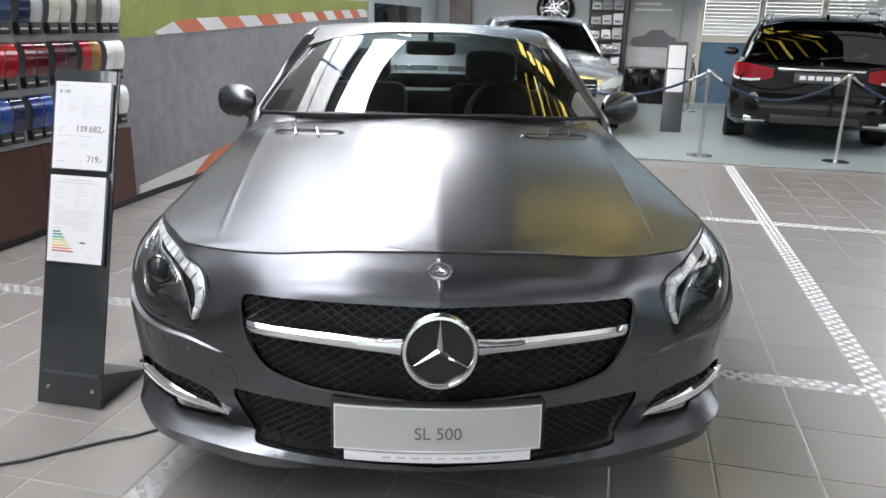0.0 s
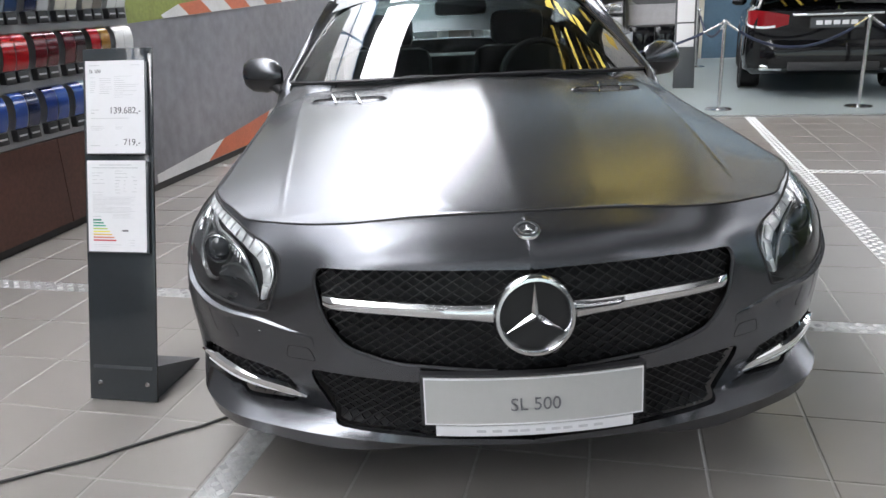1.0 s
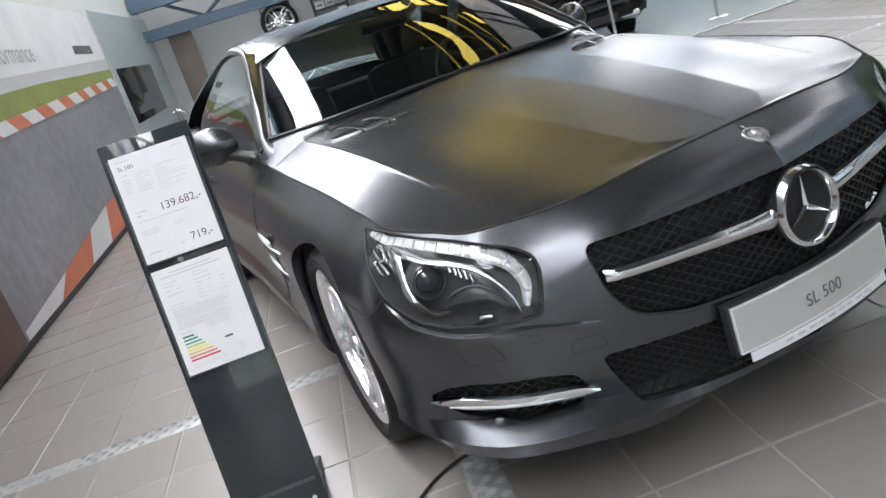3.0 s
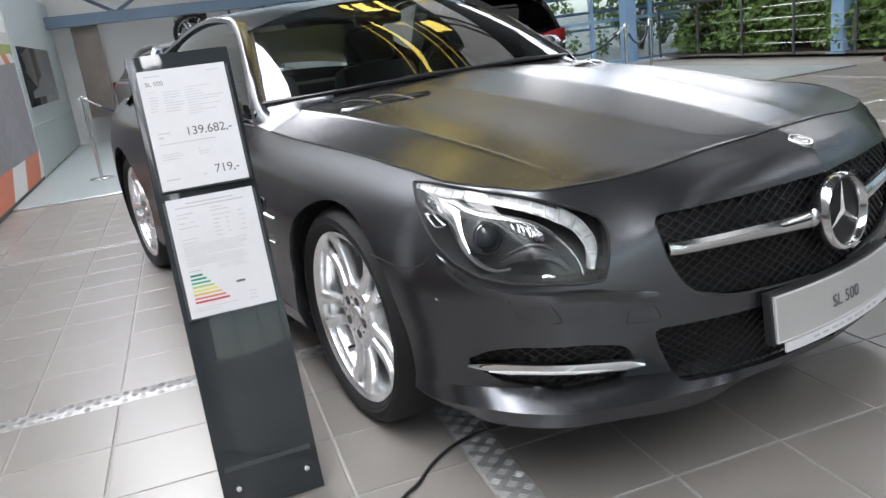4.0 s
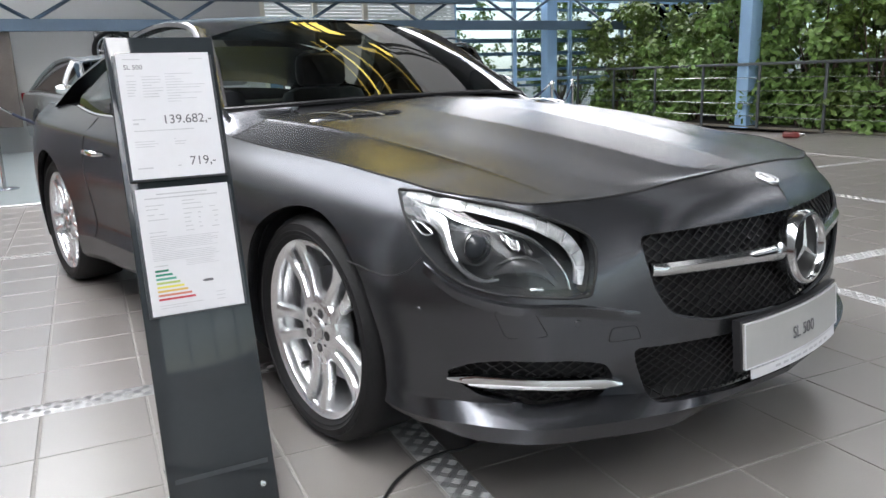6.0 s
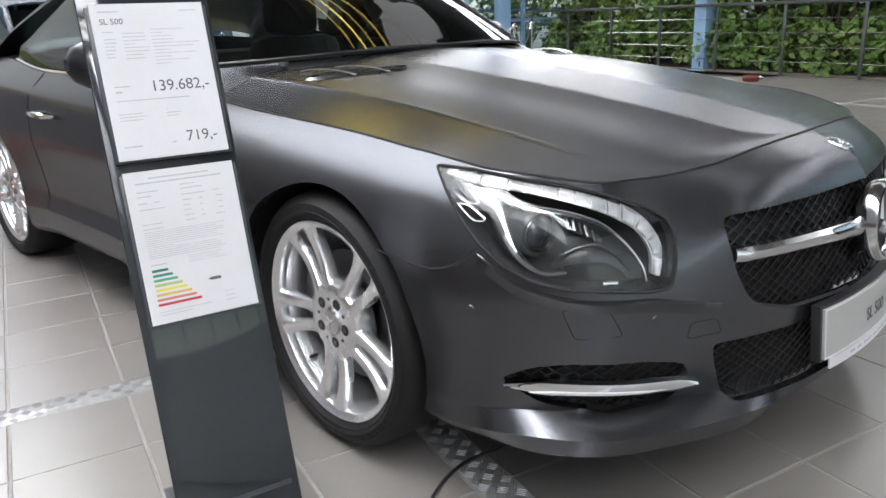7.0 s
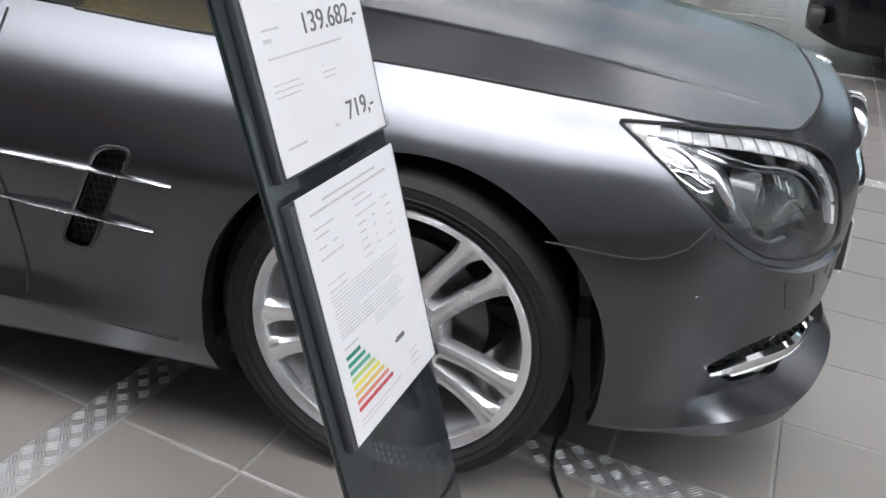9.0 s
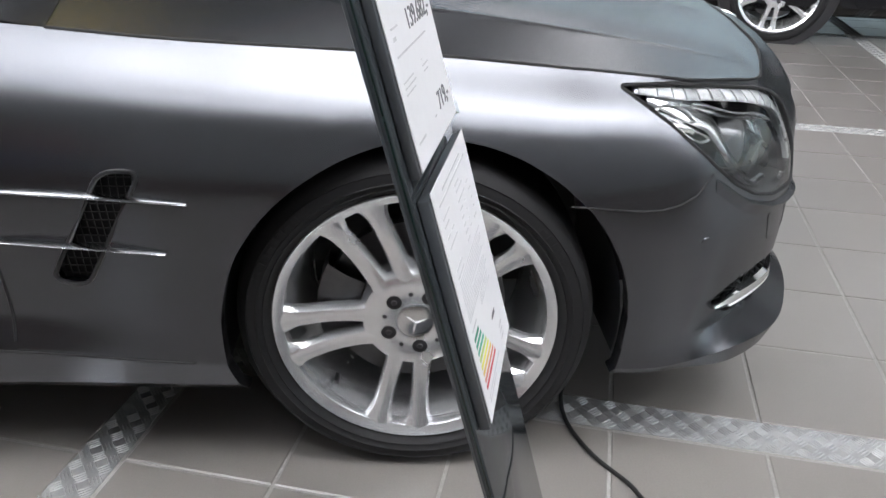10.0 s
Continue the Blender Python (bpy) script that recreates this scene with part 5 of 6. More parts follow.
# bonnet vents
for sgn in (1, -1):
    def on_bonnet(x, y, up):
        p = bonnet_at(x, y)
        return Vector((sgn * p.x, p.y, p.z + up))
    bm = bmesh.new()
    ring0, ring1 = [], []
    for a in np.linspace(0, 2 * math.pi, 40, endpoint=False):
        ca, sa = math.cos(a), math.sin(a)
        e = (abs(ca) ** 2.5 + abs(sa) ** 2.5) ** (-1 / 2.5)
        x, y = .485 + .136 * ca * e, .335 + .030 * sa * e + .055 * ca * e
        ring0.append(bm.verts.new(on_bonnet(x, y, 0.0015)))
        x, y = .485 + .149 * ca * e, .335 + .040 * sa * e + .058 * ca * e
        ring1.append(bm.verts.new(on_bonnet(x, y, -0.001)))
    mid = [bm.verts.new(v.co + Vector((0, 0, 0.005))) for v in ring0]
    for k in range(40):
        for a, b in ((ring1, mid), (mid, ring0)):
            bm.faces.new((a[k], a[(k + 1) % 40], b[(k + 1) % 40], b[k]))
    vent = part("bonnet_vent", bm, PAINT, car, "bonnet air outlet with two chrome fins")
    # flat black face on the bonnet in place of the outlet's shaded depth
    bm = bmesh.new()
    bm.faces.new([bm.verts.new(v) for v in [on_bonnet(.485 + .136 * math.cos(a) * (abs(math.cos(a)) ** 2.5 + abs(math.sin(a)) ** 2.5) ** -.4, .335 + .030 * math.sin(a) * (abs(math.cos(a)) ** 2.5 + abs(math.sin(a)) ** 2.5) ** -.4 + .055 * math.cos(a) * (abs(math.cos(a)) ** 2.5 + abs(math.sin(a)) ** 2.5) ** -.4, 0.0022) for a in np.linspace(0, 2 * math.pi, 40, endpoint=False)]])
    part("vent_floor", bm, SHADEBLACK, vent, smooth=False)
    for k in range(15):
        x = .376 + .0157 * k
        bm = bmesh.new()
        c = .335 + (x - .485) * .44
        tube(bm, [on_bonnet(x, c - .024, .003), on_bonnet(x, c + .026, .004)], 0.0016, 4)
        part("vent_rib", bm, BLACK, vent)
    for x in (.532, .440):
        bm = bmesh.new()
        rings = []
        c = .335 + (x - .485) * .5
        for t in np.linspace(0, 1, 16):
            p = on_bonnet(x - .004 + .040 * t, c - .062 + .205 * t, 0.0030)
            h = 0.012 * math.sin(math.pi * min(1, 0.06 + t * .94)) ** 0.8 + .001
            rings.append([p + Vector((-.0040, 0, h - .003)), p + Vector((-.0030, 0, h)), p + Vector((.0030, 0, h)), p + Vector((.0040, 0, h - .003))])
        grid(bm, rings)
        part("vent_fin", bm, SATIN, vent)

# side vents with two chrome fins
both("side_vent_back", lambda bm: sheet(bm, CELLS["sidevent"], 0.03), SHADEBLACK)


def net(bm, poly, depth, gap_s, gap_z, r):
    """Upright and level thin bars that fill an outline."""
    smin, smax, zmin, zmax = poly[:, 0].min(), poly[:, 0].max(), poly[:, 1].min(), poly[:, 1].max()
    for level in (0, 1):
        c, end, gap = (zmin, zmax, gap_z) if level else (smin, smax, gap_s)
        while c < end:
            q = np.linspace(smin, smax, 30) if level else np.linspace(zmin, zmax, 30)
            pts = [(s, c) for s in q] if level else [(c, z) for z in q]
            run = [skin(s, z, -depth) for (s, z), k in zip(pts, inside(poly, np.array(pts))) if k]
            if len(run) > 1:
                tube(bm, run, r, 4, False)
            c += gap


vm = both("side_vent_mesh", lambda bm: net(bm, SIDEVENT, 0.014, 0.012, 0.015, 0.0012), MESHMAT)
for o in vm:
    o["kind"] = "stuff"
both("side_vent_rim", lambda bm: tube(bm, [skin(s, z, 0.0005) for s, z in list(SIDEVENT) + [SIDEVENT[0]]], 0.004, 6), BLACK)
for (y0, y1, z0, z1) in ((.385, .712, .598, .622), (.432, .725, .506, .528)):
    def fin(bm, y0=y0, y1=y1, z0=z0, z1=z1):
        rings = []
        for t in np.linspace(0, 1, 18):
            y = y0 + (y1 - y0) * t
            z = z0 + (z1 - z0) * t + 0.004 * math.sin(math.pi * t)
            p = skin(s_of(.93, y), z)
            w = 0.017 * math.sin(math.pi * (0.06 + 0.88 * t)) ** 0.7
            h = 0.0045 * math.sin(math.pi * (0.1 + 0.8 * t)) ** 0.6
            rings.append([(p.x - .003, y, z + h), (p.x + w * .6, y, z + h * .8), (p.x + w, y, z), (p.x + w * .6, y, z - h), (p.x - .003, y, z - h)])
        grid(bm, rings)
    both("side_fin", fin, SATIN, label="chrome side fin")
# door handles
both("door_handle", lambda bm: tube(bm, [(.912, 1.66, .735), (.945, 1.69, .737), (.950, 1.76, .74), (.945, 1.83, .742), (.915, 1.86, .742)], [.006, .011, .013, .011, .006], 8), CHROME)


# wheel wells and dark inner body
def well(bm, cy):
    ring = [[(x, cy + .367 * math.cos(a), .335 + .367 * math.sin(a)) for a in np.linspace(-.20, math.pi + .20, 30)] for x in (.50, .885)]
    grid(bm, ring)
    bm.faces.new([bm.verts.new(p) for p in ring[0]])


both("wheel_well", lambda bm: well(bm, 0.0), BLACK)
both("wheel_well", lambda bm: well(bm, 2.585), BLACK)
bm = bmesh.new()
box(bm, (-.50, -.72, .20), (.50, -.45, .70), 0.02)
part("radiator", bm, SHADEBLACK, car)
bm = bmesh.new()
box(bm, (-.49, -.44, .20), (.49, .52, .62), 0.02)
part("engine_block", bm, SHADEBLACK, car)

# wheels
TYREPROF = [(.258, -.022), (.266, -.004), (.2755, .0075), (.277, .0095), (.279, .0080), (.287, .0122), (.2885, .0142), (.290, .0126), (.298, .0128), (.306, .0105), (.3075, .0120), (.309, .0090), (.319, .000), (.3275, -.013), (.3315, -.030), (.333, -.055), (.3332, -.125), (.333, -.19), (.329, -.222), (.308, -.245), (.262, -.24)]
wheel_mesh_parts = {}


def wheel(parent, m, front=True, kind="twin", name="wheel"):
    """A wheel with its axis along local x, outer face to +x."""
    w = new(name)
    w.parent = parent
    w.matrix_local = m
    w.empty_display_size = 0.1
    key = (kind,)
    if key in wheel_mesh_parts:
        for nm, me in wheel_mesh_parts[key]:
            o = new(nm, me)
            o.parent = w
            if nm == "sidewall_marking":
                o["kind"] = "stuff"
        return w
    made = []

    def add(nm, bm, mat, smooth=True):
        o = part(nm, bm, mat, w, smooth=smooth)
        made.append((nm, o.data))
        return o
    bm = bmesh.new()
    lathe(bm, TYREPROF, 72)
    add("tyre", bm, RUBBER)
    bm = bmesh.new()
    lathe(bm, [(.256, -.016), (.2635, -.010), (.2645, -.003), (.2615, .000), (.2565, -.004), (.2500, -.008), (.2445, -.011), (.2425, -.016), (.2420, -.034)], 72)
    add("rim", bm, ALLOY)
    bm = bmesh.new()
    lathe(bm, [(.2420, -.034), (.231, -.070), (.216, -.15), (.214, -.225)], 72)
    add("rim_barrel", bm, ALLOY)
    bm = bmesh.new()
    lathe(bm, [(.031, -.020), (.040, -.016), (.082, -.0165), (.098, -.022), (.106, -.040), (.106, -.075)], 48)
    add("hub", bm, ALLOY)
    bm = bmesh.new()
    lathe(bm, [(.0005, -.010), (.024, -.011), (.0335, -.013), (.035, -.020)], 40)
    add("centre_cap", bm, SATIN)
    bm = bmesh.new()
    star_mesh(bm, .027, .005, .003, Matrix.Translation((-.0112, 0, 0)) @ Matrix.Rotation(radians(90), 4, "Y") @ Matrix.Rotation(radians(20), 4, "Z"))
    add("cap_star", bm, ALLOY, False)
    for k in range(5):
        a = 2 * math.pi * (k + 0.5) / 5 + 0.46
        q = Matrix.Translation((0, .056 * math.cos(a), .056 * math.sin(a)))
        bm = bmesh.new()
        lathe(bm, [(.0130, -.0148), (.0142, -.0152), (.0134, -.03)], 20, q)
        lathe(bm, [(.0005, -.0153), (.0141, -.0153)], 20, q)
        add("bolt_hole", bm, BLACK)
        bm = bmesh.new()
        lathe(bm, [(.0005, -.0125), (.0052, -.0125), (.0062, -.0145), (.0062, -.03)], 6, q)
        add("wheel_bolt", bm, STEEL)
        a += math.pi / 5
        bm = bmesh.new()
        lathe(bm, [(.0003, -.0150), (.0042, -.0152), (.0048, -.017), (.0048, -.022)], 12, Matrix.Translation((0, .058 * math.cos(a), .058 * math.sin(a))))
        add("hub_pin", bm, BLACK)
    n = 5
    for k in range(n):
        for tw in (-1, 1):
            a = 2 * math.pi * k / n + 0.796
            bm = bmesh.new()
            rings = []
            for t in np.linspace(0, 1, 12):
                r = .066 + (.2525 - .066) * t
                off = tw * (.0215 + .019 * t ** 0.9 + .006 * t ** 5)
                hw = .0205 - .0030 * math.sin(math.pi * min(1, t * 1.1)) + .020 * (max(0, t - .76) / .24) ** 2 + .006 * max(0, .2 - t) / .2
                xf = -.016 - .012 * math.sin(math.pi * t) ** 1.2 + .009 * t
                dp = .034 - .006 * t
                ring = []
                for oo, xx in ((-hw, xf - .011), (-hw * .72, xf - .002), (-hw * .15, xf), (hw * .15, xf), (hw * .72, xf - .002), (hw, xf - .011), (hw * .85, xf - dp), (-hw * .85, xf - dp)):
                    o2 = off + oo
                    ring.append(bm.verts.new((xx, r * math.cos(a) - o2 * math.sin(a), r * math.sin(a) + o2 * math.cos(a))))
                rings.append(ring)
            for p, q in zip(rings, rings[1:]):
                for j in range(8):
                    bm.faces.new((p[j], p[(j + 1) % 8], q[(j + 1) % 8], q[j]))
            add("spoke", bm, ALLOY)
    bm = bmesh.new()
    lathe(bm, [(.085, -.085), (.172, -.085), (.172, -.112), (.085, -.112)], 48)
    add("brake_disc", bm, STEEL)
    bm = bmesh.new()
    ringsc = []
    for a in np.linspace(2.62, 3.62, 10):
        ringsc.append([(x, r * math.cos(a), r * math.sin(a)) for r, x in ((.110, -.060), (.150, -.056), (.188, -.064), (.190, -.125), (.110, -.125), (.110, -.060))])
    grid(bm, ringsc)
    add("brake_caliper", bm, STEEL)
    bm = bmesh.new()
    lathe(bm, [(.0002, .012), (.0052, .010), (.0056, .002), (.0048, -.016)], 10, Matrix.Translation((-.046, .222 * math.cos(3.93), .222 * math.sin(3.93))))
    add("valve", bm, STEEL)
    bm = bmesh.new()
    for start, count in ((0.75, 8), (3.6, 10), (5.2, 5)):
        for j in range(count):
            a = start + 0.062 * j
            q = Matrix.Rotation(a, 4, "X") @ Matrix.Translation((.0133, 0, .298))
            box(bm, (-.001, -.0062, -.006), (.0007, .0062, .006 - .004 * (j % 3 == 1)), 0, q)
    add("sidewall_marking", bm, RUBBER, False)["kind"] = "stuff"
    wheel_mesh_parts[key] = made
    return w


for sgn in (1, -1):
    for cy, x in ((0.016, .893), (2.585, .884)):
        steer = -2.5 if cy < 1 else 0
        wheel(car, pose(sgn * x, cy, .334, 0, 0, steer if sgn > 0 else 180 + steer))

# the body sits low at the nose
bpy.context.view_layer.update()
for ob in car.children_recursive:
    if ob.type == "MESH" and not (ob.parent.name.startswith("wheel") or ob.name.startswith("wheel")):
        m, back = ob.matrix_world.copy(), ob.matrix_world.inverted()
        for vtx in ob.data.vertices:
            p = m @ vtx.co
            k = min(p.y, 0.8)
            p.y, p.z = p.y + 0.0005 + 0.017 * k - 0.0138 * p.z, p.z - 0.0134 + 0.0069 * k + 0.020 * p.z
            vtx.co = back @ p

# ---- things in the hall ----
# sign stand beside the car
stand = thing("sign_stand", "leaning anthracite glass sign stand with two white price sheets", "sign stand", pose(-1.282, -.200, .0, 0, 0, -13.4) @ Matrix.Scale(1.017, 4))
LEAN_M = pose(0, 0, 0, 75.15, 0, 0)
X0, X1 = -.122, .124
bm = bmesh.new()
box(bm, (X0, .004, -.010), (X1, 1.162, 0.0), 0.0015, LEAN_M)
panel = part("panel", bm, STAND, stand, "glossy anthracite glass panel")
bm = bmesh.new()
box(bm, (X0 + .012, .012, -.018), (X1 - .012, 1.15, -.0105), 0.003, LEAN_M)
part("back_frame", bm, STANDFRAME, stand)
GREENEDGE = material("green_glass_edge", (0.006, 0.018, 0.016), rough=0.15, vary=0.2, bump=0)
bm = bmesh.new()
box(bm, (X0 - .0012, .006, -.0050), (X0 - .0002, 1.160, -.0030), 0, LEAN_M)
part("glass_edge", bm, GREENEDGE, panel, "green cut edge of the glass")
bm = bmesh.new()
prof = [(.012, 0.0), (.32, 0.0), (.32, .008), (.05, .11), (.03, .118)]
a = [bm.verts.new((X0 + .015, y, z)) for y, z in prof]
b = [bm.verts.new((X1 - .015, y, z)) for y, z in prof]
bm.faces.new(a), bm.faces.new(b)
for k in range(5):
    bm.faces.new((a[k], a[(k + 1) % 5], b[(k + 1) % 5], b[k]))
part("foot", bm, STANDFRAME, stand, "wedge-shaped dark metal foot", smooth=False)
for x in (-.083, .090):
    bm = bmesh.new()
    lathe(bm, [(.0003, .0045), (.0065, .004), (.0085, .0005)], 20, LEAN_M @ Matrix.Translation((x, .062, 0)) @ TO_Z)
    part("bolt", bm, POSTMETAL, stand, "round steel bolt head")
ACRYLIC = glass("acrylic", (0.93, 0.95, 0.95), 0.95)


def sheet_on_stand(name, y0, lift, label):
    bm = bmesh.new()
    box(bm, (-.103, y0, lift - .0012), (.107, y0 + .297, lift), 0, LEAN_M)
    p = part(name, bm, PAPER, stand, label, smooth=False)
    bm = bmesh.new()
    box(bm, (-.110, y0 - .004, .0012), (.114, y0 + .292, lift - .0022), 0.001, LEAN_M)
    part("sheet_holder", bm, STANDFRAME, stand)
    bm = bmesh.new()
    box(bm, (.108, y0 - .002, .002), (.113, y0 + .012, lift + .003), 0, LEAN_M)
    part("holder_clip", bm, ACRYLIC, stand)
    return p


def lines_on(p, lift, rows):
    for x, y, w, h, mat in rows:
        bm = bmesh.new()
        box(bm, (x, y, lift + .0001), (x + w, y + h, lift + .0005), 0, LEAN_M)
        part("print_bar", bm, mat, p, smooth=False)


rnd = random.Random(5)
Z1, Z2 = .0138, .0158
Y1, Y2 = .823, .503
p1 = sheet_on_stand("price_sheet", Y1, Z1, "white price sheet with large printed prices")
PX = -.103
rows = [(PX + .014, Y1 + .281, .038, .0022, PALEINK), (PX + .163, Y1 + .281, .032, .0018, PALEINK)]
for k in range(8):
    y = Y1 + .243 - .0068 * k
    if k != 1:
        rows.append((PX + .016, y, .014 + .008 * rnd.random(), .0014, PALEINK))
    rows.append((PX + .050, y - .003, .020 + .028 * rnd.random(), .0014, PALEINK))
for k in range(11):
    rows.append((PX + .103, Y1 + .246 - .0066 * k, .02 + .075 * rnd.random(), .0014, PALEINK))
rows += [(PX + .018, Y1 + .139, .028, .0022, PALEINK), (PX + .018, Y1 + .128, .012, .004, PALEINK), (PX + .018, Y1 + .112, .135, .002, PALEINK),
         (PX + .016, Y1 + .087, .044, .0015, PALEINK), (PX + .016, Y1 + .081, .050, .0015, PALEINK), (PX + .016, Y1 + .075, .042, .0015, PALEINK),
         (PX + .104, Y1 + .091, .004, .0015, PALEINK), (PX + .104, Y1 + .084, .026, .0015, PALEINK), (PX + .104, Y1 + .078, .022, .0015, PALEINK),
         (PX + .014, Y1 + .024, .034, .0026, PALEINK), (PX + .104, Y1 + .026, .008, .002, PALEINK)]
lines_on(p1, Z1, rows)


def on_paper(x, y, lift):
    return LEAN_M @ Matrix.Translation((x, y, lift))


words("model_name", "SL 500", .0155, INK, p1, on_paper(PX + .014, Y1 + .263, Z1 + .0004), align="LEFT")
words("price", "139.682,-", .030, INK, p1, on_paper(PX + .196, Y1 + .137, Z1 + .0004), align="RIGHT")
words("rate", "719,-", .030, INK, p1, on_paper(PX + .193, Y1 + .035, Z1 + .0004), align="RIGHT")
p2 = sheet_on_stand("label_sheet", Y2, Z2, "white information sheet with a coloured efficiency scale")
rows = [(PX + .045, Y2 + .281, .115, .0026, PALEINK), (PX + .018, Y2 + .272, .165, .0026, PALEINK)]
for k, (x, y, w) in enumerate(((.018, .256, .040), (.018, .247, .026), (.018, .234, .016), (.046, .234, .012), (.018, .222, .046), (.018, .193, .038), (.018, .184, .038),
                               (.100, .262, .028), (.100, .254, .042), (.100, .242, .046), (.100, .231, .018), (.100, .221, .014), (.100, .211, .014), (.100, .201, .018), (.100, .191, .018),
                               (.132, .231, .007), (.132, .219, .005), (.132, .207, .005), (.132, .197, .008), (.160, .243, .014), (.166, .231, .013), (.168, .219, .010), (.168, .207, .008), (.160, .195, .018))):
    rows.append((PX + x, Y2 + y, w, .0018, PALEINK))
for k in range(13):
    rows.append((PX + .018, Y2 + .178 - .0042 * k, .155 - .02 * rnd.random() if k != 7 else .05, .0012, PALEINK))
for k in range(4):
    rows.append((PX + .09, Y2 + .122 - .004 * k, .08 - .02 * rnd.random(), .0010, PALEINK))
rows.append((PX + .018, Y2 + .114, .03, .002, PALEINK))
cols8 = [(.02, .20, .12), (.03, .27, .17), (.09, .36, .26), (.42, .52, .16), (.72, .66, .12), (.66, .46, .14), (.60, .22, .16), (.52, .07, .09)]
for k, c in enumerate(cols8):
    bar = material("print_" + ("dark_green", "green", "teal", "lime", "yellow", "orange", "coral", "red")[k], c, rough=0.7, vary=0.03, bump=0)
    rows.append((PX + .018, Y2 + .101 - .0095 * k, .030 + .0075 * k, .0050, bar))
rows += [(PX + .125, Y2 + .066, .020, .006, INK), (PX + .121, Y2 + .0675, .004, .003, INK)]
for k in range(3):
    rows.append((PX + .148, Y2 + .038 - .009 * k, .018 + .006 * rnd.random(), .0013, PALEINK))
rows += [(PX + .018, Y2 + .022, .10, .0012, PALEINK), (PX + .018, Y2 + .016, .06, .0012, PALEINK)]
lines_on(p2, Z2, rows)

# cable on the floor from under the car
cab = catmull(np.arange(12.0), np.array([(-.20, -.10, .006), (-.42, -.33, .006), (-.62, -.345, .006), (-.70, -.322, .006), (-.79, -.318, .006), (-.89, -.350, .006), (-.975, -.403, .006), (-1.03, -.425, .006), (-1.17, -.498, .006), (-1.306, -.566, .006), (-1.75, -.72, .006), (-2.5, -.80, .006)]))
bm = bmesh.new()
tube(bm, [tuple(p) for p in cab(np.linspace(0, 11, 80))], 0.0048, 8)
tagged(finish("cable", bm, CABLE), "thin black power cable lying on the tiled floor", "cable")

# rope barrier posts


def barrier_post(u, v, h=0.91):
    t = thing("barrier_post", "brushed steel rope barrier post on a round base", "post", at_hall(u, v, 0.016), group="barrier posts")
    def turned(name, prof, mat=POSTMETAL):
        bm = bmesh.new()
        lathe(bm, prof, 32, Matrix.Rotation(radians(-90), 4, "Y"))
        part(name, bm, mat, t)
    turned("base", [(.0005, .022), (.03, .022), (.12, .014), (.135, .008), (.135, 0.0)])
    turned("pole", [(.019, .02), (.019, h - .03)])
    turned("head", [(.019, h - .045), (.025, h - .04), (.025, h - .012), (.019, h - .004), (.0005, h)])
    for a in (0, 180):
        bm = bmesh.new()
        tube(bm, [(.02, 0, h - .03), (.05, 0, h - .036)], .008, 8)
        bmesh.ops.rotate(bm, cent=(0, 0, 0), matrix=Matrix.Rotation(radians(a), 3, "Z"), verts=bm.verts)
        part("hook", bm, POSTMETAL, t)
    return t


def rope(a, b, sag=0.22, z=0.89):
    pts = []
    for k in np.linspace(0, 1, 24):
        pts.append(BLD @ Vector((a[0] + (b[0] - a[0]) * k, a[1] + (b[1] - a[1]) * k, z - sag * 4 * k * (1 - k))))
    t = thing("barrier_rope", "dark blue barrier rope hanging between steel posts", "rope", group="barrier ropes")
    bm = bmesh.new()
    tube(bm, pts[2:-2], 0.014, 8)
    part("cord", bm, ROPE, t)
    for q in (pts[:3], pts[-3:]):
        bm = bmesh.new()
        tube(bm, q, 0.012, 8)
        part("end_clip", bm, POSTMETAL, t)


for u, v in ((1.55, 5.89), (2.93, 6.00), (4.30, 6.15), (-2.09, 6.80), (1.80, 10.5), (5.75, 7.70)):
    barrier_post(u, v)
rope((1.575, 5.892), (2.905, 5.998), .26)
rope((2.955, 6.003), (4.275, 6.147), .26)
rope((4.32, 6.17), (5.73, 7.68), .26)
rope((1.525, 5.89), (-.4, 6.65), .30)
rope((-2.065, 6.80), (-.4, 6.65), .32)
rope((1.553, 5.92), (1.795, 10.47), .25)

# paint samples on the grey board
SAMPLES = {}


def sample_mat(c):
    key = tuple(c)
    if key not in SAMPLES:
        SAMPLES[key] = material("sample_paint", c, rough=0.12, vary=0.03, bump=0, coat=0.6)
    return SAMPLES[key]


def paint_sample(v, z, c, w=0.088):
    t = thing("paint_sample", "curved glossy car paint sample with a black label block", "paint sample", at_hall(WALL_U + .02, v, z), group="paint samples on the board")
    bm = bmesh.new()
    prof = [(.004, 0.0), (.030, -.004), (.052, -.020), (.064, -.050), (.066, -.095), (.058, -.145), (.040, -.190)]
    rows = [[(x, y, zz) for x, zz in prof] for y in np.linspace(0, w, 4)]
    back = [[(x - .005, y, zz - .004) for x, zz in prof] for y in np.linspace(0, w, 4)]
    grid(bm, rows), grid(bm, back)
    part("shell", bm, sample_mat(c), t)
    bm = bmesh.new()
    box(bm, (.0, .004, -.262), (.042, w - .004, -.198), 0.004)
    part("label_block", bm, BLACK, t)
    bm = bmesh.new()
    box(bm, (.0425, .014, -.236), (.0432, w - .014, -.226))
    part("label_bar", bm, PALEINK, t)
    return t


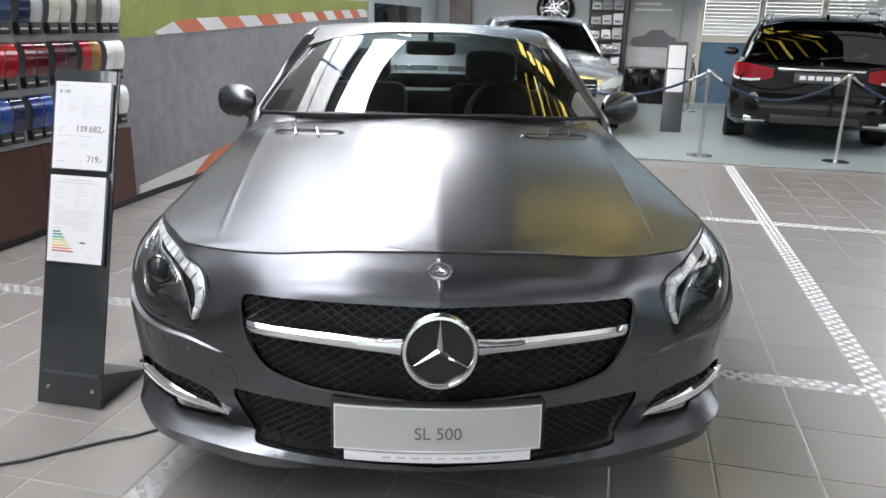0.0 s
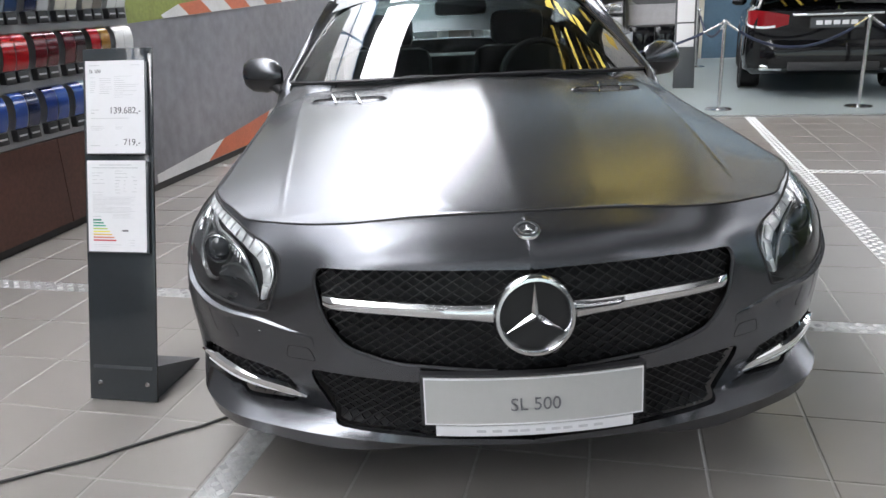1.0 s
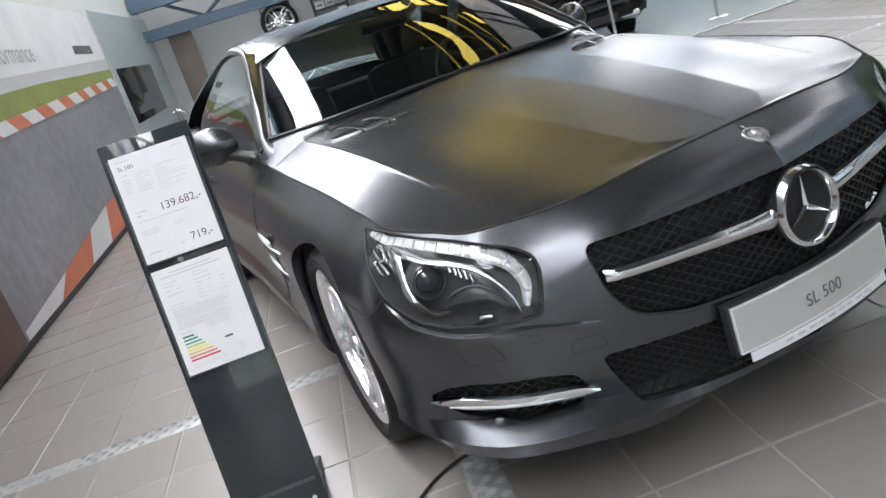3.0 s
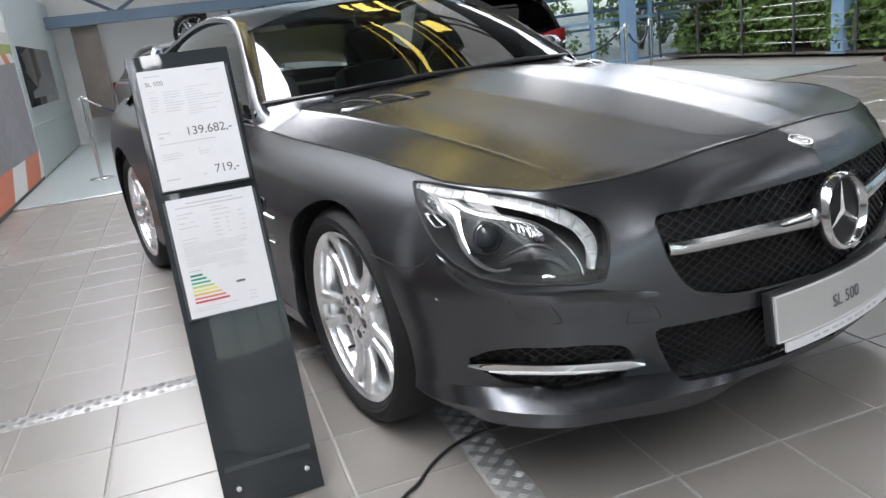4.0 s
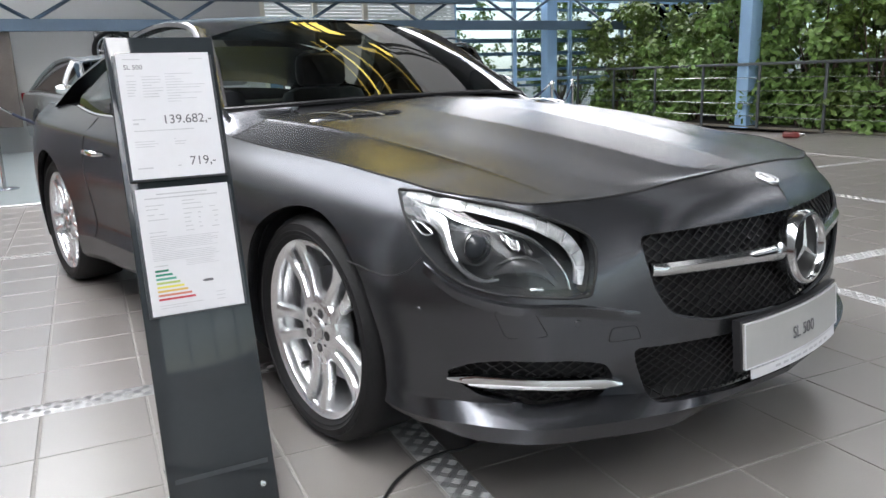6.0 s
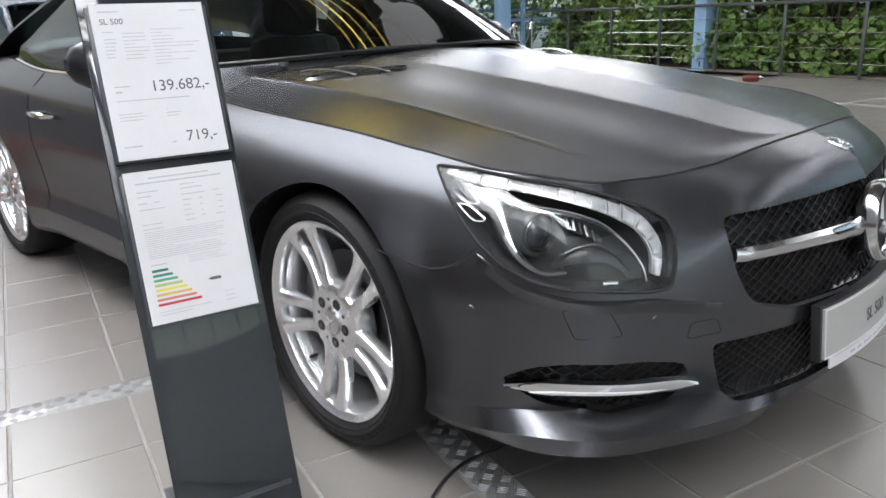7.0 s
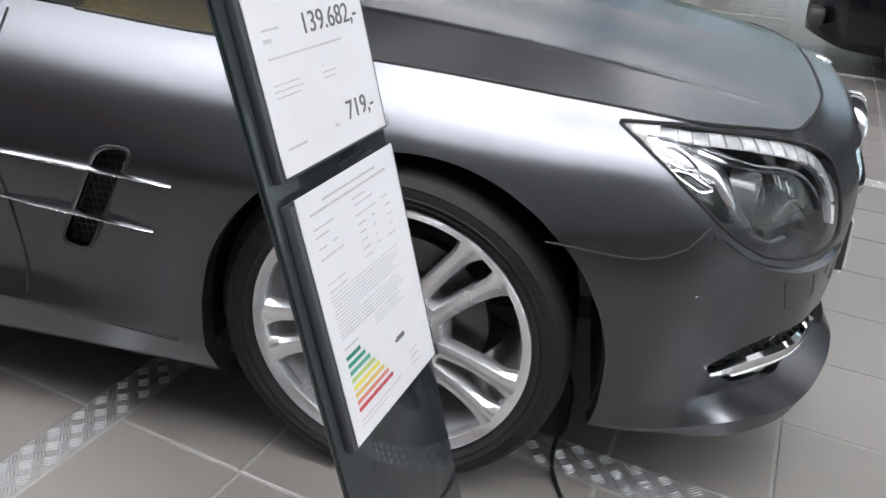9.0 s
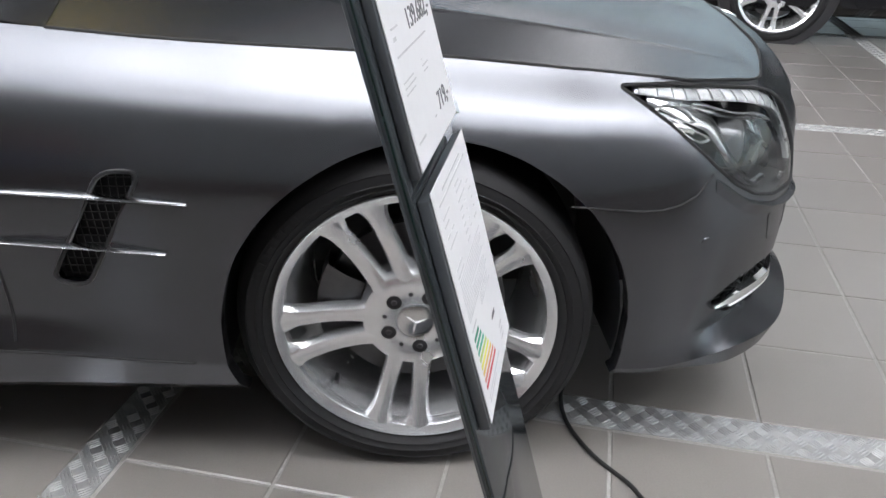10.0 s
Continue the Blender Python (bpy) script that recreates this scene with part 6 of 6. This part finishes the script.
WHITE_, CREAM_, RED_, MAROON_, NAVY_, BLUE_ = (.78, .79, .80), (.66, .64, .56), (.34, .008, .012), (.075, .006, .010), (.012, .02, .06), (.02, .06, .26)
ROWS3 = [(1.47, [(WHITE_, WHITE_), ((.45, .43, .38), (.16, .14, .12)), (CREAM_, CREAM_), (NAVY_, (.5, .52, .55)), ((.25, .30, .36), (.03, .06, .14)), ((.3, .3, .3), (.05, .05, .05)), ((.5, .5, .5), (.2, .2, .22))]),
         (1.165, [(WHITE_, WHITE_), (RED_, (.28, .14, .03)), (MAROON_, (.03, .012, .014)), ((.11, .007, .012), MAROON_), (RED_, RED_), (RED_, MAROON_), ((.4, .02, .02), RED_)]),
         (.86, [(WHITE_, WHITE_), ((.06, .06, .065), (.03, .03, .035)), (BLUE_, (.42, .55, .68)), ((.012, .03, .16), BLUE_), (BLUE_, NAVY_), (NAVY_, BLUE_), (BLUE_, BLUE_)])]
for z, pairs in ROWS3:
    for k, pair in enumerate(pairs):
        for j, c in enumerate(pair):
            v = 2.19 - .245 * k - .096 * (2 - j) + .002 * j
            paint_sample(v + .0, z, c)

# blue columns, rail and shrubs on the open side
def column(u, v):
    t = thing("column", "light blue square steel column", "column", at_hall(u, v, 0), group="blue columns")
    bm = bmesh.new()
    box(bm, (-.125, -.125, 0.02), (.125, .125, ROOF_Z), 0.012)
    part("shaft", bm, BLUESTEEL, t)
    bm = bmesh.new()
    box(bm, (-.18, -.18, 0.0), (.18, .18, .02), 0.003)
    part("foot_plate", bm, BLUESTEEL, t)


for u, v in ((9.1, -5.5), (9.1, .9), (9.1, 7.3), (8.05, 11.75)):
    column(u, v)
RAIL_U = 8.85
rail = thing("railing", "dark grey metal railing with thin wire rods", "railing", BLD.copy())
bm = bmesh.new()
tube(bm, [(RAIL_U, -8, 1.06), (RAIL_U, 11.8, 1.06)], 0.024, 8)
part("handrail", bm, RAILMETAL, rail)
for k in range(17):
    v = -8 + 1.24 * k - .05
    bm = bmesh.new()
    box(bm, (RAIL_U - .012, v - .025, 0), (RAIL_U + .012, v + .025, 1.035), 0.003)
    part("rail_post", bm, RAILMETAL, rail)
for j in range(4):
    bm = bmesh.new()
    pts = [(RAIL_U, v, .21 + .21 * j + .004 * math.sin(v * 3 + j)) for v in np.linspace(-8, 11.8, 60)]
    tube(bm, pts, 0.006, 5)
    part("rail_wire", bm, POSTMETAL, rail)
hall_box("planter_kerb", (RAIL_U + .12, -8, 0), (RAIL_U + .2, 11.8, .035), material("beige_stone", (.16, .145, .12), vary=.25), .005, label="low beige stone kerb before the planting", category="kerb")
SOIL = material("dark_soil", (.03, .022, .016), rough=.9, vary=.4, scale=4, fine=60, bump=.6, bump_size=.01)
hall_box("planting_bed", (RAIL_U + .2, -8, -.02), (EAST_U - .3, 11.8, .04), SOIL, label="dark soil of the indoor planting bed", category="ground")


def shrub(u, v, r, h, n, seed, tone, label="dense green leafy shrub behind the railing"):
    rg = random.Random(seed)
    t = thing("shrub", label, "shrub", at_hall(u, v, .04 if v < BACK_V else -.06), group="shrubs behind the railing" if v < BACK_V else "bushes in the yard")
    bm = bmesh.new()
    tips = []
    for k in range(9):
        a, lean = rg.uniform(0, 6.28), rg.uniform(.15, .75) * r
        top = Vector((lean * math.cos(a), lean * math.sin(a), h * rg.uniform(.55, .92)))
        midp = top * .5 + Vector((rg.uniform(-.08, .08), rg.uniform(-.08, .08), 0))
        tube(bm, [(rg.uniform(-.06, .06), rg.uniform(-.06, .06), -.02), midp, top], [.025, .016, .005], 5)
        tips.append((midp, top))
    part("branch_work", bm, BARK, t)
    vv, ff = [], []
    clumps = []
    for k in range(int(26 * r / .7)):
        a, q = rg.uniform(0, 6.28), math.sqrt(rg.random())
        zz = h * (1 - .92 * rg.random() ** 1.15)
        wide = r * (.55 + .5 * math.sin(math.pi * min(1, .18 + .75 * zz / h)))
        clumps.append((Vector((q * wide * math.cos(a), q * wide * math.sin(a), zz)), rg.uniform(.16, .34)))
    for k in range(n):
        c, cr = clumps[rg.randrange(len(clumps))]
        d = Vector((rg.gauss(0, 1), rg.gauss(0, 1), rg.gauss(0, .8)))
        d.normalize()
        p = c + d * cr * rg.uniform(.55, 1.05)
        if p.z < .02:
            continue
        L, W = rg.uniform(.085, .14), rg.uniform(.040, .064)
        ax = Vector((rg.gauss(0, 1), rg.gauss(0, 1), rg.gauss(-.35, .5))).normalized()
        nrm = (d + Vector((rg.gauss(0, .5), rg.gauss(0, .5), .7))).normalized()
        sd = ax.cross(nrm).normalized()
        nrm = sd.cross(ax)
        b0 = len(vv)
        vv += [tuple(p), tuple(p + ax * L * .5 + sd * W + nrm * .008), tuple(p + ax * L - nrm * .012), tuple(p + ax * L * .5 - sd * W + nrm * .008), tuple(p + ax * L * .5 - nrm * .004)]
        ff += [(b0, b0 + 1, b0 + 4), (b0 + 1, b0 + 2, b0 + 4), (b0 + 2, b0 + 3, b0 + 4), (b0 + 3, b0, b0 + 4)]
    me = bpy.data.meshes.new("leaves")
    me.from_pydata(vv, [], ff)
    me.materials.append(tone)
    ob = new("leaves", me)
    ob.parent = t
    ob["kind"] = "stuff"


LEAF2 = material("yellow_green_leaf", (.085, .14, .025), rough=.42, vary=.35, scale=1.5, fine=9, bump=.1)
SHRUBS = ((10.2, 11.0, 1.25, 2.25), (10.6, 10.0, .9, 1.75), (10.3, 9.5, .7, 1.5), (10.3, 8.6, 1.0, 2.9), (10.2, 7.6, 1.1, 3.1), (10.4, 6.5, 1.1, 3.1), (10.2, 5.4, 1.1, 3.0),
          (10.3, 4.2, 1.1, 2.9), (10.2, 3.0, 1.0, 2.7), (10.3, 1.8, 1.0, 2.5), (10.3, .4, 1.0, 2.3), (10.3, -1.4, 1.0, 2.1), (11.8, 8.0, 1.1, 3.3), (11.8, 6.5, 1.1, 3.3), (11.8, 4.8, 1.1, 3.2), (11.8, 3.0, 1.1, 3.0))
for k, (u, v, r, h) in enumerate(SHRUBS):
    shrub(u - .35, v, r, h, 3600, 40 + k, LEAF if k % 3 else LEAF2)
for k in range(14):
    shrub(9.5 + .12 * math.sin(k * 2.1), 11.2 - .78 * k, .46, .70, 800, 90 + k, LEAF)
# trees in the yard, seen through the back glazing
for k, (u, v, r, h) in enumerate(((6.6, 17.0, 1.5, 2.6), (9.0, 18.5, 1.7, 3.2), (11.6, 16.5, 1.5, 2.4), (13.4, 18.0, 1.7, 3.4))):
    shrub(u, v, r, h, 2600, 140 + k, LEAF2, "sunlit green bush in the yard outside")

# small red and black device by the railing
bm = bmesh.new()
box(bm, (-.13, -.05, 0), (.10, .05, .09), .03)
dev = thing("hand_tool", "small dark red device lying by the railing", "tool", at_hall(7.9, 5.35, 0.001, -50))
part("body", bm, material("dark_red_plastic", (.12, .02, .018), rough=.4), dev)
bm = bmesh.new()
tube(bm, [(.09, 0, .05), (.16, 0, .05)], [.035, .02], 10)
part("nozzle", bm, POSTMETAL, dev)

# ---- other cars in the hall ----
def far_car(label, paint, m, estate, dark_glass, front="plain"):
    """A parked car: nose towards local -y, front axle at y = 0."""
    t = thing("car", label, "car", m, group="cars on show")
    L0, L1, WB = -.86, 4.02, 2.87
    W = pchip([L0, L0 + .06, L0 + .25, L0 + .6, .6, 2.0, 3.2, L1 - .35, L1 - .08, L1], [.55, .68, .82, .90, .925, .925, .925, .92, .89, .82])
    ZB = pchip([L0, L0 + .3, .6, 3.2, L1 - .3, L1], [.28, .20, .18, .18, .24, .34])
    ZS = pchip([L0, L0 + .15, 0, .7, 2.0, 3.2, L1 - .1, L1], [.60, .70, .80, .90, .95, .98, .98, .93])
    ZD = pchip([L0, L0 + .12, 0, .62, .9, 3.0, L1 - .1, L1], [.62, .76, .90, .99, 1.0, 1.0, .99, .94]) if estate else pchip([L0, L0 + .12, 0, .62, .9, 2.9, L1 - .1, L1], [.62, .76, .90, .99, 1.0, 1.02, 1.0, .95])
    rows = []
    for y in np.concatenate([np.linspace(L0, L0 + .3, 10), np.linspace(L0 + .36, L1 - .4, 34), np.linspace(L1 - .35, L1, 12)]):
        w, zb, zs, zd = (float(f(y)[0]) for f in (W, ZB, ZS, ZD))
        rows.append([(0, y, zb), (w * .88, y, zb), (w * .98, y, zb + .07), (w, y, zb + .22), (w * .995, y, zs - .22), (w * 1.0, y, zs - .14), (w * .975, y, zs - .05), (w * .90, y, zs), (w * .80, y, zs + .012), (w * .4, y, zd - .01), (0, y, zd)])
    bm = bmesh.new()
    vs = grid(bm, rows)
    bm.faces.new([v for v in vs[0]])
    bm.faces.new([v for v in vs[-1]])
    mirror_x(bm)
    part("body", bm, paint, t)
    # cabin
    if estate:
        ZR = pchip([.62, 1.45, 2.0, 3.0, 3.72, 3.80, 4.0], [.97, 1.42, 1.485, 1.47, 1.40, 1.37, .97])
    else:
        ZR = pchip([.62, 1.42, 1.9, 2.5, 3.1, 3.75], [.97, 1.38, 1.43, 1.41, 1.28, .99])
    y1 = 3.99 if estate else 3.74
    rows, roof = [], []
    for y in np.linspace(.63, y1, 40):
        w, zs, zr = float(W(min(y, L1 - .3))[0]) * .86, float(ZS(y)[0]), float(ZR(y)[0])
        k = max(0, (zr - zs)) / .5
        wr = w - .20 * min(1, k)
        rows.append([(w - (w - wr) * q + .03 * math.sin(math.pi * q) * min(1, k), y, zs + (zr - .03 - zs) * q) for q in np.linspace(0, 1, 7)])
        roof.append([((wr + .01) * f, y, zr + .012 - .045 * f ** 3) for f in np.linspace(0, 1, 10)])
    for sgn in (1, -1):
        bm = bmesh.new()
        grid(bm, [[(sgn * p[0], p[1], p[2]) for p in r] for r in rows])
        part("side_window", bm, dark_glass, t)
    cutf = 1.40
    ii = [k for k, y in enumerate(np.linspace(.63, y1, 40))]
    ys = list(np.linspace(.63, y1, 40))
    back0 = 3.70 if estate else 2.75
    for nm, lo, hi, mat in (("windscreen", 0.6, cutf, dark_glass), ("roof", cutf - .09, back0 + .09, paint), ("rear_window", back0, 9, dark_glass)):
        sel = [r for r, y in zip(roof, ys) if lo <= y <= hi]
        if len(sel) > 1:
            bm = bmesh.new()
            grid(bm, sel)
            mirror_x(bm)
            part(nm, bm, mat, t)
    for sgn in (-1, 1):
        for nm, pts, r in (("roof_pillar", [(r_[-1][0] + .012, y, r_[-1][2]) for r_, y in zip(roof, ys)], .028), ("door_pillar", [(rows[k][j][0] + .004, ys[k], rows[k][j][2]) for k, j in zip([14] * 7, range(7))], .03)):
            bm = bmesh.new()
            tube(bm, [(sgn * x, y, z) for x, y, z in pts], r, 6)
            part(nm, bm, paint, t)
        bm = bmesh.new()
        tube(bm, [(sgn * (float(W(y)[0]) * .905), y, float(ZS(y)[0]) + .004) for y in np.linspace(.8, 3.6, 20)], .010, 6)
        part("window_trim", bm, CHROME, t)
        for y in (0.0, WB):
            x = float(W(y)[0])
            bm = bmesh.new()
            lathe(bm, [(.395, -.02), (.385, .004), (.30, .005), (.30, -.2)], 40, pose(sgn * x, y, .35, 0, 0, 0 if sgn > 0 else 180))
            part("wheel_arch", bm, BLACK, t)
            wheel(t, pose(sgn * (x + .002), y, .331, 0, 0, 0 if sgn > 0 else 180))
        bm = bmesh.new()
        rings = [[(sgn * x, .98 - w * math.cos(a), 1.0 + h * math.sin(a)) for a in np.linspace(0, 2 * math.pi, 15)] for x, w, h in ((.86, .03, .02), (.90, .08, .055), (1.0, .08, .06), (1.06, .04, .035))]
        grid(bm, rings)
        part("door_mirror", bm, paint, t)
        for yy in (1.75, 2.75):
            bm = bmesh.new()
            tube(bm, [(sgn * (float(W(yy)[0]) - .004), yy + d, .80) for d in (-.09, -.05, .05, .09)], [.006, .012, .012, .006], 8)
            part("door_handle", bm, CHROME, t)
    # front end
    def front_pt(x, z, out):
        w = np.linspace(L0, .4, 200)
        ww = W(w)
        y = float(w[np.argmin(np.abs(ww - max(x, .55)))]) if x > .55 else L0
        return (x, y - out, z)
    for sgn in (-1, 1):
        bm = bmesh.new()
        rows = [[(sgn * x, front_pt(x + .004, 0, .006)[1], z) for z in np.linspace(z0, z1, 5)] for x, z0, z1 in ((.50, .60, .64), (.60, .585, .68), (.70, .59, .72), (.78, .61, .735), (.84, .64, .74))]
        grid(bm, rows)
        part("headlamp", bm, LEDWHITE, t, "clear headlamp")
        bm = bmesh.new()
        box(bm, (min(sgn * .55, sgn * .80), L0 - .002, .33), (max(sgn * .55, sgn * .80), L0 + .1, .45), .03)
        part("air_intake", bm, BLACK, t)
    bm = bmesh.new()
    box(bm, (-.46, L0 - .012, .47), (.46, L0 + .02, .69), .03)
    gr = part("grille", bm, MESHMAT, t)
    for z in (.53, .575, .62):
        bm = bmesh.new()
        box(bm, (-.44, L0 - .022, z - .010), (.44, L0 - .0125, z + .010), .004)
        part("grille_bar", bm, CHROME, gr)
    bm = bmesh.new()
    lathe(bm, [(.07, 0), (.08, .012), (.09, 0)], 40, pose(0, L0 - .02, .575, 0, 0, -90))
    part("emblem_ring", bm, CHROME, gr)
    bm = bmesh.new()
    box(bm, (-.40, L0 - .006, .30), (.40, L0 + .03, .42), .03)
    part("lower_grille", bm, BLACK, t)
    # rear end
    for sgn in (-1, 1):
        bm = bmesh.new()
        rows = []
        for x, z0, z1 in ((.47, .80, .90), (.60, .765, .925), (.70, .755, .945), (.78, .76, .955), (.845, .77, .96), (.885, .79, .955), (.895, .83, .95)):
            yy = L1 + .004 if x < .70 else float(np.interp(x, W(np.linspace(L1, L1 - .45, 60)), np.linspace(L1, L1 - .45, 60))) + .004
            rows.append([(sgn * (x + .006), yy, z) for z in np.linspace(z0, z1, 4)])
        grid(bm, rows)
        tl = part("tail_light", bm, REDLIGHT, t, "red tail light")
        bm = bmesh.new()
        rows = [[(sgn * (r[0][0] * sgn + .004), r[0][1] + .003, z) for z in (r[0][2] + .004, r[0][2] + .028)] for r in rows[1:]]
        grid(bm, rows)
        part("reversing_lens", bm, LEDWHITE, tl)
        bm = bmesh.new()
        box(bm, (min(sgn * .50, sgn * .74), L1 - .06, .305), (max(sgn * .50, sgn * .74), L1 + .035, .375), .02)
        part("exhaust_tip", bm, CHROME, t)
    bm = bmesh.new()
    rows = []
    for x in np.linspace(-.86, .86, 25):
        yy = L1 + .05 - .42 * max(0, abs(x) - .62) ** 1.4 * 2.2
        rows.append([(x, yy - .12, .31), (x, yy - .01, .33), (x, yy, .40), (x, yy, .55), (x, yy - .03, .63), (x, yy - .12, .65)])
    grid(bm, rows)
    part("rear_bumper", bm, paint, t)
    bm = bmesh.new()
    box(bm, (-.45, L1 + .046, .31), (.45, L1 + .056, .40), .01)
    part("diffuser", bm, BLACK, t)
    bm = bmesh.new()
    box(bm, (-.44, L1 - .002, .885), (.44, L1 + .022, .915), .008)
    part("chrome_strip", bm, CHROME, t)
    bm = bmesh.new()
    box(bm, (-.265, L1 + .002, .755), (.265, L1 + .016, .870), .006)
    pl = part("plate", bm, BLACK, t, "black show plate with pale lettering bars")
    bm = bmesh.new()
    box(bm, (-.255, L1 + .0165, .765), (.255, L1 + .018, .860), 0)
    part("plate_rim", bm, STANDFRAME, pl)
    for k in range(5):
        bm = bmesh.new()
        box(bm, (-.20 + .085 * k, L1 + .0185, .79), (-.135 + .085 * k, L1 + .0195, .835), 0, Matrix.Translation((0, 0, 0)))
        part("plate_bar", bm, PAPER, pl)
    bm = bmesh.new()
    star_mesh(bm, .045, .008, .008, pose(0, L1 + .004, .955, 90, 0, 180))
    part("tail_star", bm, CHROME, t, smooth=False)
    if estate:
        for sgn in (-1, 1):
            bm = bmesh.new()
            tube(bm, [(sgn * .56, y, float(ZR(y)[0]) + .045 * min(1, 8 * (y - 1.5), 8 * (3.62 - y)) + .008) for y in np.linspace(1.51, 3.61, 20)], .014, 6)
            part("roof_rail", bm, CHROME, t)
        bm = bmesh.new()
        prism(bm, [(0, 0), (.10, 0), (.075, .055), (.05, .06)], .03, pose(-.015, 3.45, 1.44, 0, 0, 90))
        part("antenna_fin", bm, paint, t)
        bm = bmesh.new()
        tube(bm, [(.03, 3.985, 1.02), (-.15, 3.975, 1.035), (-.40, 3.97, 1.04)], .008, 6)
        part("rear_wiper", bm, BLACK, t)
        bm = bmesh.new()
        box(bm, (-.55, 3.66, 1.405), (.55, 3.86, 1.425), .01)
        part("roof_spoiler", bm, paint, t)
    return t


DARKGLASS = glass("dark_car_glass", (.30, .34, .34), .35)
far_car("glossy black estate car with red tail lights and chrome rear strip", BLACKPAINT, at_hall(3.36, 10.62, .016, 172), True, DARKGLASS)
far_car("silver car parked behind the roadster on the pale floor", SILVERPAINT, at_hall(-.25, 7.73, .016, 13), False, DARKGLASS)
far_car("black car with silver alloy wheels parked beside the roadster", BLACKPAINT, at_hall(4.48, -1.68, 0, 180), True, DARKGLASS)

# ---- things along the back wall ----
# rack of dark shelves with pale boxes
rack = thing("shelf_rack", "dark shelf rack filled with pale brochure boxes", "shelf", at_hall(.05, BACK_V - .34, 0.016))
for x in (0, .60):
    bm = bmesh.new()
    box(bm, (x, 0, 0), (x + .03, .30, 1.95), .003)
    part("side_panel", bm, BLACK, rack)
for k in range(8):
    bm = bmesh.new()
    box(bm, (.031, 0, .06 + .25 * k), (.599, .30, .085 + .25 * k), .002)
    part("shelf", bm, BLACK, rack)
for k in range(7):
    for j in range(3):
        bx = thing("brochure_box", "pale grey brochure box on a dark shelf", "box", at_hall(.05 + .05 + .19 * j, BACK_V - .32, 0.016 + .087 + .25 * k), group="brochure boxes on the rack")
        bm = bmesh.new()
        box(bm, (0, 0, 0), (.16, .24, .13 + .03 * ((k * 3 + j) % 3)), .004)
        part("carton", bm, (PAPER, PALEINK, GREYWALL)[(k + 2 * j) % 3], bx)
        bm = bmesh.new()
        box(bm, (.03, -.002, .04), (.13, -.0005, .07))
        part("label_bar", bm, INK, bx)
# poster of a dark car
poster = thing("poster", "tall grey poster with a dark car printed on it", "poster", at_hall(.74, BACK_V - .05, .42))
bm = bmesh.new()
box(bm, (0, 0, 0), (.92, .03, 1.75), .003)
part("board", bm, material("poster_grey", (.36, .37, .36), vary=.15, scale=2, bump=0), poster)
bm = bmesh.new()
bm.faces.new([bm.verts.new((x, -.004, z)) for x, z in ((.06, .62), (.10, .72), (.30, .76), (.42, .86), (.62, .86), (.74, .76), (.86, .72), (.87, .60), (.78, .56), (.15, .56))])
part("printed_car", bm, INK, poster, smooth=False)
bm = bmesh.new()
bm.faces.new([bm.verts.new((x, -.003, z)) for x, z in ((0.005, .56), (.915, .56), (.915, .01), (.005, .01))])
part("printed_floor", bm, PALEINK, poster, smooth=False)
for k in range(2):
    bm = bmesh.new()
    box(bm, (.10, -.004, 1.18 + .10 * k), (.75 - .2 * k, -.001, 1.22 + .10 * k))
    part("print_bar", bm, WHITEWALL, poster)
# wheel on a black wall board
board = thing("wheel_board", "black wall board with a silver alloy wheel", "display board", at_hall(-.85, BACK_V - .05, 1.3))
bm = bmesh.new()
box(bm, (0, 0, 0), (.55, .04, .62), .004)
part("board", bm, BLACKPAINT, board)
wheel(board, pose(.275, -.16, .31, 0, 0, -90))
# second sign stand on the pale floor
st2 = thing("sign_stand", "grey sign stand with two white sheets near the silver car", "sign stand", at_hall(1.36, 7.75, .016, 0))
bm = bmesh.new()
box(bm, (-.13, 0, 0), (.13, .02, 1.17), .003, pose(0, 0, 0, -13, 0, 0))
part("panel", bm, STANDFRAME, st2)
for z in (.52, .83):
    bm = bmesh.new()
    box(bm, (-.105, -.006, z), (.105, -.002, z + .29), 0, pose(0, 0, 0, -13, 0, 0))
    part("price_sheet", bm, PAPER, st2, smooth=False)
bm = bmesh.new()
box(bm, (-.12, .0, 0), (.12, .32, .015), .003)
part("foot", bm, STANDFRAME, st2)
# low dark cabinet under the poster
low = thing("cabinet", "low black cabinet by the back wall", "cabinet", at_hall(.74, BACK_V - .5, .016))
bm = bmesh.new()
box(bm, (0, 0, 0), (.9, .42, .62), .01)
part("body", bm, BLACK, low)
for k in range(2):
    bm = bmesh.new()
    box(bm, (.02 + .44 * k, -.014, .04), (.44 + .44 * k, -.001, .60), .004)
    part("door", bm, BLACKPAINT, low)

# ---- single floor tiles, nearest to the camera ----
for u, v, z in near_tiles:
    ob = new("tile", tile_mesh)
    ob.parent = floor
    ob.matrix_local = Matrix.Translation((u, v, z))
